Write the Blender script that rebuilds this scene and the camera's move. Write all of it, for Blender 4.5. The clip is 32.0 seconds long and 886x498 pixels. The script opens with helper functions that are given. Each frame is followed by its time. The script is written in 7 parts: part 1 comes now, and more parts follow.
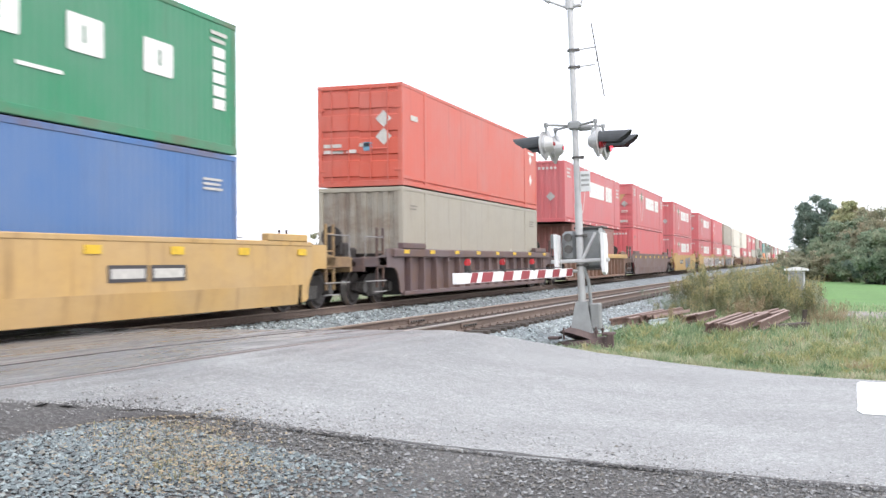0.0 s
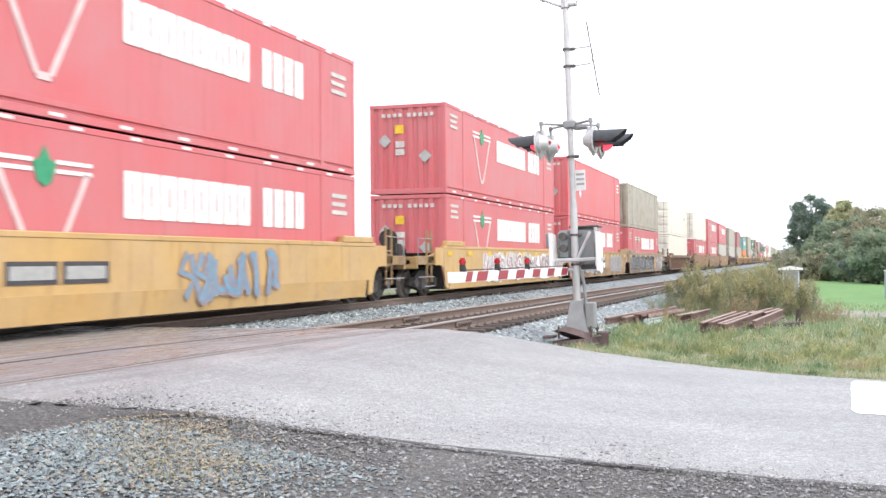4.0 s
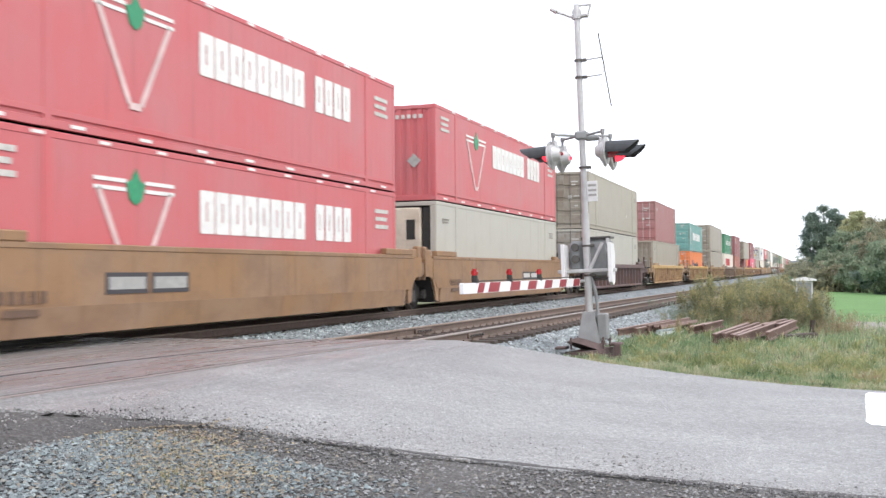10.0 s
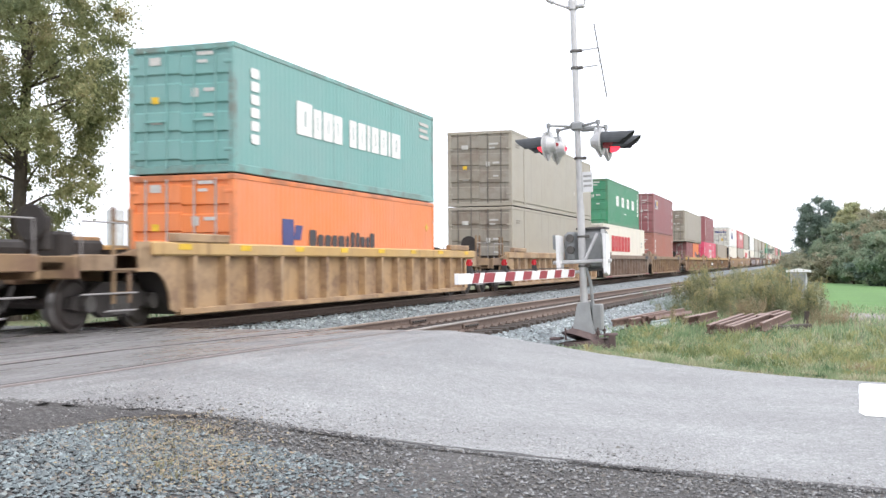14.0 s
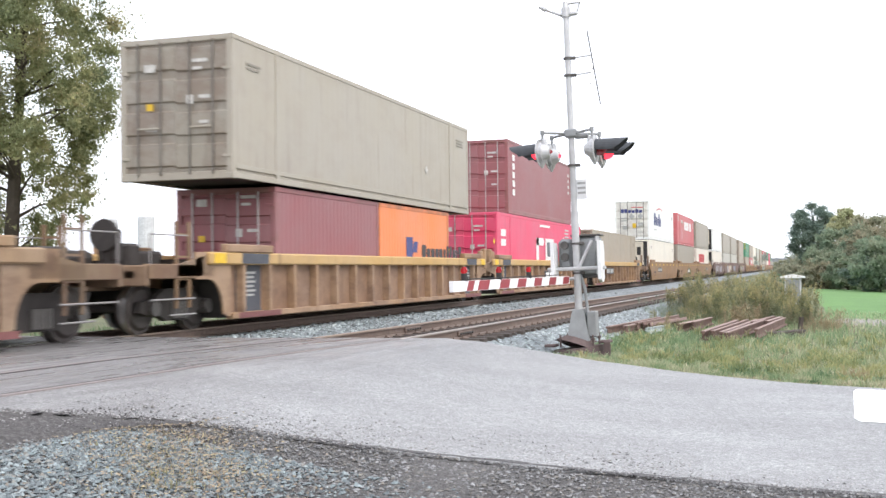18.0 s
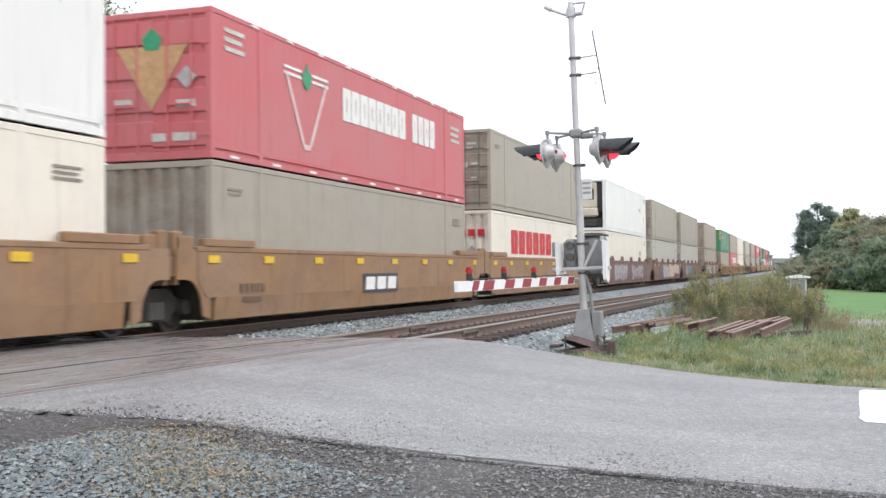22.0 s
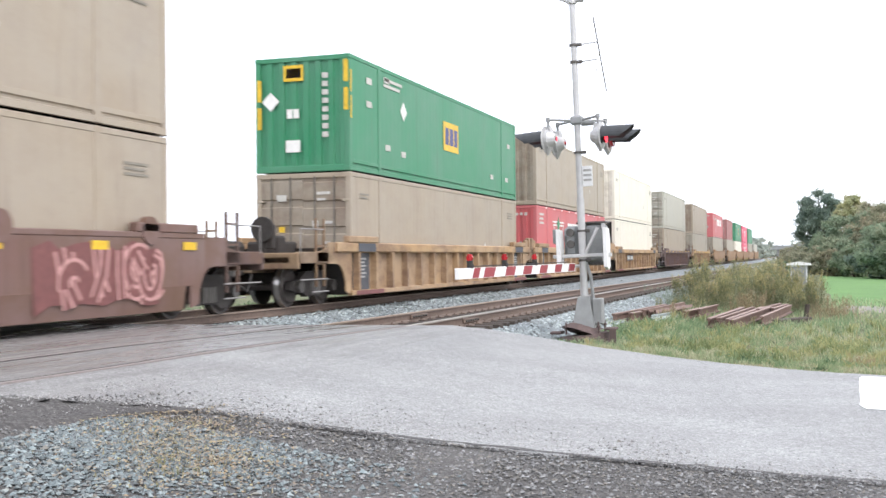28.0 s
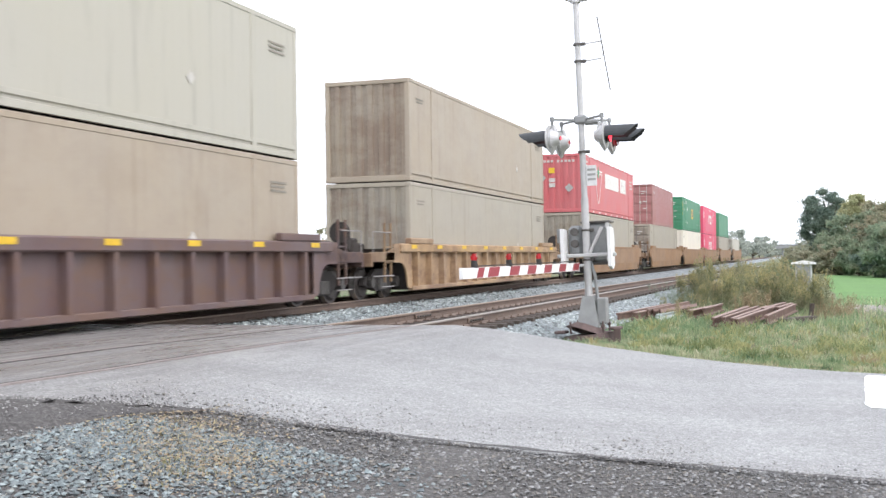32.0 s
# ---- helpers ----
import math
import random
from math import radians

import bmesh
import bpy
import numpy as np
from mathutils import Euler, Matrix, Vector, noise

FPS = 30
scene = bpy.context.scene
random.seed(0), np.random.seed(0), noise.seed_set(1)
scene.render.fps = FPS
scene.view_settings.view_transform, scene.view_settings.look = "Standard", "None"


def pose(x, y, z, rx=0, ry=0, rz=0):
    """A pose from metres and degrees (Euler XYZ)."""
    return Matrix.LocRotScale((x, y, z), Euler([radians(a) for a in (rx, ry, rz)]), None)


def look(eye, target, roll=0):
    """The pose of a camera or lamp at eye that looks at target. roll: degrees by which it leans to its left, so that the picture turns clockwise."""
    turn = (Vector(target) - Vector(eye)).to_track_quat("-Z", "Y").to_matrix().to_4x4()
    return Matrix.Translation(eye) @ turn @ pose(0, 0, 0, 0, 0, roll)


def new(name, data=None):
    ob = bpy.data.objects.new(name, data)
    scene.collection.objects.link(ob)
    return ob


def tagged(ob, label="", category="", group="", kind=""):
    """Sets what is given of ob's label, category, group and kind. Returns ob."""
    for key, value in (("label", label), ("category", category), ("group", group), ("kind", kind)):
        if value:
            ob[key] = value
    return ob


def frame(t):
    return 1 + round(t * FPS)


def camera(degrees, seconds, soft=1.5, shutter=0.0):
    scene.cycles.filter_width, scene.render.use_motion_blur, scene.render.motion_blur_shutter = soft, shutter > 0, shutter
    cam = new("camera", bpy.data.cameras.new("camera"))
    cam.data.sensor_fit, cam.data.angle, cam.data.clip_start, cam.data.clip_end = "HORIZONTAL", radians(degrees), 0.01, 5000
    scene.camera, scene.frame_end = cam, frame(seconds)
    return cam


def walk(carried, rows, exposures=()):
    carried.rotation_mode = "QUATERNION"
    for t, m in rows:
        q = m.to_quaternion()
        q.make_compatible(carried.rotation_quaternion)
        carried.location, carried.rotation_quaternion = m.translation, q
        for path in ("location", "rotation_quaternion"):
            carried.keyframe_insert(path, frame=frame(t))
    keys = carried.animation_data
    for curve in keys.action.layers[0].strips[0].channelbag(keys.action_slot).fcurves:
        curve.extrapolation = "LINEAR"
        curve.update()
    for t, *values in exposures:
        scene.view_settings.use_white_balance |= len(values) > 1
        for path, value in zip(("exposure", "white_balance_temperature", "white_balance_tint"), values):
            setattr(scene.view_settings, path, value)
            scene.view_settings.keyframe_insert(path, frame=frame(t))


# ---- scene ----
# the camera: held by hand beside a level crossing; x runs along the tracks, y across them, z = 0 is the rail head
EYE = (0.0, 0.0, 1.077)
LOOKS = [
    (0, 18.283, 0.708, -0.525), (0.5, 18.392, 0.635, -0.607), (1, 18.393, 0.638, -0.753), (1.5, 18.376, 0.547, -0.705), (2, 18.285, 0.595, -1.146),
    (2.5, 18.206, 0.554, -0.587), (3, 18.279, 0.557, -0.422), (3.5, 18.085, 0.559, -0.341), (5.5, 18.009, 1.081, -0.796), (6, 18.247, 1.097, -0.686),
    (6.5, 18.212, 0.883, -0.934), (7, 18.183, 0.887, -0.869), (7.5, 18.199, 1.046, -0.703), (8, 18.154, 1.143, -0.546), (8.5, 18.163, 1.326, -0.461),
    (9, 18.358, 1.242, -0.368), (9.5, 18.482, 1.301, -0.517), (10, 18.644, 1.231, -0.474), (10.5, 18.569, 1.046, -0.416), (11, 18.488, 0.820, -0.107),
    (11.5, 18.159, 0.823, -0.364), (12, 18.171, 0.817, -0.535), (12.5, 18.301, 0.842, -0.532), (13, 18.365, 0.847, -0.572), (13.5, 18.379, 0.743, -0.435),
    (14, 18.390, 0.727, -0.340), (14.5, 18.332, 0.897, -0.384), (16.5, 18.251, 1.009, -0.496), (17, 18.146, 1.006, -0.382), (17.5, 18.069, 1.030, -0.448),
    (18, 18.099, 1.123, -0.602), (18.5, 18.271, 1.270, -0.585), (19, 18.330, 1.371, -0.559), (19.5, 18.347, 1.450, -0.527), (20, 18.297, 1.489, -0.591),
    (20.5, 18.304, 1.503, -0.457), (21, 18.304, 1.381, -0.281), (21.5, 18.377, 1.283, -0.463), (22, 18.357, 1.126, -0.562), (22.5, 18.252, 0.990, -0.373),
    (23, 18.053, 0.859, -0.107), (23.5, 17.993, 0.759, -0.283), (24, 18.178, 0.756, -0.562), (24.5, 18.295, 0.825, -0.693), (25, 18.447, 1.034, -0.888),
    (25.5, 18.463, 1.077, -0.781), (27.5, 18.222, 0.559, -0.771), (28, 18.402, 0.456, -0.603), (28.5, 18.347, 0.342, -0.543), (29, 18.224, 0.484, -0.618),
    (29.5, 18.285, 0.343, -0.737), (30, 18.422, 0.364, -0.568), (30.5, 18.687, 0.283, -0.644), (31, 18.723, 0.309, -0.698), (31.5, 18.702, 0.413, -0.580),
    (32, 18.623, 0.448, -0.742),
]


def aim(yaw, pitch, roll):
    turn = Matrix.Rotation(radians(yaw - 90), 4, "Z") @ Matrix.Rotation(radians(90 + pitch), 4, "X") @ Matrix.Rotation(radians(roll), 4, "Z")
    return Matrix.Translation(EYE) @ turn


cam = camera(44.16, 32.0, soft=1.45, shutter=0.2)
walk(cam, [(t, aim(a, b, c)) for t, a, b, c in LOOKS], exposures=[(0.0, 0.0), (1.0, 0.05), (2.0, 0.15), (3.0, 0.2), (5.5, 0.1), (7.0, 0.05), (8.0, -0.2), (9.0, -0.3), (10.0, -0.15), (11.0, -0.05), (14.0, -0.05), (17.0, 0.0), (18.0, 0.0), (19.0, -0.05), (20.0, -0.3), (21.0, -0.45), (22.0, -0.35), (23.0, -0.2), (24.0, -0.15), (25.0, -0.1), (25.5, -0.05), (28.0, 0.03), (30.0, 0.05), (31.0, -0.05), (32.0, 0.0)])

# ---- light: a bright overcast sky ----
world = bpy.data.worlds.new("overcast_sky")
scene.world = world
world.use_nodes = True
wt = world.node_tree
wbg = wt.nodes["Background"]
sky = wt.nodes.new("ShaderNodeTexSky")
sky.sky_type, sky.sun_disc = "NISHITA", False
sky.sun_elevation, sky.sun_rotation = radians(50), radians(200)
sky.air_density, sky.dust_density = 1.0, 6.0
haze = wt.nodes.new("ShaderNodeMix")
haze.data_type = "RGBA"
haze.inputs[0].default_value = 0.97
wt.links.new(sky.outputs[0], haze.inputs[6])
haze.inputs[7].default_value = (0.965, 0.99, 1.085, 1)
wt.links.new(haze.outputs[2], wbg.inputs[0])
wbg.inputs[1].default_value = 1.75

sun_data = bpy.data.lights.new("sun", "SUN")
sun_data.energy, sun_data.angle, sun_data.color = 1.0, radians(25), (1.0, 0.99, 0.98)
sun = new("sun", sun_data)
sun.matrix_world = look((-12, -22, 34), (0, 0, 0))


# ---- materials ----
def nodes_of(name):
    m = bpy.data.materials.new(name)
    m.use_nodes = True
    t = m.node_tree
    return m, t, t.nodes["Principled BSDF"]


def link(t, a, b):
    t.links.new(a, b)


def coords(t, kind="Object", scale=(1, 1, 1), shift=True):
    tc = t.nodes.new("ShaderNodeTexCoord")
    mp = t.nodes.new("ShaderNodeMapping")
    mp.inputs["Scale"].default_value = scale
    link(t, tc.outputs[kind], mp.inputs[0])
    if shift:
        oi = t.nodes.new("ShaderNodeObjectInfo")
        ml = t.nodes.new("ShaderNodeMath")
        ml.operation = "MULTIPLY"
        ml.inputs[1].default_value = 37.0
        link(t, oi.outputs["Random"], ml.inputs[0])
        cb = t.nodes.new("ShaderNodeCombineXYZ")
        link(t, ml.outputs[0], cb.inputs[0])
        link(t, cb.outputs[0], mp.inputs["Location"])
    return mp.outputs[0]


def noise_of(t, vec, scale, detail=4.0, rough=0.6):
    n = t.nodes.new("ShaderNodeTexNoise")
    n.inputs["Scale"].default_value, n.inputs["Detail"].default_value, n.inputs["Roughness"].default_value = scale, detail, rough
    link(t, vec, n.inputs["Vector"])
    return n.outputs["Fac"]


def ramp(t, fac, stops):
    r = t.nodes.new("ShaderNodeValToRGB")
    e = r.color_ramp.elements
    while len(e) < len(stops):
        e.new(0.5)
    for k, (p, c) in zip(e, stops):
        k.position = p
        k.color = (*c, 1) if len(c) == 3 else c
    link(t, fac, r.inputs[0])
    return r.outputs[0]


def mix(t, fac, a, b, mode="MIX"):
    m = t.nodes.new("ShaderNodeMix")
    m.data_type, m.blend_type = "RGBA", mode
    for sock, v in ((m.inputs[0], fac), (m.inputs[6], a), (m.inputs[7], b)):
        if hasattr(v, "is_linked"):
            link(t, v, sock)
        elif isinstance(v, (int, float)):
            sock.default_value = v
        else:
            sock.default_value = (*v, 1)
    return m.outputs[2]


def bump_of(t, p, height, strength=0.3, dist=0.01):
    b = t.nodes.new("ShaderNodeBump")
    b.inputs["Strength"].default_value, b.inputs["Distance"].default_value = strength, dist
    link(t, height, b.inputs["Height"])
    link(t, b.outputs[0], p.inputs["Normal"])


def dim(c, k):
    return tuple(v * k for v in c)


MATS = {}


def paint(name, colour, rough=0.5, grime=0.35, rust=(0.10, 0.05, 0.03), metal=0.0, rusty=0.0):
    """Weathered paint on steel: faded patches, streaks that run down, and spots of dirt."""
    if name in MATS:
        return MATS[name]
    m, t, p = nodes_of(name)
    v = coords(t)
    big = noise_of(t, v, 0.45, 3)
    st = noise_of(t, coords(t, scale=(2.2, 2.2, 0.16)), 1.7, 5, 0.65)
    fine = noise_of(t, v, 22.0, 3)
    g = sum(colour) / 3
    faded = tuple(0.8 * c + 0.2 * (0.5 * g + 0.22) for c in colour)
    c1 = mix(t, ramp(t, big, [(0.35, (0, 0, 0)), (0.7, (1, 1, 1))]), colour, faded)
    k = ramp(t, st, [(0.56, (0, 0, 0)), (0.80, (grime, grime, grime))])
    c2 = mix(t, k, c1, tuple(0.5 * c + 0.5 * r for c, r in zip(dim(colour, 0.55), rust)))
    if rusty:
        worn = noise_of(t, coords(t, scale=(0.8, 0.8, 1.3)), 0.9, 6, 0.7)
        c2 = mix(t, ramp(t, worn, [(0.44, (0, 0, 0)), (0.62, (rusty,) * 3)]), c2, (0.15, 0.085, 0.055))
    k2 = ramp(t, fine, [(0.62, (0, 0, 0)), (0.78, (grime * 0.7,) * 3)])
    c3 = mix(t, k2, c2, dim(colour, 0.55))
    link(t, c3, p.inputs["Base Color"])
    p.inputs["Roughness"].default_value, p.inputs["Metallic"].default_value = rough, metal
    bump_of(t, p, fine, 0.12, 0.004)
    MATS[name] = m
    return m


def plain(name, colour, rough=0.6, metal=0.0, scale=8.0, var=0.25, bump=0.1, emit=0.0):
    """A single stuff with grain at two sizes."""
    if name in MATS:
        return MATS[name]
    m, t, p = nodes_of(name)
    v = coords(t)
    a, b = noise_of(t, v, scale, 4), noise_of(t, v, scale * 0.13, 2)
    c = mix(t, ramp(t, a, [(0.3, (0, 0, 0)), (0.75, (1, 1, 1))]), dim(colour, 1 - var), dim(colour, 1 + var * 0.6))
    c = mix(t, ramp(t, b, [(0.4, (0, 0, 0)), (0.7, (0.5, 0.5, 0.5))]), c, dim(colour, 1 - var))
    link(t, c, p.inputs["Base Color"])
    p.inputs["Roughness"].default_value, p.inputs["Metallic"].default_value = rough, metal
    if emit:
        p.inputs["Emission Color"].default_value = (*colour, 1)
        p.inputs["Emission Strength"].default_value = emit
    if bump:
        bump_of(t, p, a, bump, 0.01)
    MATS[name] = m
    return m


def ground_mat(name, stops, big_stops, scale, rough=0.95, bump=0.5, dist=0.02):
    """Soil, asphalt and grass seen as a sheet: fine grain under broad stains."""
    m, t, p = nodes_of(name)
    v = coords(t, shift=False)
    a = noise_of(t, v, scale, 6, 0.7)
    b = noise_of(t, v, 0.35, 5, 0.6)
    c = ramp(t, a, stops)
    c = mix(t, 1.0, c, ramp(t, b, big_stops), "MULTIPLY")
    link(t, c, p.inputs["Base Color"])
    p.inputs["Roughness"].default_value = rough
    bump_of(t, p, a, bump, dist)
    MATS[name] = m
    return m


def speckled(name, tones, rough=0.9):
    """Loose pieces in one mesh, each in a tone of its own."""
    m, t, p = nodes_of(name)
    g = t.nodes.new("ShaderNodeNewGeometry")
    n = len(tones)
    c = ramp(t, g.outputs["Random Per Island"], [(i / max(1, n - 1), k) for i, k in enumerate(tones)])
    f = noise_of(t, coords(t, shift=False), 30.0, 3)
    c = mix(t, ramp(t, f, [(0.3, (0, 0, 0)), (0.7, (0.5, 0.5, 0.5))]), c, (0.5, 0.5, 0.5), "MULTIPLY")
    link(t, c, p.inputs["Base Color"])
    p.inputs["Roughness"].default_value = rough
    MATS[name] = m
    return m


# reds and maroons are paled: the white sky's sheen is painted into them
COL = {
    "ct_red": (0.56, 0.122, 0.13), "plain_red": (0.60, 0.112, 0.12), "orange_red": (0.58, 0.105, 0.065), "grey": (0.37, 0.332, 0.265), "light_grey": (0.47, 0.452, 0.39),
    "dirty_grey": (0.38, 0.34, 0.265), "cream": (0.79, 0.735, 0.63), "white": (0.80, 0.80, 0.77), "maroon": (0.285, 0.096, 0.102), "brick": (0.40, 0.145, 0.105),
    "teal": (0.17, 0.37, 0.34), "orange": (0.80, 0.23, 0.06), "green": (0.03, 0.23, 0.11), "blue": (0.065, 0.16, 0.37), "rose": (0.73, 0.06, 0.148),
    "brown_red": (0.34, 0.14, 0.12), "grey_brown": (0.37, 0.308, 0.232), "pale_grey": (0.43, 0.412, 0.345), "rust_maroon": (0.35, 0.14, 0.135),
}
WELLCOL = {"ochre": (0.43, 0.275, 0.135), "old_ochre": (0.30, 0.195, 0.105), "old_tan": (0.24, 0.17, 0.125), "gold": (0.54, 0.34, 0.12), "tan": (0.385, 0.252, 0.135), "rust_red": (0.20, 0.112, 0.075), "rust_ochre": (0.28, 0.165, 0.095), "maroon": (0.12, 0.075, 0.075), "brown": (0.30, 0.168, 0.077), "red_brown": (0.172, 0.096, 0.08), "dark": (0.165, 0.112, 0.108), "grey": (0.36, 0.28, 0.20), "rusty": (0.21, 0.115, 0.075), "ochre_rust": (0.35, 0.215, 0.115)}


def foliage(name, tones, patch=0.5, rough=0.75):
    """Leaves whose tone drifts from clump to clump and a little from leaf to leaf."""
    m, t, p = nodes_of(name)
    n = len(tones)
    c = ramp(t, noise_of(t, coords(t), patch, 4, 0.7), [(0.32 + 0.36 * i / max(1, n - 1), k) for i, k in enumerate(tones)])
    g = t.nodes.new("ShaderNodeNewGeometry")
    c = mix(t, 1.0, c, ramp(t, g.outputs["Random Per Island"], [(0.0, (0.86, 0.86, 0.86)), (1.0, (1.1, 1.1, 1.06))]), "MULTIPLY")
    link(t, c, p.inputs["Base Color"])
    p.inputs["Roughness"].default_value = rough
    p.inputs["Specular IOR Level"].default_value = 0.2
    thin = t.nodes.new("ShaderNodeBsdfTranslucent")
    link(t, c, thin.inputs["Color"])
    both = t.nodes.new("ShaderNodeMixShader")
    both.inputs[0].default_value = 0.45
    link(t, p.outputs[0], both.inputs[1])
    link(t, thin.outputs[0], both.inputs[2])
    link(t, both.outputs[0], t.nodes["Material Output"].inputs["Surface"])
    MATS[name] = m
    return m


STAINED = ("grey", "pale_grey", "light_grey", "dirty_grey", "grey_brown")


def cmat(key):
    return paint("container_" + key, COL[key], grime=0.42 if key in STAINED else 0.35, rusty={"dirty_grey": 0.38, "grey": 0.10, "grey_brown": 0.12, "light_grey": 0.06, "cream": 0.06, "brown_red": 0.25, "brick": 0.2}.get(key, 0.0))


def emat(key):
    """The doors and front walls of grey boxes: darker than the sides, dirtier and rustier."""
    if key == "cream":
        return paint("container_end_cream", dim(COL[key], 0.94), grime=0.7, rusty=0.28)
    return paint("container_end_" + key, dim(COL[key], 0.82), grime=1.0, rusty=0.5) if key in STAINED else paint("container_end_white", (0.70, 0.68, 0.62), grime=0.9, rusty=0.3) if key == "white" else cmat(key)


def fmat(key):
    """The frame of a short container, where the rust gathers."""
    return paint("container_frame_" + key, COL[key], grime=0.7, rusty=0.55)


def endmat(key):
    """The grimy ends of a wagon: darker than its sides, with more rust."""
    return paint("well_end_" + key, dim(WELLCOL[key], 0.62), rough=0.75, grime=0.95, rusty=0.8)


def wmat(key):
    return paint("well_" + key, WELLCOL[key], rough=0.65, grime=0.8, rusty=0.75 if key in ("ochre", "old_ochre", "old_tan", "rust_red", "rust_ochre", "tan", "red_brown", "dark", "maroon", "rusty", "grey", "ochre_rust") else 0.15 if key == "gold" else 0.4)


M_WHITE = plain("marking_white", (0.82, 0.81, 0.78), 0.5, var=0.12, bump=0)
M_MARK = {"white": M_WHITE, "soot": plain("marking_soot", (0.085, 0.09, 0.105), 0.7, scale=4, bump=0), "green": plain("marking_green", (0.03, 0.30, 0.14), 0.5, bump=0), "red": plain("marking_red", (0.62, 0.03, 0.04), 0.5, bump=0),
          "navy": plain("marking_navy", (0.06, 0.07, 0.22), 0.5, bump=0), "yellow": plain("marking_yellow", (0.78, 0.50, 0.03), 0.5, bump=0),
          "grey": plain("marking_grey", (0.42, 0.42, 0.40), 0.6, bump=0), "dark": plain("marking_dark", (0.06, 0.055, 0.06), 0.6, bump=0),
          "tan": plain("marking_tan", (0.55, 0.33, 0.16), 0.6, bump=0), "pink": plain("marking_pink", (0.55, 0.30, 0.28), 0.6, bump=0), "sky": plain("marking_blue", (0.16, 0.33, 0.45), 0.6, bump=0),
          "pale": plain("marking_pale", (0.60, 0.58, 0.54), 0.6, bump=0), "cream": plain("marking_cream", (0.74, 0.67, 0.50), 0.6, bump=0), "mauve": plain("marking_mauve", (0.30, 0.24, 0.27), 0.6, bump=0), "taupe": plain("marking_taupe", (0.27, 0.245, 0.205), 0.6, bump=0), "worn_white": plain("marking_worn_white", (0.74, 0.56, 0.54), 0.5, var=0.25, scale=3, bump=0), "umber": plain("marking_umber", (0.15, 0.09, 0.06), 0.6, bump=0), "plum": plain("spray_plum", (0.40, 0.27, 0.28), 0.6, bump=0),
          "maroon": plain("spray_maroon", (0.20, 0.075, 0.07), 0.6, bump=0), "silver": plain("spray_silver", (0.50, 0.49, 0.49), 0.5, var=0.35, scale=3, bump=0), "bone": plain("spray_bone", (0.66, 0.56, 0.42), 0.6, scale=3, bump=0), "moss": plain("spray_moss", (0.34, 0.33, 0.25), 0.6, bump=0), "signal_red": plain("marking_signal_red", (0.48, 0.07, 0.08), 0.5, bump=0)}
M_STEEL = plain("worn_steel", (0.13, 0.122, 0.115), 0.5, 0.6)
M_DARK = plain("black_grime", (0.035, 0.032, 0.03), 0.8)
M_UNDER = plain("underframe_grime", (0.042, 0.036, 0.033), 0.85)
M_WHEEL = plain("wheel_steel", (0.08, 0.068, 0.062), 0.55, 0.5)
M_TREAD = plain("polished_tread", (0.62, 0.60, 0.58), 0.3, 0.9, var=0.1)
M_RODDULL = plain("dull_rod", (0.33, 0.31, 0.30), 0.5, 0.3)
# dark colour paints the shadow along the rods of grey and white doors
M_SHADEROD = plain("grimy_rod", (0.19, 0.172, 0.15), 0.6, 0.3)
M_ROD = plain("galvanised_rod", (0.50, 0.48, 0.46), 0.45, 0.4)


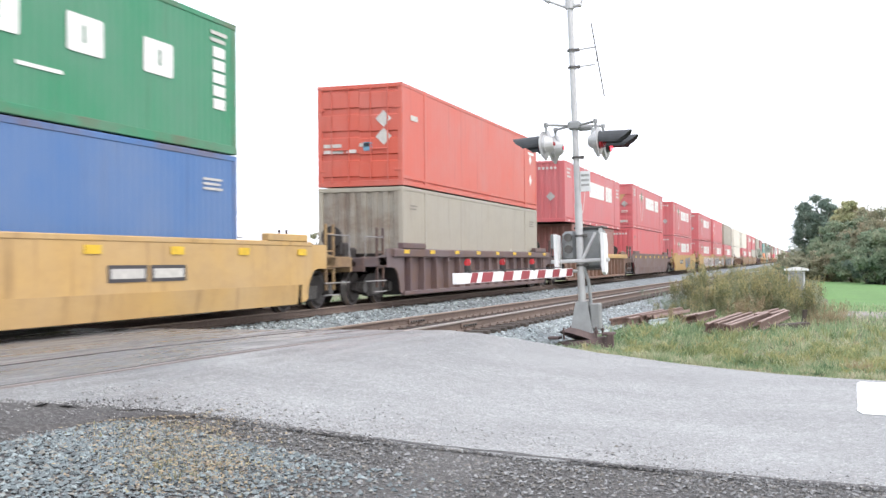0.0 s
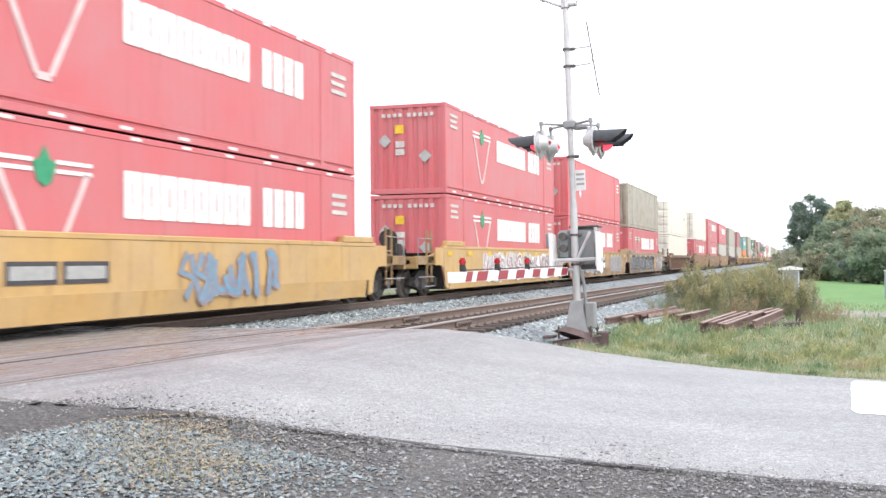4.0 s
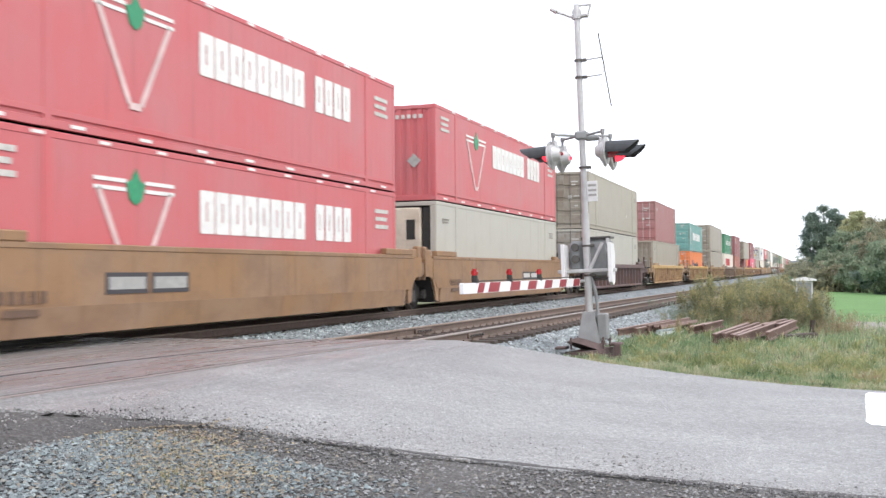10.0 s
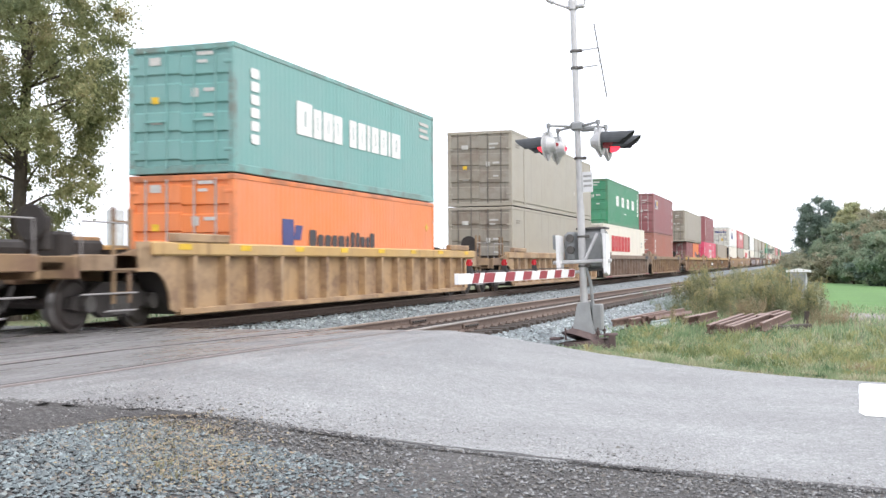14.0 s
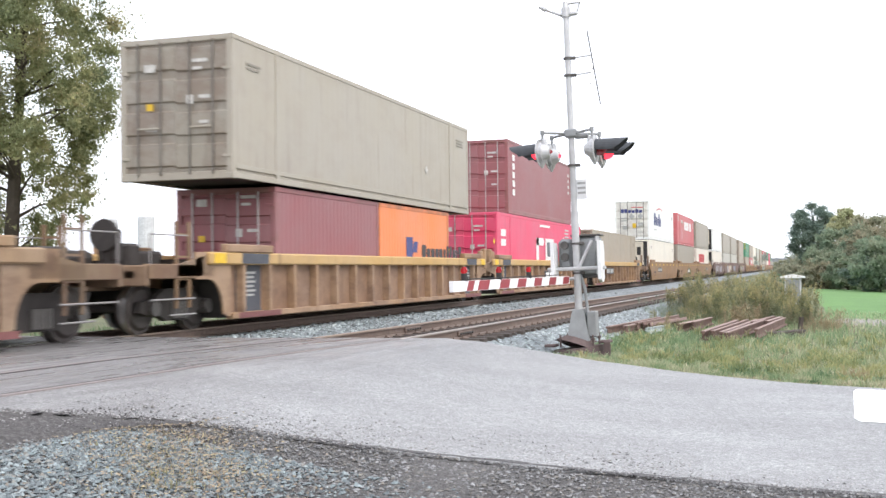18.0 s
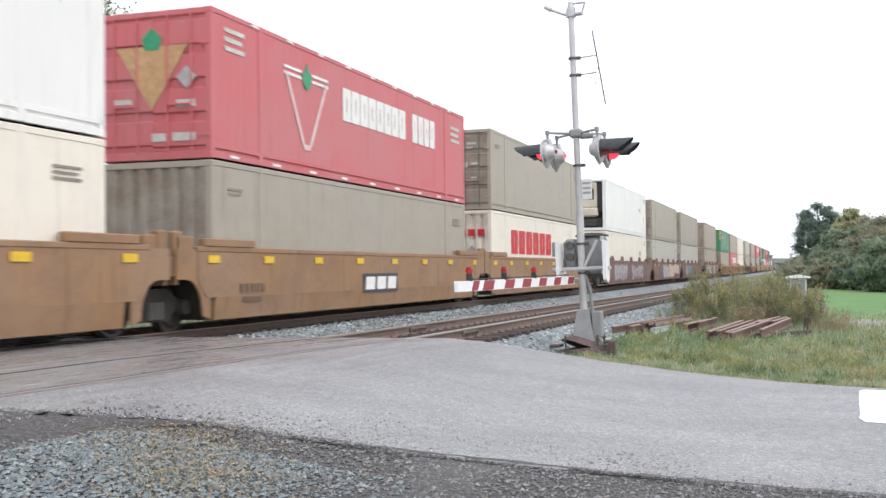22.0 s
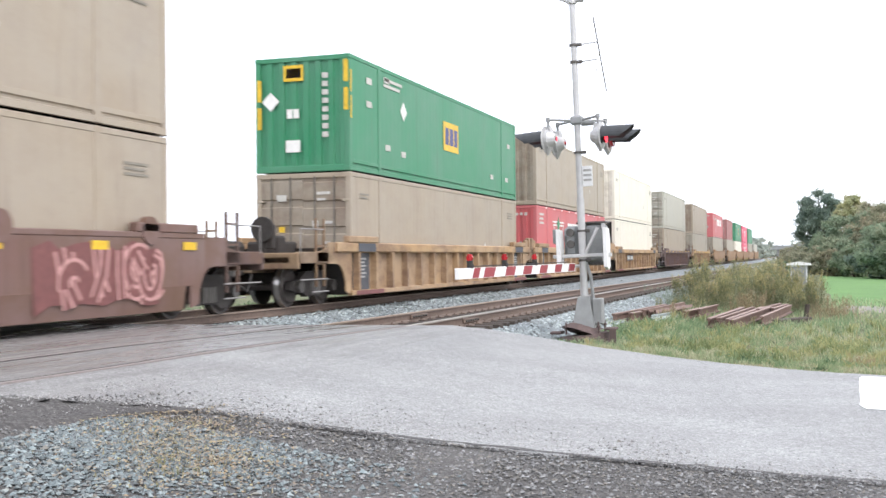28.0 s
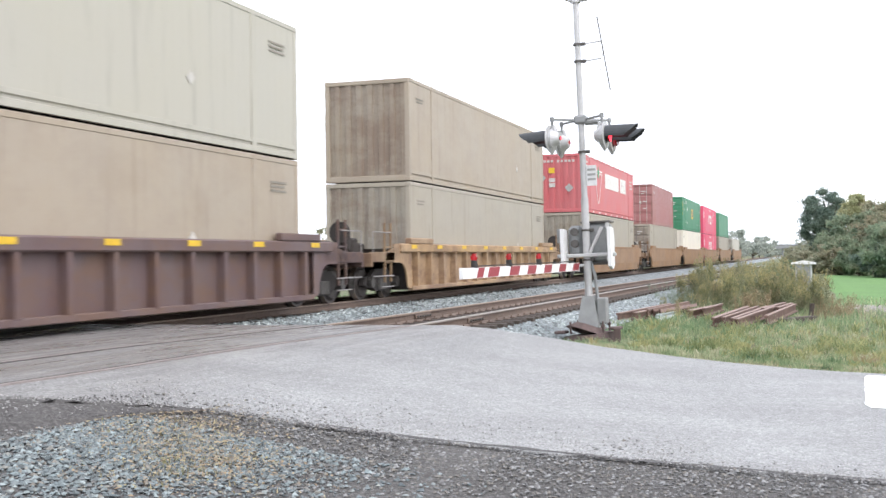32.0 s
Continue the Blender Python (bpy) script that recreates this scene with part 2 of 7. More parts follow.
# ---- mesh building ----
class Geo:
    """Gathers boxes, bars and prisms into one mesh."""

    def __init__(self):
        self.v, self.f = [], []

    def add(self, verts, faces):
        n = len(self.v)
        self.v.extend(verts)
        self.f.extend([tuple(i + n for i in f) for f in faces])
        return self

    def box(self, x0, x1, y0, y1, z0, z1):
        return self.add([(x, y, z) for z in (z0, z1) for x, y in ((x0, y0), (x1, y0), (x1, y1), (x0, y1))],
                        [(3, 2, 1, 0), (4, 5, 6, 7), (0, 1, 5, 4), (1, 2, 6, 5), (2, 3, 7, 6), (3, 0, 4, 7)])

    def cbox(self, x0, x1, y0, y1, z0, z1, c=0.012):
        """A box with its edges cut off."""
        bm = bmesh.new()
        m = Matrix.LocRotScale(((x0 + x1) / 2, (y0 + y1) / 2, (z0 + z1) / 2), None, (x1 - x0, y1 - y0, z1 - z0))
        bmesh.ops.create_cube(bm, size=1, matrix=m)
        bmesh.ops.bevel(bm, geom=bm.edges[:], offset=min(c, abs(x1 - x0) * 0.3, abs(y1 - y0) * 0.3, abs(z1 - z0) * 0.3), segments=1, affect="EDGES")
        bm.verts.ensure_lookup_table()
        self.add([tuple(v.co) for v in bm.verts], [tuple(v.index for v in f.verts) for f in bm.faces])
        bm.free()
        return self

    def prism(self, outline, axis, a, b):
        """An outline of pairs pushed along an axis from a to b."""
        place = {"x": lambda p, s: (s, p[0], p[1]), "y": lambda p, s: (p[0], s, p[1]), "z": lambda p, s: (p[0], p[1], s)}[axis]
        n = len(outline)
        self.add([place(p, s) for s in (a, b) for p in outline],
                 [tuple(range(n))[::-1], tuple(range(n, 2 * n))] + [(i, (i + 1) % n, n + (i + 1) % n, n + i) for i in range(n)])
        return self

    def tube(self, p0, p1, r0, r1=None, n=10, caps=True):
        p0, p1 = Vector(p0), Vector(p1)
        r1 = r0 if r1 is None else r1
        d = (p1 - p0).normalized()
        u = d.orthogonal().normalized()
        w = d.cross(u)
        ring = [(math.cos(2 * math.pi * i / n), math.sin(2 * math.pi * i / n)) for i in range(n)]
        vs = [tuple(p + r * (c * u + s * w)) for p, r in ((p0, r0), (p1, r1)) for c, s in ring]
        fs = [(i, (i + 1) % n, n + (i + 1) % n, n + i) for i in range(n)]
        if caps:
            fs += [tuple(range(n))[::-1], tuple(range(n, 2 * n))]
        return self.add(vs, fs)

    def mesh(self, name):
        me = bpy.data.meshes.new(name)
        me.from_pydata(self.v, [], self.f)
        me.update()
        bm = bmesh.new()
        bm.from_mesh(me)
        bmesh.ops.recalc_face_normals(bm, faces=bm.faces[:])
        bm.to_mesh(me)
        bm.free()
        return me


SHARED = {}


def part(name, geo, material, parent, label="", key=None, m=None, smooth=False):
    """One mesh object under a thing or a part. key: alike pieces share one mesh."""
    if key is not None and key in SHARED:
        me = SHARED[key]
    else:
        me = (geo() if callable(geo) else geo).mesh(name)
        me.materials.append(material)
        if smooth:
            for q in me.polygons:
                q.use_smooth = True
        if key is not None:
            SHARED[key] = me
    ob = new(name, me)
    ob.material_slots[0].link = "OBJECT"
    ob.material_slots[0].material = material
    if parent is not None:
        ob.parent = parent
    if m is not None:
        ob.matrix_local = m
    if label:
        ob["label"] = label
    return ob


def thing(name, label, category, m=None, group="", kind=""):
    ob = tagged(new(name), label, category, group, kind)
    ob.empty_display_size = 0.3
    if m is not None:
        ob.matrix_basis = m
    return ob


def solid(name, geo, material, label, category="", m=None, group="", kind="", smooth=False):
    return tagged(part(name, geo, material, None, m=m, smooth=smooth), label, category, group, kind)


# ---- the train ----
TRACK_Y = 11.92      # centre line of the far track
FLOOR_Z = 0.33       # underside of the lower container above the rail head
TURN = Matrix.Rotation(math.pi, 4, "Z")


def side_panel(L, H, W, deep, pitch):
    """The corrugated near side between the rails; outer faces at y = -W/2 + 0.012."""
    def make():
        g = Geo()
        a, z0, z1 = L / 2 - 0.12, 0.16 if L < 13 else 0.28, H - 0.10
        y0, y1 = -W / 2 + 0.012, -W / 2 + 0.012 + deep
        n = int(2 * a / pitch)
        p = 2 * a / n
        xs, ys = [], []
        for i in range(n):
            x = -a + i * p
            xs += [x, x + 0.42 * p, x + 0.5 * p, x + 0.92 * p]
            ys += [y0, y0, y1, y1]
        xs.append(a), ys.append(y0)
        k = len(xs)
        vs = [(x, y, z) for z in (z0, z1) for x, y in zip(xs, ys)]
        g.add(vs, [(i, i + 1, k + i + 1, k + i) for i in range(k - 1)])
        return g
    return make


def end_panel(H, W, deep, pitch):
    """The corrugated front wall at x = 0, facing -x."""
    def make():
        g = Geo()
        a, z0, z1 = W / 2 - 0.12, 0.16, H - 0.12
        n = int(2 * a / pitch)
        p = 2 * a / n
        xs, ys = [], []
        for i in range(n):
            y = -a + i * p
            ys += [y, y + 0.42 * p, y + 0.5 * p, y + 0.92 * p]
            xs += [0.02, 0.02, 0.02 + deep, 0.02 + deep]
        ys.append(a), xs.append(0.02)
        k = len(xs)
        g.add([(x, y, z) for z in (z0, z1) for x, y in zip(xs, ys)], [(i, i + 1, k + i + 1, k + i) for i in range(k - 1)])
        return g
    return make


def door_leaf(H, W):
    """One door: pressed panels between raised bands, in one skin."""
    def make():
        w, z0, z1 = W / 2 - 0.10, 0.17, H - 0.12
        h = (z1 - z0) / 4.0
        o = [(0.08, z0), (0.05, z0)]
        for i in range(4):
            a, b = z0 + i * h + 0.10, z0 + (i + 1) * h - 0.06
            o += [(0.05, a), (0.008, a + 0.03), (0.008, b - 0.03), (0.05, b)]
        o += [(0.05, z1), (0.08, z1)]
        return Geo().prism(o, "y", 0.004, w)
    return make


def mark(name, x0, x1, z0, z1, y, col, parent, lean=0.0, cut=0.0):
    """A flat painted patch on the near side: a parallelogram with its corners cut."""
    def make():
        c = min(cut, (x1 - x0) * 0.45, (z1 - z0) * 0.45)
        o = [(x0, z0), (x1, z0), (x1 + lean, z1), (x0 + lean, z1)] if c == 0 else [(x0 + c, z0), (x1 - c, z0), (x1, z0 + c), (x1, z1 - c), (x1 - c, z1), (x0 + c, z1), (x0, z1 - c), (x0, z0 + c)]
        return Geo().prism(o, "y", y - 0.004, y + 0.003)
    return part(name, make, M_MARK[col], parent)


def bar_between(a, b, w, y):
    def make():
        d = Vector((b[0] - a[0], b[1] - a[1])).normalized()
        n = Vector((-d.y, d.x)) * w / 2
        return Geo().prism([(a[0] - n.x, a[1] - n.y), (b[0] - n.x, b[1] - n.y), (b[0] + n.x, b[1] + n.y), (a[0] + n.x, a[1] + n.y)], "y", y - 0.004, y + 0.003)
    return make


def slotted(name, x0, x1, z0, z1, y, col, parent, k):
    """A plain block with a slim upright slit through its middle; k moves the slit a little."""
    a, b = 0.42 + 0.04 * (k % 3), 0.50 + 0.04 * (k % 3)
    def make():
        at = lambda u, v, d: (x0 + u * (x1 - x0), y + d, z0 + v * (z1 - z0))
        rim, gap = [(0.0, 0.05), (0.05, 0.0), (0.95, 0.0), (1.0, 0.05), (1.0, 0.95), (0.95, 1.0), (0.05, 1.0), (0.0, 0.95)], [(a, 0.28), (a, 0.28), (b, 0.28), (b, 0.28), (b, 0.74), (b, 0.74), (a, 0.74), (a, 0.74)]
        g = Geo()
        g.add([at(u, v, -0.004) for u, v in rim + gap] + [at(u, v, 0.003) for u, v in rim], [(i, (i + 1) % 8, 8 + (i + 1) % 8, 8 + i) for i in range(8)] + [(i, (i + 1) % 8, 16 + (i + 1) % 8, 16 + i) for i in range(8)])
        return g
    return part(name, make, M_MARK[col], parent)


def letters(n, x0, x1, z0, z1, y, col, parent, gap=0.18):
    """A brand's wordmark as a row of plain blocks."""
    p = (x1 - x0) / n
    for i in range(n):
        a, b = x0 + i * p, x0 + (i + 1 - gap) * p
        slotted("wordmark_block", a, b, z0, z1, y, col, parent, i)


def diamonds(spots, y, r, parent, col="white"):
    for x, z in spots:
        part("placard", (lambda x=x, z=z: Geo().prism([(x - r, z), (x, z - r), (x + r, z), (x, z + r)], "y", y - 0.004, y + 0.003)), M_MARK[col], parent)


def number_lines(x, z, w, h, n, y, parent, col="white"):
    """Unreadable rows of small figures, as bars."""
    for i in range(n):
        mark("number_bar", x, x + w * (1.0 - 0.12 * (i % 2)), z - i * h * 2.0, z - i * h * 2.0 + h, y, col, parent)


def end_mark(name, y0, y1, z0, z1, parent, col, shape="box"):
    """A patch on the end that faces -x; x is the end plane."""
    x = parent["end_x"] - 0.006
    if shape == "diamond":
        c, d, r = (y0 + y1) / 2, (z0 + z1) / 2, (y1 - y0) / 2
        o = [(c - r, d), (c, d - r), (c + r, d), (c, d + r)]
    else:
        o = [(y0, z0), (y1, z0), (y1, z1), (y0, z1)]
    return part(name, lambda: Geo().prism(o, "x", x - 0.004, x + 0.003), M_MARK[col], parent)


def brand(c, kind, L, H, W, key_dark):
    """The painted signs of a container, as plain shapes. x counts from the end that faces the crossing."""
    y, s = -W / 2, -L / 2
    if kind == "triangle":
        for a, b, w in (((3.18, 2.14), (4.02, 0.66), 0.12), ((4.36, 0.66), (5.22, 2.14), 0.12), ((4.02, 0.62), (4.36, 0.62), 0.12)):
            part("emblem_stroke", bar_between((s + a[0], a[1]), (s + b[0], b[1]), w, y), M_MARK["worn_white"], c)
        for z in (2.29, 2.15):
            for a, b in ((3.06, 3.92), (4.46, 5.34)):
                part("emblem_stroke", bar_between((s + a, z), (s + b, z), 0.065, y), M_WHITE, c)
        part("emblem_leaf", lambda: Geo().prism([(s + 4.02, 1.99), (s + 4.19, 1.90), (s + 4.36, 1.99), (s + 4.46, 2.26), (s + 4.32, 2.32), (s + 4.19, 2.52), (s + 4.06, 2.32), (s + 3.92, 2.26)], "y", y - 0.009, y + 0.003), M_MARK["green"], c)
        for i in range(9):
            mark("rail_reflector", s + 1.6 + i * 1.6, s + 1.9 + i * 1.6, H - 0.075, H - 0.025, y - 0.006, "white", c)
        letters(8, s + 6.2, s + 10.62, 1.50, 2.30, y, "white", c, gap=0.07)
        letters(4, s + 11.15, s + 13.2, 1.50, 2.32, y, "white", c, gap=0.16)
        number_lines(s + 14.7, 2.30, 0.9, 0.10, 3, y, c, "pale")
        number_lines(s + 0.5, 2.5, 0.8, 0.09, 3, y, c, "pale")
        for i in range(9):
            mark("rail_reflector", s + 0.7 + i * 1.8, s + 1.05 + i * 1.8, 0.055, 0.11, y - 0.006, "white", c)
    elif kind == "squares":     # blocks that stand for a wordmark
        mark("wordmark_block", s + 6.3, s + 6.75, 1.15, 2.10, y, "white", c)
        mark("wordmark_block", s + 6.3, s + 7.75, 1.78, 2.10, y, "white", c, cut=0.12)
        for x in (8.05, 9.3):
            mark("wordmark_block", s + x, s + x + 0.42, 1.15, 2.10, y, "white", c)
        for z in (1.15, 1.80):
            mark("wordmark_block", s + 8.4, s + 9.4, z, z + 0.30, y, "white", c)
        mark("number_bar", s + 7.0, s + 9.0, 2.58, 2.68, y, "white", c)
        diamonds([(s + 11.9, 2.05), (s + 11.9, 1.55)], y, 0.2, c)
        number_lines(s + 12.2, 2.55, 0.9, 0.08, 3, y, c, "pale")
        for z in (1.75, 2.12):
            mark("number_bar", s + 0.55, s + 1.25, z - 0.1, z + 0.16, y, "white", c)
    elif kind == "four_letters":
        for x in (2.9, 4.9, 6.9, 8.95):
            slotted("wordmark_block", s + x, s + x + 0.92, 1.16, 1.76, y, "white", c, int(x))
        mark("wordmark_block", s + 5.75, s + 6.8, 0.74, 0.80, y, "white", c)
        for i in range(5):
            mark("number_bar", s + 11.28, s + 11.72, 0.82 + i * 0.25, 1.02 + i * 0.25, y, "white", c)
        number_lines(s + 11.2, 2.25, 0.6, 0.07, 2, y, c, "pale")
    elif kind == "six_red":
        for i in range(6):
            x = s + 2.75 + i * 1.17
            slotted("wordmark_block", x, x + 0.98, 1.36, 2.28, y, "red", c, i)
        number_lines(s + 14.4, 1.9, 0.6, 0.1, 2, y, c, "grey")
    elif kind == "arc_word":
        for x, w, h in ((2.72, 0.80, 0.94), (3.62, 0.22, 0.98), (4.0, 0.62, 0.66), (4.78, 0.42, 0.66), (5.32, 0.68, 0.98), (6.14, 0.62, 0.66)):
            mark("wordmark_block", s + x * 1.08 - 0.2, s + (x + w) * 1.08 - 0.26, 1.14, 1.14 + h, y, "navy", c, cut=0.12)
        for i in range(9):
            a, b = (4.35 + i * 0.4, 2.36 + 0.20 * math.sin(i / 9 * 2.6)), (4.75 + i * 0.4, 2.36 + 0.20 * math.sin((i + 1) / 9 * 2.6))
            part("emblem_arc", bar_between((s + a[0], a[1]), (s + b[0], b[1]), 0.09, y), M_MARK["red"], c)
        mark("number_bar", s + 2.6, s + 4.6, 0.78, 0.84, y, "grey", c)
        diamonds([(s + 14.6, 2.1), (s + 15.0, 2.1)], y, 0.16, c, "grey")
    elif kind == "sea_words":
        for i in range(6):
            mark("number_bar", s + 0.70, s + 1.05, 0.62 + i * 0.27, 0.82 + i * 0.27, y, "white", c, cut=0.03)
        for a, b in ((2.8, 3.6), (3.68, 4.1), (4.2, 4.75), (4.82, 5.3), (5.75, 6.2), (6.3, 6.8), (6.9, 7.1), (7.2, 7.7), (7.8, 8.3), (8.4, 8.55), (8.65, 9.3)):
            slotted("wordmark_block", s + a, s + b, 1.05, 1.80 if a < 3.6 else 1.72, y, "white", c, int(a * 2))
        number_lines(s + 10.9, 2.2, 0.8, 0.09, 3, y, c, "pale")
    elif kind == "line_word":
        mark("emblem", s + 2.08, s + 2.62, 1.02, 1.72, y, "navy", c)
        mark("emblem", s + 2.62, s + 2.98, 1.28, 1.60, y, "navy", c, lean=0.1)
        for a, b, k in ((3.43, 3.8, 0), (3.88, 4.2, 1), (4.28, 4.6, 2), (4.68, 4.98, 1), (5.05, 5.4, 2), (5.5, 5.7, 1), (5.8, 6.05, 0), (6.12, 6.35, 0), (6.42, 6.7, 1), (6.78, 7.0, 1), (7.06, 7.36, 0)):
            mark("wordmark_block", s + a, s + b, 1.14 - (0.1 if k == 2 else 0), 1.52 - (0.0 if k == 0 else 0.1), y, "dark", c, cut=0.05)
        diamonds([(s + 11.5, 1.8)], y, 0.12, c, "yellow")
    elif kind == "patch":
        mark("emblem_patch", s + 7.33, s + 8.84, 1.16, 2.06, y, "yellow", c)
        for a, b in ((7.5, 7.85), (7.95, 8.3), (8.4, 8.7)):
            mark("emblem_letter", s + a, s + b, 1.35, 1.88, y - 0.004, "navy", c)
        diamonds([(s + 3.8, 1.9)], y, 0.26, c)
        for x, z in ((1.1, 2.3), (1.1, 1.7), (2.35, 2.5), (2.4, 0.7), (3.6, 0.62), (14.9, 1.9), (14.6, 0.62), (12.6, 0.6)):
            mark("number_bar", s + x, s + x + 0.35, z, z + 0.16, y, "pale", c)
        number_lines(s + 2.3, 2.55, 1.4, 0.08, 2, y, c, "pale")
        for z in (1.1, 1.75):
            mark("corner_reflector", s + 0.03, s + 0.10, z + 0.2, z + 0.75, y - 0.012, "yellow", c)
    elif kind == "two_diamonds":
        diamonds([(s + 15.05, 2.0), (s + 15.05, 1.15)], y, 0.22, c)
        number_lines(s + 14.7, 2.6, 0.95, 0.10, 3, y, c, "white")
        mark("number_bar", s + 0.7, s + 1.3, 1.9, 2.05, y, "pale", c)
    elif kind == "front_diamonds":
        diamonds([(s + 2.75, 2.2), (s + 3.1, 1.25)], y, 0.24, c)
        number_lines(s + 14.9, 2.35, 0.7, 0.1, 3, y, c, "white")
        for z in (1.9, 1.4):
            mark("number_bar", s + 1.0, s + 1.45, z, z + 0.22, y, "white", c)
        mark("number_bar", s + 1.05, s + 1.4, 0.75, 1.0, y, "yellow", c)
        for i in range(9):
            mark("rail_reflector", s + 0.7 + i * 1.8, s + 1.05 + i * 1.8, 0.055, 0.11, y - 0.006, "white", c)
    elif kind == "flag":
        mark("emblem_patch", s + 0.85, s + 2.35, 1.78, 2.45, y, "pale", c)
        mark("emblem_patch", s + 0.95, s + 1.6, 1.86, 2.36, y - 0.004, "navy", c)
        mark("emblem_patch", s + 1.6, s + 2.25, 2.05, 2.36, y - 0.004, "yellow", c)
        number_lines(s + 11.3, 2.3, 0.4, 0.3, 4, y, c, "pale")
    elif kind == "upright":
        for i in range(5):
            mark("number_bar", s + 0.7, s + 1.05, 0.75 + i * 0.34, 1.0 + i * 0.34, y, "white", c, cut=0.04)
        number_lines(s + 11.4, 2.3, 0.35, 0.14, 4, y, c, "pale")
    elif kind == "small_figures":
        number_lines(s + L - 1.3, 2.35, 0.7, 0.045, 3, y, c, "pale" if key_dark else "taupe")
        number_lines(s + 0.6, 2.35, 0.6, 0.045, 2, y, c, "pale" if key_dark else "taupe")
        if L > 13:
            diamonds([(s + 11.8, 1.15)], y, 0.13, c, "pale")
    elif kind == "arrows":
        diamonds([(s + 12.9, 1.75), (s + 13.4, 1.75)], y, 0.2, c, "grey")
        number_lines(s + 14.9, 2.5, 0.9, 0.08, 2, y, c, "grey")
        mark("number_bar", s + 14.9, s + 15.15, 1.0, 1.35, y, "yellow", c)


def container(L, H, key, end="corrugated", sign="", label="", base=True):
    """A freight container that stands on its underside; its length runs along x."""
    W = 2.59 if L > 13 else 2.44
    if L < 7:
        W = 2.44
    c = thing("freight_container", label, "shipping container", group="containers on the train")
    c["end_x"] = -L / 2
    m = cmat(key)
    iso = L < 13
    deep, pitch = (0.006, 0.21) if iso else (0.0008, 0.30)
    fr = fmat(key) if iso else m
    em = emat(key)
    for k in (Matrix.Identity(4), TURN):
        part("side_panel", side_panel(L, H, W, deep, pitch), m, c, key=("side", L, H), m=k)
        part("top_rail", lambda: Geo().cbox(-L / 2 + 0.1, L / 2 - 0.1, -W / 2, -W / 2 + 0.09, H - 0.11, H, 0.012), fr, c, key=("top", L, H), m=k)
        part("bottom_rail", lambda: Geo().cbox(-L / 2 + 0.1, L / 2 - 0.1, -W / 2, -W / 2 + 0.10, 0.0, 0.17, 0.012) if iso else Geo().prism([(-W / 2, 0.02), (-W / 2, 0.13), (-W / 2 + 0.04, 0.15), (-W / 2 + 0.04, 0.19), (-W / 2, 0.21), (-W / 2, 0.29), (-W / 2 + 0.03, 0.30), (-W / 2 + 0.10, 0.30), (-W / 2 + 0.10, 0.02)], "x", -L / 2 + 0.1, L / 2 - 0.1), fr, c, key=("bottom", L, H), m=k)
        for sx in (-1, 1):
            part("corner_post", lambda: Geo().cbox(-0.08, 0.08, -W / 2, -W / 2 + 0.14, 0.11, H - 0.11, 0.015), fr, c, key=("post", W, H), m=k @ Matrix.Translation((sx * (L / 2 - 0.08), 0, 0)))
            if not iso and L > 13:
                part("stacking_post", lambda: Geo().cbox(-0.10, 0.10, -W / 2 - 0.006, -W / 2 + 0.10, 0.02, H + 0.004, 0.012), m, c, key=("mid", W, H), m=k @ Matrix.Translation((sx * 6.09, 0, 0)))
            for z in ((0.0, H - 0.12) if base else (H - 0.12,)):
                part("corner_casting", lambda: Geo().cbox(-0.09, 0.09, -W / 2 - 0.004, -W / 2 + 0.16, 0, 0.12, 0.012), fr, c, key=("cast", W), m=k @ Matrix.Translation((sx * (L / 2 - 0.085), 0, z)))
        part("end_header", lambda: Geo().cbox(-L / 2 + 0.005, -L / 2 + 0.09, -W / 2 + 0.08, W / 2 - 0.08, H - 0.13, H - 0.005, 0.012), fr, c, key=("head", L, H), m=k)
        part("end_sill", lambda: Geo().cbox(-L / 2 + 0.005, -L / 2 + 0.09, -W / 2 + 0.08, W / 2 - 0.08, 0.0, 0.16, 0.012), fr, c, key=("sill", L, H), m=k)
    part("roof", lambda: Geo().cbox(-L / 2 + 0.08, L / 2 - 0.08, -W / 2 + 0.05, W / 2 - 0.05, H - 0.06, H - 0.02, 0.01), m, c, key=("roof", L, H))
    part("underframe", lambda: Geo().box(-L / 2 + 0.08, L / 2 - 0.08, -W / 2 + 0.06, W / 2 - 0.06, 0.06, 0.15), M_UNDER, c, key=("floor", L, H))
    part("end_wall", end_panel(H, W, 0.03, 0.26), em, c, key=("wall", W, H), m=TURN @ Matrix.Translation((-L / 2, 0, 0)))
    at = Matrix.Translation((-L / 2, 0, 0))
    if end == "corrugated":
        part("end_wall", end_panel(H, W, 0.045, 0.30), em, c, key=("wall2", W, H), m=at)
    elif end == "door":
        for sy, mirror in ((1, 1), (-1, -1)):
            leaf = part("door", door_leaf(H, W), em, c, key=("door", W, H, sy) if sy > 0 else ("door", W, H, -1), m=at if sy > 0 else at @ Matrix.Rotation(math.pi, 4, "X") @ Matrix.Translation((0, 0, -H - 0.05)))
            w = W / 2 - 0.1
            for f in (0.28, 0.72):
                part("lock_rod", lambda: Geo().tube((-0.01, 0, 0.10), (-0.01, 0, H - 0.09), 0.02, n=8), M_ROD if key in ("maroon", "brown_red", "rose", "rust_maroon", "orange") else M_SHADEROD if key in STAINED + ("white",) else M_RODDULL if key == "cream" else m, c, "upright door locking rod", key=("rod", H), m=at @ Matrix.Translation((0, sy * f * w, 0)))
            for z in (0.45, 2.2):
                part("hinge", lambda: Geo().cbox(-0.015, 0.03, -0.09, 0.09, -0.03, 0.03, 0.008), m, c, key="hinge", m=at @ Matrix.Translation((0, sy * (w - 0.03), z)))
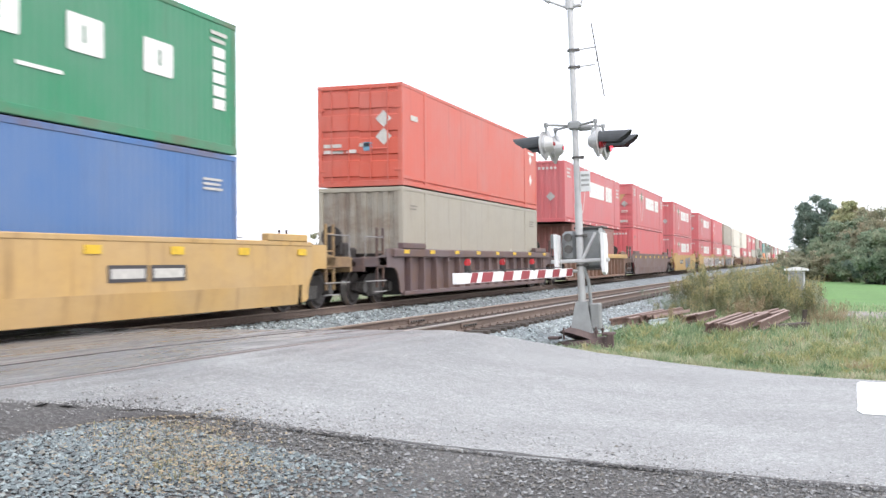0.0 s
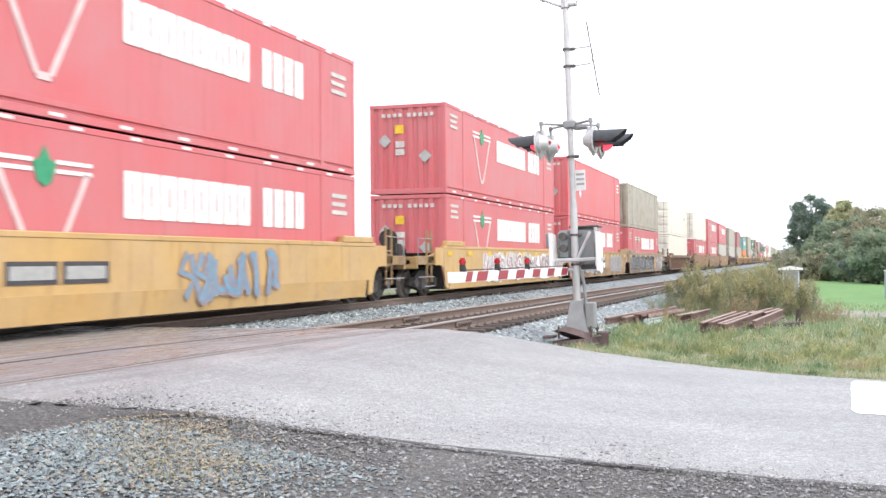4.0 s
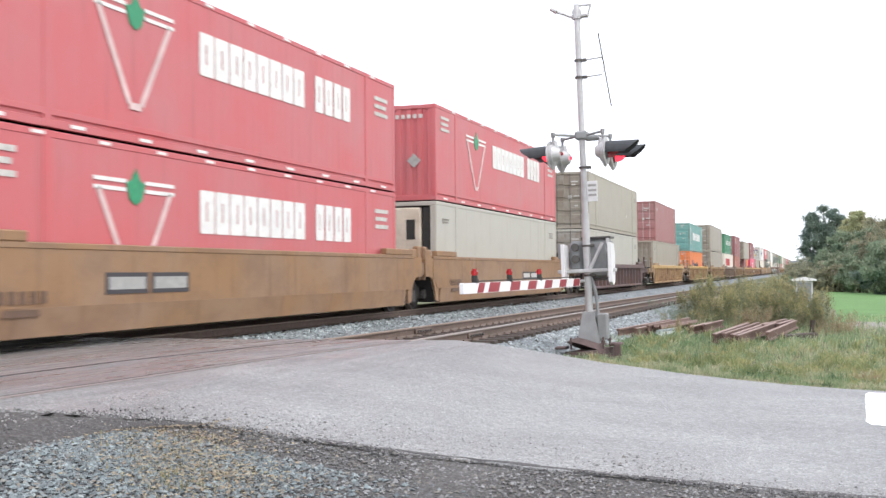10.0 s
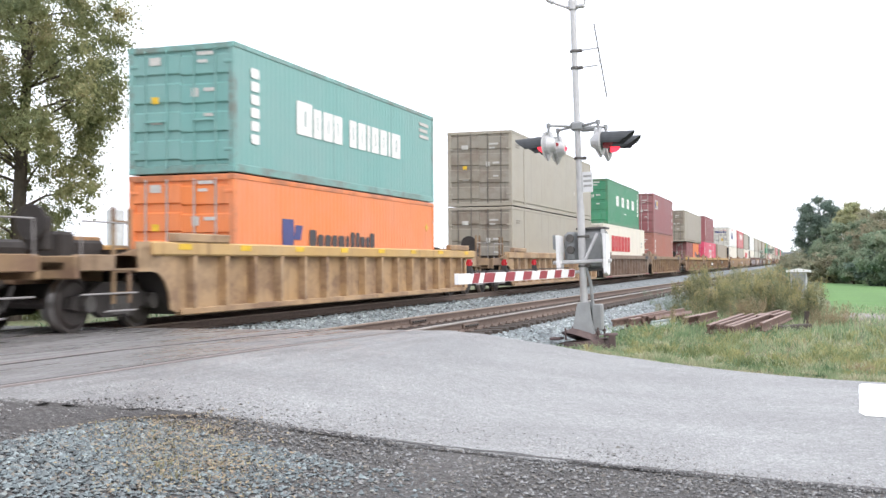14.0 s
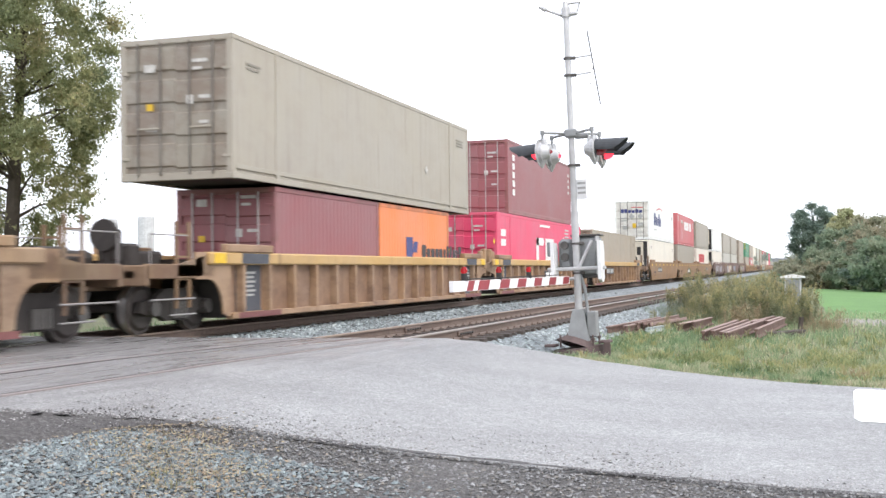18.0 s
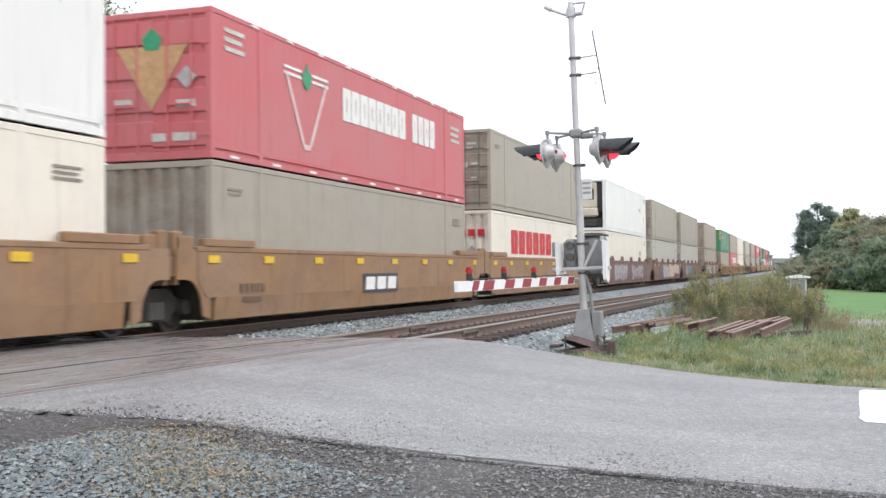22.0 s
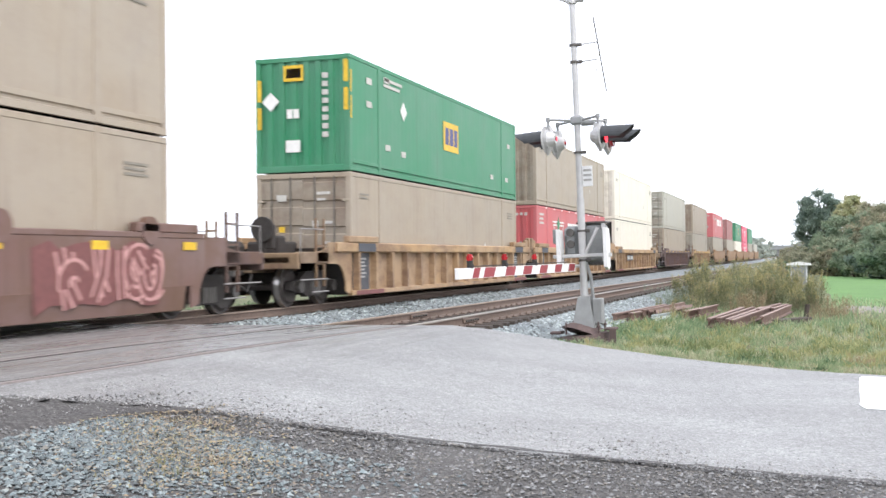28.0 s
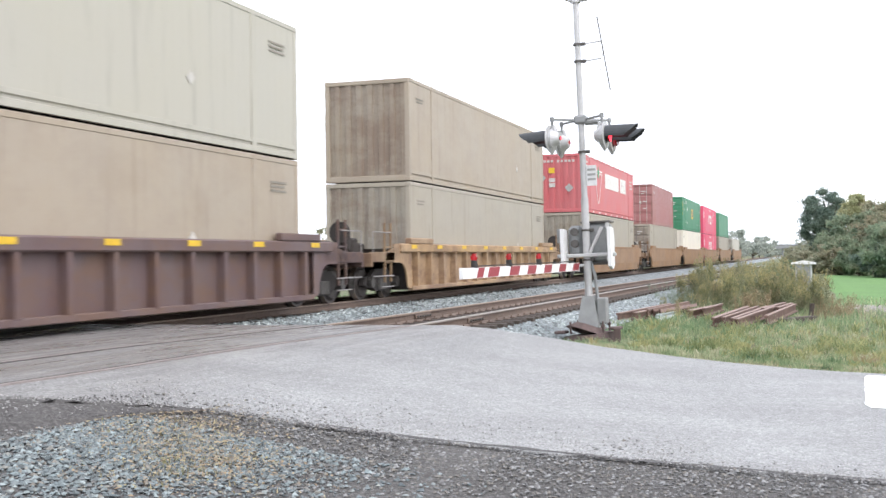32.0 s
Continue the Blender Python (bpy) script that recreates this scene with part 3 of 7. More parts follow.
            part("door_handle", lambda: Geo().cbox(-0.05, -0.02, -0.24, 0.24, -0.02, 0.02, 0.008), m, c, key="doorhandle", m=at @ Matrix.Translation((0, sy * 0.5 * w, 1.05)))
    elif end in ("reefer", "reefer_low"):
        part("machine_recess", lambda: Geo().box(0.30, 0.34, -W / 2 + 0.13, W / 2 - 0.13, 0.15, H - 0.12), M_DARK, c, key=("recess", W, H), m=at)
        body = part("cooling_unit", lambda: Geo().cbox(0.0, 0.31, -W / 2 + 0.50, W / 2 - 0.24, 1.30, H - 0.18, 0.05).cbox(-0.05, 0.31, -W / 2 + 0.47, W / 2 - 0.28, 0.76, 1.31, 0.10), paint("cooling_housing", (0.66, 0.59, 0.47), grime=0.8, rusty=0.25), c, "moulded housing of the cooling machine", key=("cool", W, H), m=at)
        part("grille", lambda: Geo().box(-0.01, 0.03, -0.62, -0.34, 1.75, 2.35), M_DARK, body, key="reefgrille")
        part("vent", lambda: Geo().tube((-0.01, 0.15, 1.05), (0.03, 0.15, 1.05), 0.07, n=10), M_DARK, body, key="reefvent")
        part("side_grille", lambda: Geo().cbox(0.05, 0.30, -W / 2 + 0.14, -W / 2 + 0.46, 1.05, H - 0.18, 0.02), M_DARK, c, key=("sgr", W, H), m=at)
        part("fuel_tank" if end == "reefer" else "radiator_panel", (lambda: Geo().prism([(-0.98, 2.62), (0.98, 2.62), (0.80, 1.75), (0.66, 1.42), (-0.66, 1.42), (-0.80, 1.75)], "x", -0.05, 0.03)) if end == "reefer_low" else lambda: Geo().cbox(0.0, 0.30, -W / 2 + 0.14, W / 2 - 0.14, 0.22, 0.68, 0.04), M_DARK, c, "dark band below the cooling machine" if end == "reefer" else "dark louvred radiator panel", key=("tank", W, end), m=at)
        for i in range(6):
            part("louvre", lambda: Geo().cbox(-0.012, 0.02, -0.75, 0.70, 0, 0.05, 0.01), M_STEEL, c, key="louvre", m=at @ Matrix.Translation((-0.055 if end == "reefer_low" else 0, 0, 1.52 + i * 0.17 if end == "reefer_low" else 0.26 + i * 0.065)))
        for sy in (-1, 1):
            part("corner_brace", lambda: Geo().tube((0.03, 0, 0.15), (0.03, 0, H - 0.12), 0.035, n=6), m, c, key=("brace", H), m=at @ Matrix.Translation((0, sy * (W / 2 - 0.16), 0)))
    if sign:
        brand(c, sign, L, H, W, sum(COL[key]) < 0.75)
    if end == "door" and key == "ct_red":
        x = -L / 2 - 0.004
        part("end_emblem", lambda: Geo().prism([(0.0, 0.95), (0.80, 2.2), (-0.80, 2.2)], "x", x - 0.006, x), M_MARK["tan"], c, "tan triangle emblem on the doors")
        part("end_leaf", lambda: Geo().prism([(-0.16, 2.12), (0.16, 2.12), (0.22, 2.36), (0.0, 2.56), (-0.22, 2.36)], "x", x - 0.012, x), M_MARK["green"], c)
        for y0, z0, w, h in ((-0.95, 1.0, 0.42, 0.14), (-0.95, 0.35, 0.5, 0.16), (-0.35, 0.35, 0.35, 0.16), (0.45, 1.1, 0.4, 0.1)):
            end_mark("number_bar", y0, y0 + w, z0, z0 + h, c, "pale")
        end_mark("placard", -0.98, -0.54, 1.35, 1.79, c, "grey", "diamond")
    elif end == "door" and key == "white":
        for i in range(6):
            end_mark("end_block", 0.82 - i * 0.27 - 0.22, 0.82 - i * 0.27, 1.98, 2.26 if i in (0, 1, 4) else 2.18, c, "navy")
        end_mark("end_arc", -0.85, 0.05, 2.36, 2.42, c, "red")
        for y0 in (-0.20, -0.85):
            end_mark("placard", y0, y0 + 0.44, 1.50, 1.94, c, "grey", "diamond")
        for y0, z0, w, h, col in ((-0.30, 0.85, 0.26, 0.34, "yellow"), (0.35, 0.75, 0.34, 0.30, "grey"), (-0.85, 0.95, 0.40, 0.30, "grey"), (0.30, 1.55, 0.55, 0.08, "grey"), (0.30, 1.35, 0.55, 0.08, "grey"), (-0.85, 0.5, 0.4, 0.06, "grey")):
            end_mark("end_plate", y0, y0 + w, z0, z0 + h, c, col)
    elif end == "door" and key == "orange_red":
        for z0 in (1.35, 0.85):
            end_mark("placard", -0.98, -0.50, z0 + 0.3, z0 + 0.78, c, "pale", "diamond")
        for y0, z0, w in ((0.55, 1.12, 0.55), (0.50, 0.95, 0.6), (-0.30, 1.12, 0.3), (0.1, 0.95, 0.3)):
            end_mark("number_bar", y0, y0 + w, z0, z0 + 0.10, c, "pale")
        end_mark("end_plate", -0.38, -0.12, 1.0, 1.25, c, "sky")
    elif end == "corrugated" and sign == "six_red":
        for i in range(6):
            end_mark("end_block", 1.02 - i * 0.36 - 0.26, 1.02 - i * 0.36, 1.98, 2.22, c, "red")
        for y0 in (-0.78, -0.30):
            end_mark("placard", y0, y0 + 0.44, 1.20, 1.64, c, "grey", "diamond")
    elif end == "corrugated" and sign == "patch":
        end_mark("emblem_patch", -0.05, 0.50, 2.28, 2.68, c, "yellow")
        end_mark("emblem_patch", 0.02, 0.42, 2.36, 2.60, c, "navy")
        end_mark("placard", 0.62, 1.10, 1.55, 2.03, c, "white", "diamond")
        end_mark("end_plate", 0.05, 0.45, 0.50, 0.80, c, "white")
        for y0 in (0.08, 0.26):
            end_mark("size_figure", y0, y0 + 0.15, 1.35, 1.58, c, "white")
        for y0, z0 in ((1.12, 1.5), (1.12, 0.8), (-1.26, 1.9), (-1.26, 1.2)):
            end_mark("corner_reflector", y0, y0 + 0.12, z0 + 0.3, z0 + 0.85, c, "yellow")
        for i in range(8):
            end_mark("number_bar", -0.72, -0.56, 0.85 + i * 0.21, 0.98 + i * 0.21, c, "pale")
    elif end == "door":
        for y0, z0, w, h, col in ((-0.75, 2.35, 0.36, 0.07, "pale"), (-0.62, 2.20, 0.22, 0.06, "pale"), (-0.8, 1.62, 0.26, 0.07, "pale"), (-0.42, 1.52, 0.16, 0.18, "pale"), (0.45, 2.2, 0.26, 0.16, "pale"), (0.5, 1.42, 0.16, 0.14, "yellow"), (0.42, 1.0, 0.26, 0.07, "pale"), (-0.75, 1.12, 0.2, 0.06, "pale")):
            end_mark("end_plate", y0, y0 + w, z0, z0 + h, c, col)
    if end == "corrugated" and key in ("ct_red", "plain_red"):
        for i in range(9):
            end_mark("number_bar", 0.75 - i * 0.19 - (0.12 if i > 3 else 0), 0.87 - i * 0.19 - (0.12 if i > 3 else 0), 2.48, 2.60, c, "pale")
        end_mark("end_plate", 0.12, 0.42, 1.95, 2.22, c, "yellow")
        for y0, z0 in ((-0.82, 0.98), (0.55, 1.5)):
            end_mark("placard", y0, y0 + 0.44, z0, z0 + 0.44, c, "grey", "diamond")
        for z in (1.25, 1.5):
            end_mark("number_bar", 0.1, 0.40, z, z + 0.2, c, "pale")
    return c


def truck(parent, x):
    """A two-axle bogie below one end of a wagon."""
    b = part("bogie", lambda: Geo().cbox(-0.22, 0.22, -0.95, 0.95, 0.40, 0.78, 0.03).cbox(-0.5, 0.5, -0.35, 0.35, 0.5, 0.8, 0.03), M_UNDER, parent, "grimy steel two-axle bogie", key="bolster", m=Matrix.Translation((x, 0, 0)))
    frame_out = [(-1.22, 0.40), (-1.15, 0.58), (-0.75, 0.62), (-0.42, 0.80), (0.42, 0.80), (0.75, 0.62), (1.15, 0.58), (1.22, 0.40), (1.0, 0.34), (0.72, 0.40), (0.40, 0.22), (-0.40, 0.22), (-0.72, 0.40), (-1.0, 0.34)]
    for sy in (-1, 1):
        part("side_frame", lambda: Geo().prism(frame_out, "y", -0.07, 0.07), M_UNDER, b, key="sideframe", m=Matrix.Translation((0, sy * 1.0, 0)))
        part("spring_nest", lambda: Geo().tube((-0.16, 0, 0.26), (-0.16, 0, 0.56), 0.08, n=8).tube((0, 0, 0.26), (0, 0, 0.56), 0.08, n=8).tube((0.16, 0, 0.26), (0.16, 0, 0.56), 0.08, n=8), M_STEEL, b, key="springs", m=Matrix.Translation((0, sy * 1.08, 0)))
        for sx in (-0.89, 0.89):
            part("axle_box", lambda: Geo().tube((0, -0.12, 0), (0, 0.12, 0), 0.14, n=10), M_STEEL, b, key="axlebox", m=Matrix.Translation((sx, sy * 1.08, 0.457)))
    for sx in (-0.89, 0.89):
        part("wheelset", lambda: Geo().tube((0, -0.9, 0), (0, 0.9, 0), 0.085, n=8).tube((0, 0.72, 0), (0, 0.85, 0), 0.457, n=28).tube((0, -0.85, 0), (0, -0.72, 0), 0.457, n=28).tube((0, 0.68, 0), (0, 0.72, 0), 0.475, n=28).tube((0, -0.72, 0), (0, -0.68, 0), 0.475, n=28).tube((0, -0.90, 0), (0, -0.85, 0), 0.34, 0.40, n=24), M_WHEEL, b, key="wheelset", m=Matrix.Translation((sx, 0, 0.457)))
    me = SHARED["wheelset"]
    if len(me.materials) < 2:      # the rims that roll on the rails are polished
        me.materials.append(M_TREAD)
        for q in me.polygons:
            if 0.72 < abs(q.center.y) < 0.85 and math.hypot(q.center.x, q.center.z) > 0.44:
                q.material_index = 1


def ribbon(g, pts, wd, y):
    """A sprayed line of even width through the points (x, z) on the plane y."""
    n = len(pts)
    vs = []
    for i, (x, z) in enumerate(pts):
        a, b = Vector(pts[max(0, i - 1)]), Vector(pts[min(n - 1, i + 1)])
        d = (b - a).normalized() if (b - a).length > 1e-6 else Vector((1, 0))
        vs += [(x - d.y * wd / 2, y, z + d.x * wd / 2), (x + d.y * wd / 2, y, z - d.x * wd / 2)]
    g.add(vs, [(2 * i, 2 * i + 1, 2 * i + 3, 2 * i + 2) for i in range(n - 1)])


def swirl(r, x, wd, z0, z1):
    """Two or three swollen sprayed lines between x and x + wd: hooks, bolts and leaning strokes."""
    cx, cz, h = x + wd / 2, (z0 + z1) / 2, z1 - z0
    out = []
    for q in range(r.randint(2, 3)):
        k = r.choice(("hook", "bolt", "lean", "lean", "arc"))
        a = r.uniform(-0.4, 0.4) * wd
        if k == "lean":
            d = r.uniform(-0.35, 0.35) * wd
            out.append([(cx + a - d, z0 + r.uniform(0.02, 0.2) * h), (cx + a + r.uniform(-0.08, 0.08), cz), (cx + a + d, z1 - r.uniform(0.02, 0.15) * h)])
        elif k == "bolt":
            out.append([(cx + a, z1 - 0.05 * h), (cx + a - 0.3 * wd, cz + 0.08 * h), (cx + a + 0.25 * wd, cz - 0.05 * h), (cx + a - 0.1 * wd, z0 + 0.04 * h)])
        else:
            b0, span = r.uniform(0, 360), r.uniform(130, 220)
            rx, rz = wd * r.uniform(0.3, 0.5), h * r.uniform(0.22, 0.42)
            zz = cz + r.uniform(-0.1, 0.1) * h
            pts = [(cx + a * 0.5 + rx * math.cos(radians(b0 + span * i / 9)), zz + rz * math.sin(radians(b0 + span * i / 9))) for i in range(10)]
            if k == "hook":
                pts.append((pts[-1][0] + r.uniform(-0.3, 0.3) * wd, min(z1, max(z0, pts[-1][1] + r.uniform(-0.3, 0.3) * h))))
            out.append(pts)
    return out


def graffiti(w, seed, fill, line, x0, x1, back=None, fat=0.26, z0=0.34, z1=1.38):
    """Sprayed lettering that nobody can read: a ragged ground, swollen lines and their rims."""
    r = random.Random(seed)
    y = -1.511
    if back:
        n = max(6, int((x1 - x0) / 0.35))
        top = [(x0 + (x1 - x0) * i / n + r.uniform(-0.08, 0.08), z1 - r.uniform(-0.05, 0.16)) for i in range(n + 1)]
        low = [(x0 + (x1 - x0) * i / n + r.uniform(-0.08, 0.08), z0 + r.uniform(-0.05, 0.18)) for i in range(n + 1)]
        g = Geo()
        g.add([(x, y, z) for x, z in top + low], [(i, i + 1, n + 2 + i, n + 1 + i) for i in range(n)])
        part("sprayed_ground", g, M_MARK[back], w, "sprayed graffiti ground coat")
    rim, body, x, k = Geo(), Geo(), x0, 0
    while x < x1 - 0.35:
        wd = min(r.uniform(0.5, 0.95), x1 - x)
        for pts in swirl(r, x, wd * 1.12, z0 + r.uniform(0, 0.1), z1 - r.uniform(0, 0.1)):
            f = fat * r.uniform(0.55, 1.1)
            ribbon(rim, pts, f + 0.12, y - 0.004 - 0.0012 * k)
            ribbon(body, pts, f, y - 0.0046 - 0.0012 * k)
            k += 1
        x += wd * r.uniform(0.6, 0.85)
    part("sprayed_outline", rim, M_MARK[line], w, "sprayed graffiti outline")["kind"] = "stuff"
    part("sprayed_fill", body, M_MARK[fill], w, "sprayed graffiti fill")["kind"] = "stuff"


def sprayed_patch(w, seed, col, x0, x1, z0, z1):
    r = random.Random(seed)
    o = [(x0 + r.uniform(0, 0.15), z0 + r.uniform(0, 0.1)), ((x0 + x1) / 2, z0 + r.uniform(-0.05, 0.05)), (x1 - r.uniform(0, 0.15), z0 + r.uniform(0, 0.1)), (x1 + r.uniform(-0.1, 0.1), (z0 + z1) / 2), (x1 - r.uniform(0, 0.25), z1), ((x0 + x1) / 2, z1 - r.uniform(0, 0.1)), (x0 + r.uniform(0, 0.25), z1 - r.uniform(0, 0.1)), (x0 + r.uniform(-0.1, 0.1), (z0 + z1) / 2)]
    part("sprayed_patch", Geo().prism(o, "y", -1.5095, -1.49), M_MARK[col], w, "sprayed patch of paint")


def well_car(kind, key, front, rear, extras=()):
    """A double-stack well wagon with its middle at x = 0. front, rear: 'bogie' (own bogie and coupler), 'shared' (bogie shared with the next unit) or 'none'."""
    what = {"ribbed": "ribbed-sided", "smooth": "smooth-sided"}[kind]
    w = thing("well_wagon", "", "railway wagon", group="well wagons of the train")
    m = wmat(key)
    HL = 8.45
    for k in (Matrix.Identity(4), TURN):
        if kind == "ribbed":
            part("side_plate", lambda: Geo().prism([(-HL, 0.22), (HL, 0.22), (HL + 0.55, 1.30), (-HL - 0.55, 1.30)], "y", -1.34, -1.30), wmat("rust_ochre") if key == "ochre_rust" else m, w, key="ribplate", m=k)
            part("top_sill", lambda: Geo().cbox(-HL - 0.9, HL + 0.9, -1.52, -1.32, 1.23, 1.47, 0.03), wmat("gold") if key in ("rusty", "ochre", "ochre_rust") else wmat("ochre") if key == "tan" else m, w, key="ribsill", m=k)
            part("bottom_sill", lambda: Geo().cbox(-HL, HL, -1.49, -1.34, 0.18, 0.30, 0.015), m, w, key="ribfoot", m=k)
            if k is TURN:
                far = Geo()
                for i in range(15):
                    x = -HL + 0.45 + i * (2 * HL - 0.9) / 14
                    far.prism([(x - 0.075, -1.34), (x - 0.06, -1.50), (x + 0.06, -1.50), (x + 0.075, -1.34)], "z", 0.29, 1.24)
                part("far_side_ribs", far, m, w, key="farposts", m=k)
            for i in range(15 if k is not TURN else 0):
                x = -HL + 0.45 + i * (2 * HL - 0.9) / 14
                part("side_post", lambda: Geo().prism([(-0.075, -1.34), (-0.06, -1.50), (0.06, -1.50), (0.075, -1.34)], "z", 0.29, 1.24), m, w, key="ribpost", m=k @ Matrix.Translation((x, 0, 0)))
        else:
            part("side_plate", lambda: Geo().prism([(-HL - 0.18, 0.62), (HL + 0.18, 0.62), (HL + 0.25, 0.72), (HL + 0.5, 0.92), (HL + 0.5, 1.52), (-HL - 0.5, 1.52), (-HL - 0.5, 0.92), (-HL - 0.25, 0.72)], "y", -1.50, -1.46), m, w, key="smoothplate", m=k)
            part("lower_band", lambda: Geo().prism([(-1.452, 0.20), (-1.503, 0.625), (-1.46, 0.64), (-1.30, 0.18)], "x", -HL + 0.15, HL - 0.15), m, w, key="smoothband", m=k)
            part("top_sill", lambda: Geo().cbox(-HL - 0.5, HL + 0.5, -1.515, -1.38, 1.46, 1.56, 0.015), m, w, key="smoothsill", m=k)
        for sx in (-1, 1):
            part("container_guide", lambda: Geo().cbox(-0.95, 0.95, -1.53, -1.36, 0, 0.16, 0.02), m, w, key="guide", m=k @ Matrix.Translation((sx * 7.75, 0, 1.47 if kind == "ribbed" else 1.555)))
    part("well_floor", lambda: Geo().box(-HL, HL, -1.35, 1.35, 0.20, 0.27), M_UNDER, w, key="wellfloor")
    for sx, mode in ((-1, front), (1, rear)):
        k = Matrix.Identity(4) if sx > 0 else TURN
        part("bulkhead", lambda: Geo().prism([(HL, 0.22), (HL + 0.08, 0.22), (HL + 0.70, 1.34), (HL + 0.62, 1.34)], "y", -1.36, 1.36), M_UNDER, w, key="bulkhead", m=k)
        reach = 11.35 if mode == "bogie" else 9.6
        part("end_platform", lambda: Geo().cbox(HL + 0.55, reach, -1.25, 1.25, 0.98, 1.14, 0.02).cbox(HL + 0.6, reach, -0.3, 0.3, 0.78, 1.0, 0.02), M_UNDER if kind == "smooth" else endmat(key), w, key=("platform", mode == "bogie"), m=k)
        part("end_beam", lambda: Geo().cbox(reach - 0.12, reach, -1.45, 1.45, 0.86, 1.22, 0.02), endmat(key), w, key=("beam", mode == "bogie"), m=k)
        for sy in (-1, 1):
            part("corner_bracket", lambda: Geo().prism([(HL + 0.6, 1.47), (HL + 1.9, 1.22), (HL + 1.9, 1.02), (HL + 0.6, 1.02)], "y", -0.03, 0.03), endmat(key), w, key="bracket", m=k @ Matrix.Translation((0, sy * 1.42, 0)))
        # the side sheet runs on over the bogie and is cut out in an arch
        arch = [(HL + 0.30 + 0.86 * (1 - math.cos(radians(a))) / 1.0 * 0.62, 0.30 + 0.66 * math.sin(radians(a))) for a in range(0, 91, 15)]
        reach2 = 9.62 if mode != "bogie" else 9.75
        sheet_out = [(HL + 0.02, 0.24)] + [(HL + 0.12, 0.24)] + arch + [(reach2, 0.96), (reach2, 1.46 if kind == "ribbed" else 1.50), (HL + 0.02, 1.46 if kind == "ribbed" else 1.50)]
        for sy in (-1, 1):
            part("end_sheet", lambda: Geo().prism(sheet_out, "y", -0.02, 0.02), m, w, key=("endsheet", kind, mode == "bogie"), m=k @ Matrix.Translation((0, sy * (1.43 if kind == "ribbed" else 1.47), 0)))
            if mode == "bogie":
                part("side_sill", lambda: Geo().cbox(9.7, 11.3, -0.05, 0.05, 0.98, 1.24, 0.015), endmat(key), w, key="sidesill", m=k @ Matrix.Translation((0, sy * 1.40, 0)))
                part("handrail", lambda: Geo().tube((9.75, 0, 0.62), (11.2, 0, 0.62), 0.016, n=6).tube((9.75, 0, 0.34), (10.6, 0, 0.34), 0.016, n=6).tube((10.0, 0, 1.75), (11.2, 0, 1.75), 0.014, n=6).tube((11.2, 0, 1.2), (11.2, 0, 1.75), 0.014, n=6), M_RODDULL, w, "dull steel handrail", key="rail_bar", m=k @ Matrix.Translation((0, sy * 1.44, 0)))
            else:
                part("end_post", lambda: Geo().cbox(8.95, 9.56, -0.06, 0.06, 1.44, 1.74, 0.03).cbox(9.30, 9.58, -0.10, 0.06, 1.10, 1.82, 0.03), m, w, key="endpost", m=k @ Matrix.Translation((0, sy * 1.38, 0)))
        if mode != "none":
            truck(w, sx * 9.75)
        if mode == "bogie":
            part("coupler", lambda: Geo().cbox(11.3, 11.85, -0.12, 0.12, 0.72, 0.98, 0.03).cbox(11.7, 11.95, -0.2, 0.2, 0.68, 1.02, 0.04), M_STEEL, w, key="coupler", m=k)
            part("brake_hose", lambda: Geo().tube((11.4, 0.35, 0.75), (11.7, 0.4, 0.38), 0.03, n=6).tube((11.7, 0.4, 0.38), (11.95, 0.3, 0.55), 0.03, n=6), M_DARK, w, key="hose", m=k)
            for sy in (-1, 1):
                part("end_ladder", lambda: Geo().cbox(-0.03, 0.03, -0.03, 0.03, 0.45, 2.0, 0.01).cbox(0.40, 0.46, -0.03, 0.03, 0.45, 2.0, 0.01).box(0, 0.43, -0.015, 0.015, 0.60, 0.64).box(0, 0.43, -0.015, 0.015, 0.95, 0.99).box(0, 0.43, -0.015, 0.015, 1.35, 1.39).box(0, 0.43, -0.015, 0.015, 1.75, 1.79), endmat(key), w, key="ladder", m=k @ Matrix.Translation((9.9, sy * 1.40, 0)))
            if sx < 0:
                part("brake_wheel", lambda: Geo().tube((11.1, 0.5, 1.1), (11.1, 0.5, 1.75), 0.05, n=6).tube((11.12, 0.5, 1.75), (11.2, 0.5, 1.75), 0.28, n=16).cbox(10.9, 11.1, 0.3, 0.7, 1.3, 1.85, 0.03), M_UNDER, w, key="brakewheel", m=k)
            part("brake_gear", lambda: Geo().cbox(9.0, 9.7, -0.7, 0.3, 1.14, 1.5, 0.05).tube((9.9, -0.8, 1.35), (10.7, -0.8, 1.35), 0.17, n=10).cbox(10.2, 10.6, 0.1, 0.6, 1.14, 1.62, 0.05), M_UNDER, w, "grimy brake tank and valves", key="gear", m=k)
        elif mode == "shared":
            part("brake_gear", lambda: Geo().cbox(8.95, 9.5, -0.9, -0.3, 1.14, 1.45, 0.05).tube((9.0, 0.6, 1.3), (9.6, 0.6, 1.3), 0.14, n=10), M_UNDER, w, key="gear2", m=k)
    y = -1.508 if kind == "smooth" else -1.512
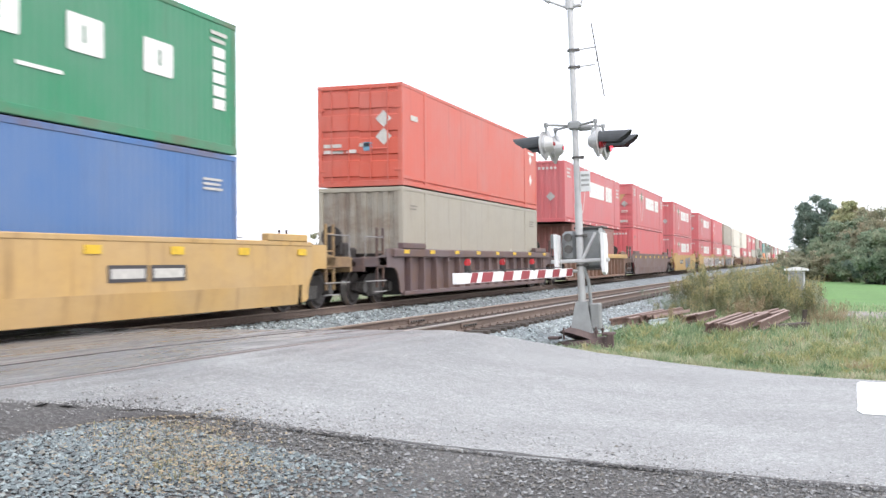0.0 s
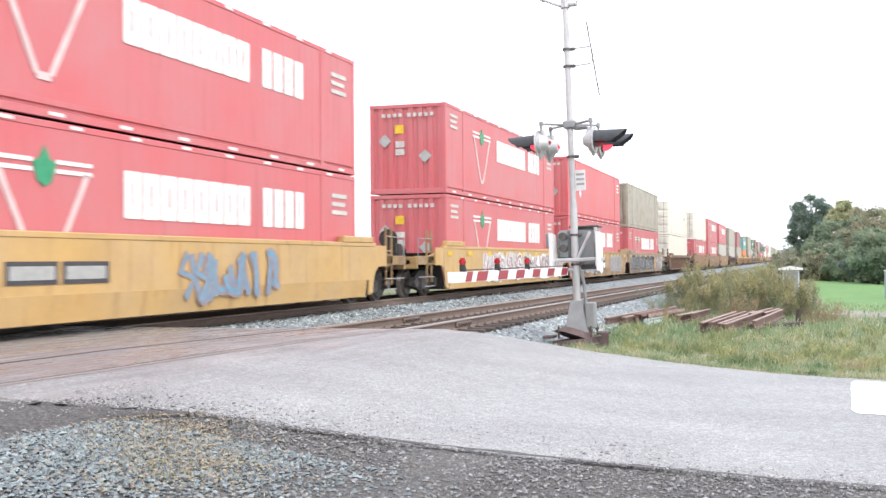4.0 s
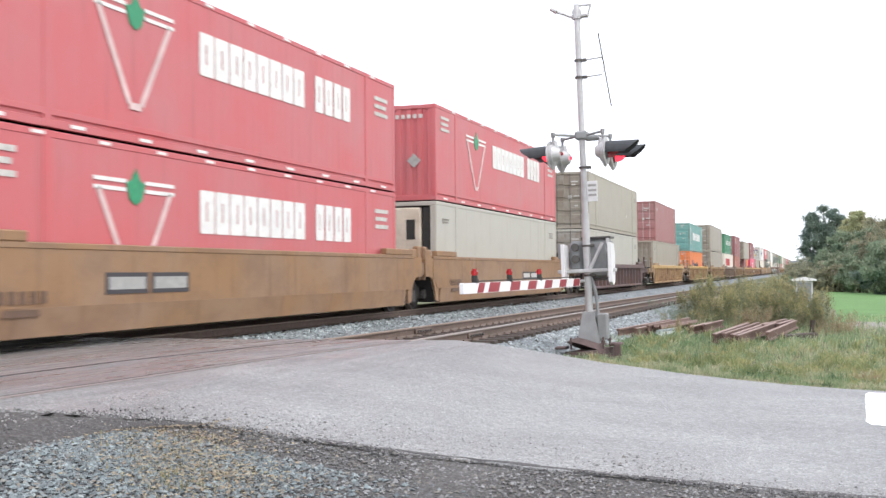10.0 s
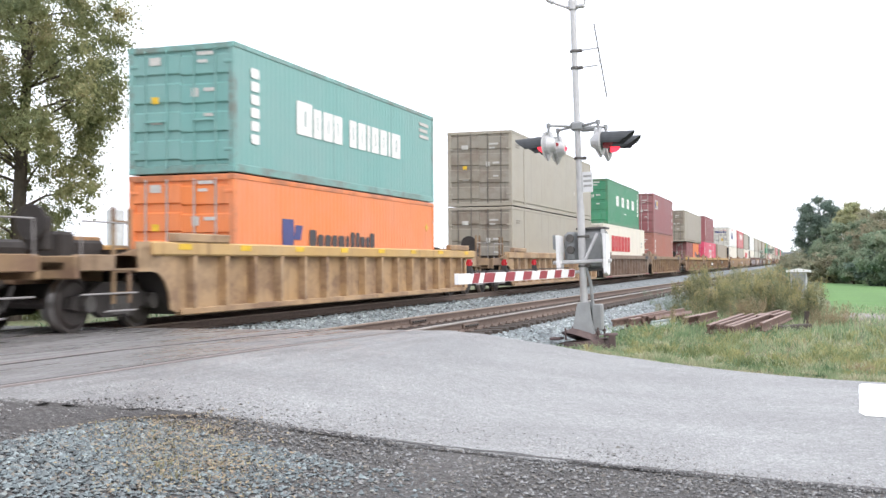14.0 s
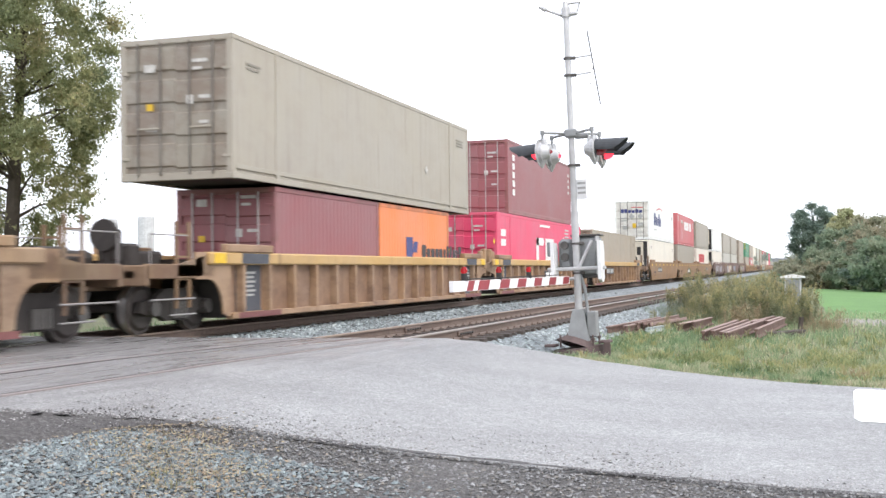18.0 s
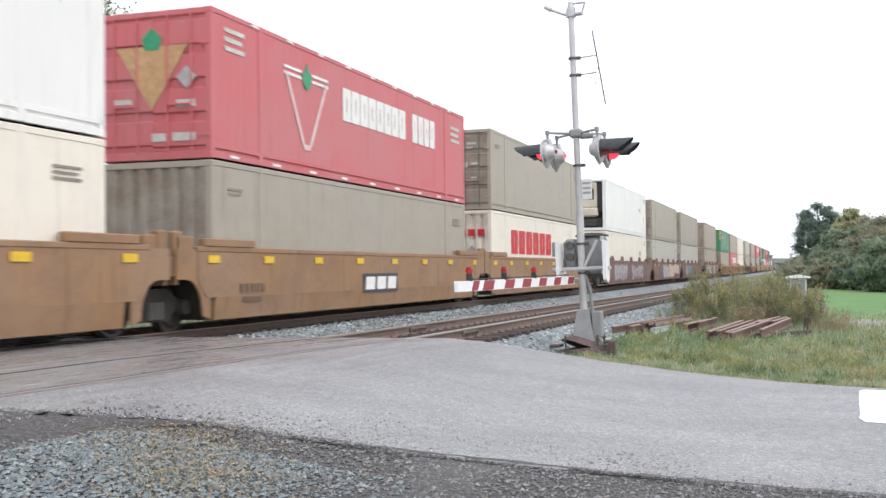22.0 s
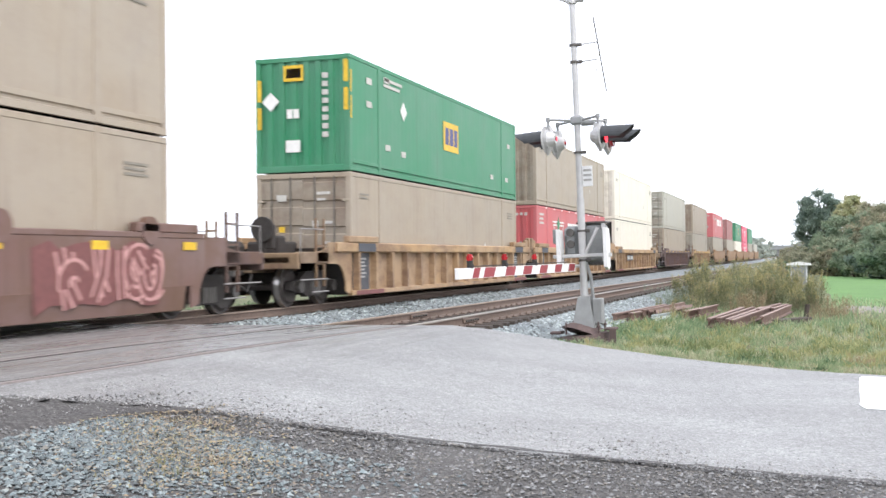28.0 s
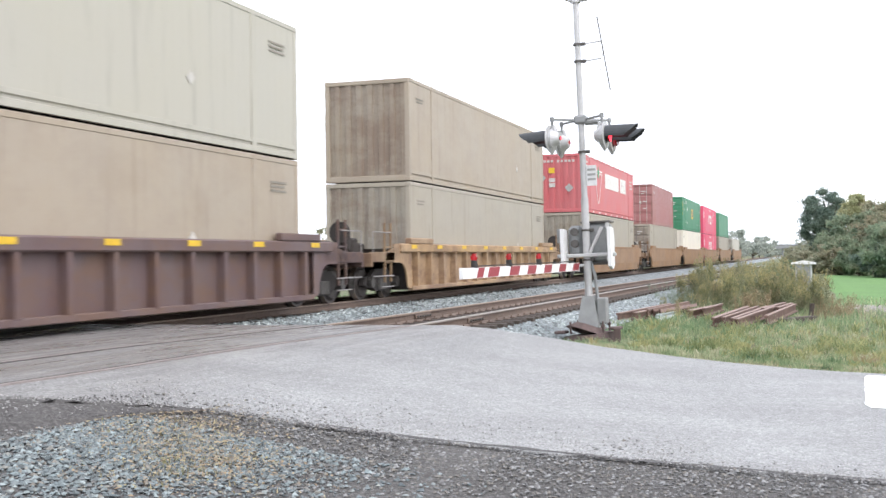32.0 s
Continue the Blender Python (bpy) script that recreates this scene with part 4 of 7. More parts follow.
    for e in extras:
        if e == "plates":
            for x in (-5.0, -3.75):
                mark("data_plate", x, x + 1.15, 0.78, 1.12, y, "dark", w)
                mark("data_panel", x + 0.08, x + 1.07, 0.85, 1.05, y - 0.004, "grey", w)
        elif e == "plates_mid":
            for x in (1.4, 2.6):
                mark("data_plate", x, x + 1.1, 0.80, 1.08, y, "dark", w)
                mark("data_panel", x + 0.08, x + 1.02, 0.86, 1.02, y - 0.004, "pale", w)
        elif e == "yellow":
            for x in (-8.6, -6.4, -4.0, -1.6, 0.8, 3.2, 5.6, 8.2):
                mark("yellow_reflector", x, x + 0.42, 1.26 if kind == "smooth" else 1.335, 1.40 if kind == "smooth" else 1.44, y - 0.012, "yellow", w)
        elif e == "owner":
            mark("owner_plate", -1.2, 1.2, 0.54, 1.02, y - 0.003, "dark", w)
            for x in (-1.05, -0.3, 0.45):
                mark("owner_block", x, x + 0.6, 0.62, 0.94, y - 0.008, "white", w, lean=0.06)
        elif e == "number":
            for x in (-7.4, -7.18, -6.96, -6.74, -6.52):
                mark("number_bar", x, x + 0.13, 0.68, 0.86, y - 0.004, "umber", w)
            mark("number_bar", -7.3, -6.55, 0.50, 0.60, y - 0.004, "umber", w)
        elif e == "lumps":
            for x in (-7.2, -3.6, 0.0, 3.6, 7.2):
                part("lid_hinge", lambda: Geo().tube((0, -1.53, 1.58), (0, -1.40, 1.58), 0.24, n=14), m, w, key="lump", m=Matrix.Translation((x, 0, 0)))
        elif e == "yellow_ends":
            for x in (-9.2, 8.75):
                mark("yellow_reflector", x, x + 0.45, 1.26, 1.45, y - 0.012, "yellow", w)
        elif e == "bars_white":
            mark("sprayed_frame", -7.0, -2.6, 0.86, 1.24, y - 0.008, "dark", w, cut=0.1)
            for x in (-6.9, -5.0):
                mark("sprayed_bar", x, x + 1.75, 0.94, 1.16, y - 0.013, "silver", w)
        elif e == "panel":
            for x in (-8.0, 7.2):
                if kind == "ribbed":
                    mark("stencil_panel", x - 0.12, x + 1.0, 1.25, 1.455, -1.524, "soot", w)
                    mark("lower_band", x - 0.2, x + 1.6, 0.185, 0.295, -1.494, "maroon", w)
                mark("stencil_panel", x - 0.1, x + 0.95, 0.30, 1.22, -1.346 if kind == "ribbed" else y, "soot", w)
                number_lines(x + 0.12, 1.05, 0.6, 0.045, 6, -1.354 if kind == "ribbed" else y - 0.004, w, "grey")
        elif e == "blue_tag":
            graffiti(w, 5, "sky", "mauve", -0.6, 3.2, fat=0.12)
        elif e[0] == "tag":
            graffiti(w, *e[1:])
        elif e[0] == "patch":
            sprayed_patch(w, *e[1:])
    return w


HI, LO = 2.896, 2.591
BIG, MID, TEU = 16.15, 12.19, 6.06
LABELS = {
    "ct_red": "red steel container with white block lettering and emblem", "plain_red": "plain bright red steel container", "orange_red": "orange-red steel container with white placards", "grey": "weathered grey steel container with stained sides",
    "light_grey": "pale grey steel container with light stains", "dirty_grey": "dirty brown-grey steel container with rust streaks", "cream": "cream white container with a scuffed skin", "white": "white container with smooth clean sides",
    "maroon": "dark maroon corrugated steel container with lock rods", "brick": "faded brick-red corrugated steel container", "teal": "teal green corrugated container with white blocks", "orange": "bright orange corrugated steel container", "green": "green steel container with white and yellow markings",
    "blue": "blue corrugated steel container", "rose": "crimson container with large white block letters", "brown_red": "dull brown-red short steel container", "grey_brown": "grey-brown steel container with dented sides", "pale_grey": "pale greenish-grey steel container with faint stains", "rust_maroon": "faded maroon corrugated steel container",
}
WELLWORD = {"ochre": "dusty ochre", "old_ochre": "dull dirty ochre", "old_tan": "grimy tan", "gold": "golden yellow", "tan": "rusty tan", "rust_red": "rust-brown", "maroon": "dark maroon", "brown": "orange-brown", "red_brown": "red-brown", "dark": "dark brown", "grey": "grimy grey-brown", "rusty": "rusty brown", "ochre_rust": "rust-streaked ochre"}

# each unit: middle along the train, wagon, its colour, links at both ends, extras, lower and upper load (length, height, colour, end, sign)
T = [
    (13.27, "smooth", "gold", "bogie", "bogie", ("plates_mid", "yellow"), (MID, LO + 0.3, "blue", "door", "small_figures"), (MID, LO, "green", "door", "four_letters")),
    (36.69, "ribbed", "maroon", "bogie", "bogie", ("yellow",), (BIG, HI, "grey", "corrugated", "small_figures"), (BIG, HI, "orange_red", "door", "two_diamonds")),
    (58.6, "ribbed", "rusty", "bogie", "bogie", (), ((TEU, TEU), LO, "brown_red", "corrugated", "small_figures"), (BIG, HI, "ct_red", "corrugated", "triangle")),
    (79.98, "smooth", "dark", "bogie", "bogie", ("yellow",), (BIG, HI, "plain_red", "corrugated", "small_figures"), (BIG, HI, "ct_red", "door", "triangle")),
    (103.37, "smooth", "gold", "bogie", "bogie", ("plates", "blue_tag"), (BIG, HI, "ct_red", "corrugated", "triangle"), (BIG, HI, "ct_red", "corrugated", "triangle")),
    (127.0, "smooth", "gold", "bogie", "shared", ("yellow", ("tag", 11, "plum", "white", -4.6, 0.9, "pale", 0.22), ("tag", 14, "plum", "pale", 2.6, 8.7, "white", 0.16), ("tag", 15, "dark", "pale", 1.2, 2.5, "pale", 0.30)), (BIG, HI, "ct_red", "corrugated", "triangle"), (BIG, HI, "ct_red", "corrugated", "triangle")),
    (146.42, "smooth", "ochre", "none", "shared", ("yellow", "owner", ("tag", 12, "silver", "dark", -8.3, -1.5, "silver", 0.20), ("patch", 3, "plum", -8.9, -7.9, 0.32, 1.42), ("patch", 4, "plum", -2.2, -1.3, 0.32, 1.42), ("tag", 16, "mauve", "grey", 3.0, 7.0, "grey", 0.10)), (BIG, HI, "ct_red", "corrugated", "triangle"), (BIG, HI, "plain_red", "corrugated", "front_diamonds")),
    (166.1, "smooth", "grey", "none", "bogie", ("yellow", ("tag", 13, "dark", "silver", -8.5, 3.2, "dark", 0.22), ("tag", 17, "pale", "silver", 4.9, 8.4, "mauve", 0.07), ("patch", 6, "tan", 3.3, 4.8, 0.4, 1.3)), (BIG, HI, "ct_red", "corrugated", "triangle"), (BIG, HI, "dirty_grey", "corrugated", "small_figures")),
    (189.88, "ribbed", "rust_red", "bogie", "bogie", ("yellow_ends",), (BIG, HI, "cream", "door", "small_figures"), (BIG, HI, "cream", "door", "arrows")),
    (213.53, "smooth", "brown", "bogie", "shared", ("number",), (BIG, HI, "ct_red", "corrugated", "triangle"), (BIG, HI, "cream", "door", "arrows")),
    (232.98, "smooth", "brown", "none", "shared", ("plates", "number"), (BIG, HI, "ct_red", "corrugated", "triangle"), (BIG, HI, "ct_red", "corrugated", "triangle")),
    (252.5, "smooth", "brown", "none", "bogie", ("plates_mid", "number"), (BIG, HI, "light_grey", "reefer", "small_figures"), (BIG, HI, "ct_red", "corrugated", "triangle")),
    (276.23, "ribbed", "maroon", "bogie", "bogie", (), (BIG, HI, "light_grey", "door", "small_figures"), (BIG, HI, "grey", "door", "small_figures")),
    (299.71, "ribbed", "ochre", "bogie", "bogie", (), (BIG, HI, "grey", "corrugated", "small_figures"), (MID, HI, "rust_maroon", "door", "small_figures")),
    (323.19, "ribbed", "ochre", "bogie", "bogie", ("yellow",), (MID, LO - 0.04, "orange", "door", "line_word"), (MID, LO, "teal", "door", "sea_words")),
    (346.37, "ribbed", "tan", "bogie", "shared", (), (BIG, HI, "grey", "door", "small_figures"), (BIG, HI, "grey", "door", "small_figures")),
    (366.08, "ribbed", "old_tan", "none", "shared", ("panel",), (BIG, HI, "cream", "corrugated", "six_red"), (MID, LO, "green", "door", "four_letters")),
    (385.77, "ribbed", "old_ochre", "none", "bogie", ("panel",), (MID, HI, "brick", "door", "upright"), (MID, HI, "maroon", "door", "flag")),
    (409.1, "ribbed", "ochre_rust", "bogie", "shared", ("panel", "yellow_ends"), ((TEU, TEU), LO, "maroon", "door", "line_word"), (BIG, HI, "grey", "door", "small_figures")),
    (428.87, "ribbed", "ochre_rust", "none", "shared", ("panel", "owner", "yellow_ends"), (BIG, HI, "rose", "door", "squares"), (MID, HI, "maroon", "door", "upright")),
    (448.41, "ribbed", "ochre_rust", "none", "bogie", ("panel", "plates", "yellow_ends"), (BIG, HI, "grey_brown", "corrugated", "small_figures"), None),
    (472.01, "smooth", "brown", "bogie", "shared", ("plates", "number", "yellow"), (BIG, HI, "cream", "reefer", "small_figures"), (BIG, HI, "white", "door", "arc_word")),
    (491.46, "smooth", "brown", "none", "shared", ("owner", "number", "yellow"), (BIG, HI, "grey", "corrugated", "small_figures"), (BIG, HI, "ct_red", "door", "triangle")),
    (510.82, "smooth", "brown", "none", "bogie", ("plates_mid", "number", "yellow"), (BIG, HI, "cream", "corrugated", "six_red"), (BIG, HI, "grey", "door", "small_figures")),
    (534.47, "smooth", "red_brown", "bogie", "shared", ("lumps", ("tag", 21, "silver", "mauve", -7.0, -1.8, None, 0.22), ("tag", 22, "silver", "mauve", -0.5, 4.6, None, 0.14)), (BIG, HI, "cream", "reefer_low", "arrows"), (BIG, HI, "white", "reefer", "arrows")),
    (553.99, "smooth", "red_brown", "none", "shared", ("lumps", "yellow", ("tag", 23, "silver", "mauve", -3.6, -0.2, "mauve", 0.42), ("tag", 28, "bone", "pink", 0.3, 3.6, "bone", 0.24), ("tag", 29, "silver", "bone", 3.7, 7.4, "bone", 0.16, 0.62)), (BIG, HI, "light_grey", "corrugated", "small_figures"), (BIG, HI, "grey", "door", "small_figures")),
    (573.43, "smooth", "red_brown", "none", "bogie", ("lumps", ("tag", 24, "silver", "mauve", -6.4, -4.6, None, 0.2), ("tag", 30, "sky", "mauve", -4.2, -1.0, None, 0.2)), (BIG, HI, "light_grey", "door", "small_figures"), (BIG, HI, "grey", "door", "small_figures")),
    (597.7, "smooth", "red_brown", "bogie", "bogie", ("lumps", "yellow", ("patch", 31, "moss", -8.6, -7.2, 0.5, 1.42), ("patch", 32, "bone", -7.0, -6.2, 0.9, 1.42), ("patch", 33, "moss", -6.1, -4.6, 0.6, 1.42), ("patch", 34, "bone", -4.3, -3.0, 0.45, 0.95), ("patch", 35, "bone", -2.9, -2.2, 0.35, 1.45), ("patch", 36, "moss", -1.9, -0.8, 0.4, 1.4), ("patch", 37, "grey", 1.2, 3.5, 0.36, 1.40), ("tag", 27, "maroon", "pink", 4.2, 7.4, "maroon", 0.2), "bars_white"), (BIG, HI, "grey_brown", "corrugated", "small_figures"), (BIG, HI, "grey_brown", "corrugated", "small_figures")),
    (621.95, "ribbed", "tan", "bogie", "shared", ("panel",), (BIG, HI, "grey_brown", "door", "small_figures"), (BIG, HI, "green", "corrugated", "patch")),
    (641.51, "ribbed", "tan", "none", "shared", ("panel",), (BIG, HI, "ct_red", "corrugated", "triangle"), (BIG, HI, "grey_brown", "corrugated", "small_figures")),
    (661.07, "ribbed", "tan", "none", "bogie", ("panel", "plates"), (BIG, HI, "cream", "reefer_low", "small_figures"), (BIG, HI, "cream", "corrugated", "small_figures")),
    (684.36, "ribbed", "maroon", "bogie", "bogie", ("yellow",), (BIG, HI, "grey_brown", "door", "small_figures"), (BIG, HI, "pale_grey", "door", "small_figures")),
    (707.54, "ribbed", "tan", "bogie", "bogie", ("yellow",), (BIG, HI, "grey", "corrugated", "small_figures"), (BIG, HI, "grey_brown", "corrugated", "small_figures")),
    (732.1, "smooth", "brown", "bogie", "bogie", (), (BIG, HI, "grey", "corrugated", "small_figures"), (BIG, HI, "ct_red", "corrugated", "triangle")),
    (755.7, "smooth", "brown", "bogie", "shared", (), (BIG, HI, "grey", "door", "small_figures"), (MID, HI, "rust_maroon", "door", "small_figures")),
    (776.3, "smooth", "brown", "none", "shared", (), (BIG, HI, "cream", "corrugated", "small_figures"), (BIG, HI, "green", "door", "patch")),
    (795.6, "smooth", "brown", "none", "shared", (), (BIG, HI, "rose", "corrugated", "squares"), (BIG, HI, "rose", "corrugated", "squares")),
    (816.0, "smooth", "brown", "none", "bogie", (), (BIG, HI, "grey", "corrugated", "small_figures"), (BIG, HI, "green", "corrugated", "small_figures")),
    (839.6, "smooth", "brown", "bogie", "bogie", (), (BIG, HI, "light_grey", "corrugated", "small_figures"), None),
]
TRAIN = []     # (thing, place along the train, height)
for s, kind, key, front, rear, extras, low, high in T:
    w = well_car(kind, key, front, rear, extras)
    tagged(w, "%s %s steel double-stack wagon on the rails" % (WELLWORD[key], {"ribbed": "ribbed", "smooth": "smooth-sided"}[kind]))
    if any(e[0] == "tag" or e == "blue_tag" for e in extras):
        tagged(w, "%s smooth steel double-stack wagon covered with sprayed graffiti" % WELLWORD[key])
    TRAIN.append((w, s, 0.0))
    z = FLOOR_Z
    if low:
        L, H, col, end, sign = low
        if isinstance(L, tuple):
            for i, sx in enumerate((-1, 1)):
                k = "orange" if (col == "maroon" and i) else col
                c = container(TEU, H, k, end if i == 0 else "corrugated", "line_word" if (col == "maroon" and i) else "", "%s beside its twin" % ("bright orange short corrugated container" if k == "orange" else LABELS[k]), base=False)
                TRAIN.append((c, s + sx * 3.06, z))
        else:
            TRAIN.append((container(L, H, col, end, sign, LABELS[col] + " in the well", base=False), s, z))
        z += H + 0.03
    if high:
        L, H, col, end, sign = high
        TRAIN.append((container(L, H, col, end, sign, LABELS[col] + " stacked on another"), s, z))


def gone(t):
    """How far the train has come by t seconds."""
    u = t / 32.0
    return 690.456 * u - 26.748 * u ** 2 + 15.512 * u ** 3 - 8.456 * u ** 4


# ---- the ground and the road ----
def lerp_of(pairs):
    xs, ys = [p[0] for p in pairs], [p[1] for p in pairs]
    return lambda v: float(np.interp(v, xs, ys))


ROAD_Z = lerp_of([(-80, -1.6), (-30, -1.0), (-3, -0.6), (0.5, -0.50), (2, -0.43), (3, -0.35), (4, -0.22), (5.0, -0.06), (5.4, -0.008), (14.2, -0.008), (16, -0.2), (25, -0.8), (80, -1.2)])
NEAR_EDGE = lerp_of([(-80, 8.3), (-3, 8.05), (1.5, 8.15), (3.0, 8.0), (3.8, 7.85), (4.4, 7.72), (4.7, 7.58), (4.95, 7.42), (5.2, 7.28), (5.45, 7.05), (5.72, 6.72), (6.6, 5.5), (14.0, 5.2), (17, 6.5), (80, 7.5)])
FAR_EDGE = lerp_of([(-80, 14.4), (-0.5, 15.45), (1.0, 15.95), (2.7, 16.75), (4.0, 16.9), (5.1, 16.7), (8.9, 16.2), (14, 15.9), (17, 15.2), (80, 14.6)])


NEAR_RISE = lerp_of([(2.5, 0.13), (7, 0.13), (8.5, 0.112), (10.5, 0.105), (13.7, 0.055), (16.1, 0.008), (18, 0.0)])
RISE_PART = lerp_of([(5.3, 0.0), (6.0, 1.0), (8.3, 1.0), (10.5, 0.0)])


def road_rise(x, y):
    """The road climbs with the near track towards its left side."""
    return NEAR_RISE(x) * RISE_PART(y)


SLOPE_FOOT = lerp_of([(3.0, 6.8), (4.6, 5.9), (6.04, 5.14), (6.41, 4.97), (6.88, 4.87), (7.1, 4.80), (7.58, 4.60)])


def below_slope(x, y):
    """Whether a spot lies on the gravel, clear of the broken slope of the road."""
    return x > 7.58 or y < SLOPE_FOOT(x)


def ground_z(x, y):
    """The lie of the land beside the road and below the ballast."""
    near = ROAD_Z(min(y, 16.0)) - 0.035
    far = float(np.interp(y, [-400, -60, -12, -2, 1, 3.2, 4.2, 15, 19, 60, 400], [-2.0, -1.3, -0.85, -0.60, -0.55, -0.53, -0.56, -0.56, -0.75, -1.0, -2.0]))
    k = float(np.interp(x, [-30, -4, 9.0, 14.0, 16.8, 19.5], [0, 1, 1, 1, 1, 0]))
    z = k * near + (1 - k) * far
    return z - float(np.interp(x, [20, 60, 120, 3000], [0.0, 0.30, 0.45, 0.6])) * (1 if y < 3 else 0)


def sheet(xs, ys, zf):
    g = Geo()
    g.v = [(x, y, zf(x, y)) for y in ys for x in xs]
    n = len(xs)
    g.f = [(j * n + i, j * n + i + 1, (j + 1) * n + i + 1, (j + 1) * n + i) for j in range(len(ys) - 1) for i in range(n - 1)]
    return g


xs = [-900, -200, -60, -20, -8, -3] + [i * 0.5 for i in range(0, 96)] + [50, 55, 60, 70, 85, 100, 120, 150, 200, 300, 500, 900, 1800, 3600]
ys = [-2500, -900, -300, -120, -60, -30, -18, -12, -9, -7] + [-6 + 0.4 * i for i in range(70)] + [24, 28, 34, 45, 70, 120, 300, 900, 2500]
# tones kept dark so gaps between the grass blades read as shaded depth
M_FIELD = ground_mat("grassy_soil", [(0.25, (0.05, 0.052, 0.03)), (0.5, (0.12, 0.135, 0.065)), (0.75, (0.25, 0.245, 0.14))], [(0.3, (0.8, 0.8, 0.8)), (0.7, (1.1, 1.1, 1.0))], 9.0)
ground = solid("ground", sheet(xs, ys, lambda x, y: ground_z(x, y) + 0.02 * noise.noise((x * 0.7, y * 0.7, 0)) - 0.02), M_FIELD, "rough green grass and soil that reach the horizon", kind="structure")

M_GRAVEL = ground_mat("gravelly_soil", [(0.25, (0.04, 0.038, 0.037)), (0.5, (0.105, 0.102, 0.10)), (0.75, (0.22, 0.215, 0.21))], [(0.3, (0.75, 0.72, 0.7)), (0.7, (1.1, 1.1, 1.1))], 26.0, bump=0.9, dist=0.03)
yy = [-9 + 0.25 * i for i in range(58)]
def shoulder():
    g = Geo()
    cols = [0.0, 0.12, 0.3, 0.5, 0.7, 0.9, 1.0]
    for y in yy:
        e = NEAR_EDGE(y) + 0.35
        for c in cols:
            x = -2.5 + c * (e + 2.5)
            g.v.append((x, y, ROAD_Z(y) - 0.008 + 0.018 * noise.noise((x * 2.1, y * 2.1, 3.0))))
    n = len(cols)
    g.f = [(j * n + i, j * n + i + 1, (j + 1) * n + i + 1, (j + 1) * n + i) for j in range(len(yy) - 1) for i in range(n - 1)]
    return g
solid("gravel_shoulder", shoulder(), M_GRAVEL, "grey gravel shoulder beside the asphalt road", kind="structure")


def asphalt():
    m, t, p = nodes_of("old_asphalt")
    v = coords(t, shift=False)
    fine = noise_of(t, v, 48.0, 5, 0.85)
    mid = noise_of(t, v, 11.0, 5, 0.7)
    big = noise_of(t, coords(t, scale=(1.0, 0.7, 1), shift=False), 0.8, 6, 0.65)
    c = ramp(t, fine, [(0.26, (0.155, 0.156, 0.158)), (0.52, (0.305, 0.311, 0.308)), (0.78, (0.58, 0.58, 0.58))])
    c = mix(t, 1.0, c, ramp(t, mid, [(0.3, (0.82, 0.82, 0.82)), (0.7, (1.08, 1.08, 1.08))]), "MULTIPLY")
    c = mix(t, 1.0, c, ramp(t, big, [(0.3, (0.84, 0.835, 0.84)), (0.7, (1.10, 1.10, 1.10))]), "MULTIPLY")
    grit = t.nodes.new("ShaderNodeTexVoronoi")
    grit.inputs["Scale"].default_value = 62.0
    link(t, v, grit.inputs["Vector"])
    c = mix(t, 1.0, c, ramp(t, grit.outputs["Color"], [(0.12, (0.62, 0.62, 0.62)), (0.3, (0.95, 0.95, 0.95)), (0.78, (1.0, 1.0, 1.0)), (0.93, (1.5, 1.5, 1.5))]), "MULTIPLY")
    # worn and darkened where the rails cross, with scuffs along them
    sep = t.nodes.new("ShaderNodeSeparateXYZ")
    link(t, v, sep.inputs[0])
    wide = noise_of(t, coords(t, scale=(0.5, 1.0, 1), shift=False), 0.9, 5, 0.65)
    off = t.nodes.new("ShaderNodeMath")
    off.operation = "MULTIPLY_ADD"
    off.inputs[1].default_value = 3.2
    link(t, wide, off.inputs[0])
    link(t, sep.outputs["Y"], off.inputs[2])
    rng_ = t.nodes.new("ShaderNodeMapRange")
    rng_.interpolation_type = "SMOOTHSTEP"
    for i, k in ((1, 5.6), (2, 8.6), (3, 0.0), (4, 1.0)):
        rng_.inputs[i].default_value = k
    link(t, off.outputs[0], rng_.inputs[0])
    streak = noise_of(t, coords(t, scale=(0.30, 2.6, 1), shift=False), 2.4, 6, 0.72)
    worn = mix(t, 1.0, c, ramp(t, streak, [(0.30, (0.38, 0.34, 0.335)), (0.42, (0.62, 0.58, 0.57)), (0.56, (0.72, 0.685, 0.675)), (0.70, (0.98, 0.96, 0.95))]), "MULTIPLY")
    c = mix(t, rng_.outputs[0], c, worn)
    link(t, c, p.inputs["Base Color"])
    damp = mix(t, rng_.outputs[0], (0.75, 0.75, 0.75), ramp(t, noise_of(t, coords(t, scale=(0.22, 1.5, 1), shift=False), 1.6, 4, 0.6), [(0.42, (0.24, 0.24, 0.24)), (0.52, (0.42, 0.42, 0.42)), (0.64, (0.72, 0.72, 0.72))]))
    link(t, damp, p.inputs["Roughness"])
    bump_of(t, p, fine, 0.5, 0.012)
    return m


M_ASPHALT = asphalt()
M_WORN = ground_mat("worn_tar", [(0.25, (0.05, 0.048, 0.048)), (0.5, (0.10, 0.097, 0.097)), (0.75, (0.22, 0.215, 0.215))], [(0.3, (0.8, 0.8, 0.8)), (0.7, (1.1, 1.1, 1.1))], 40.0)


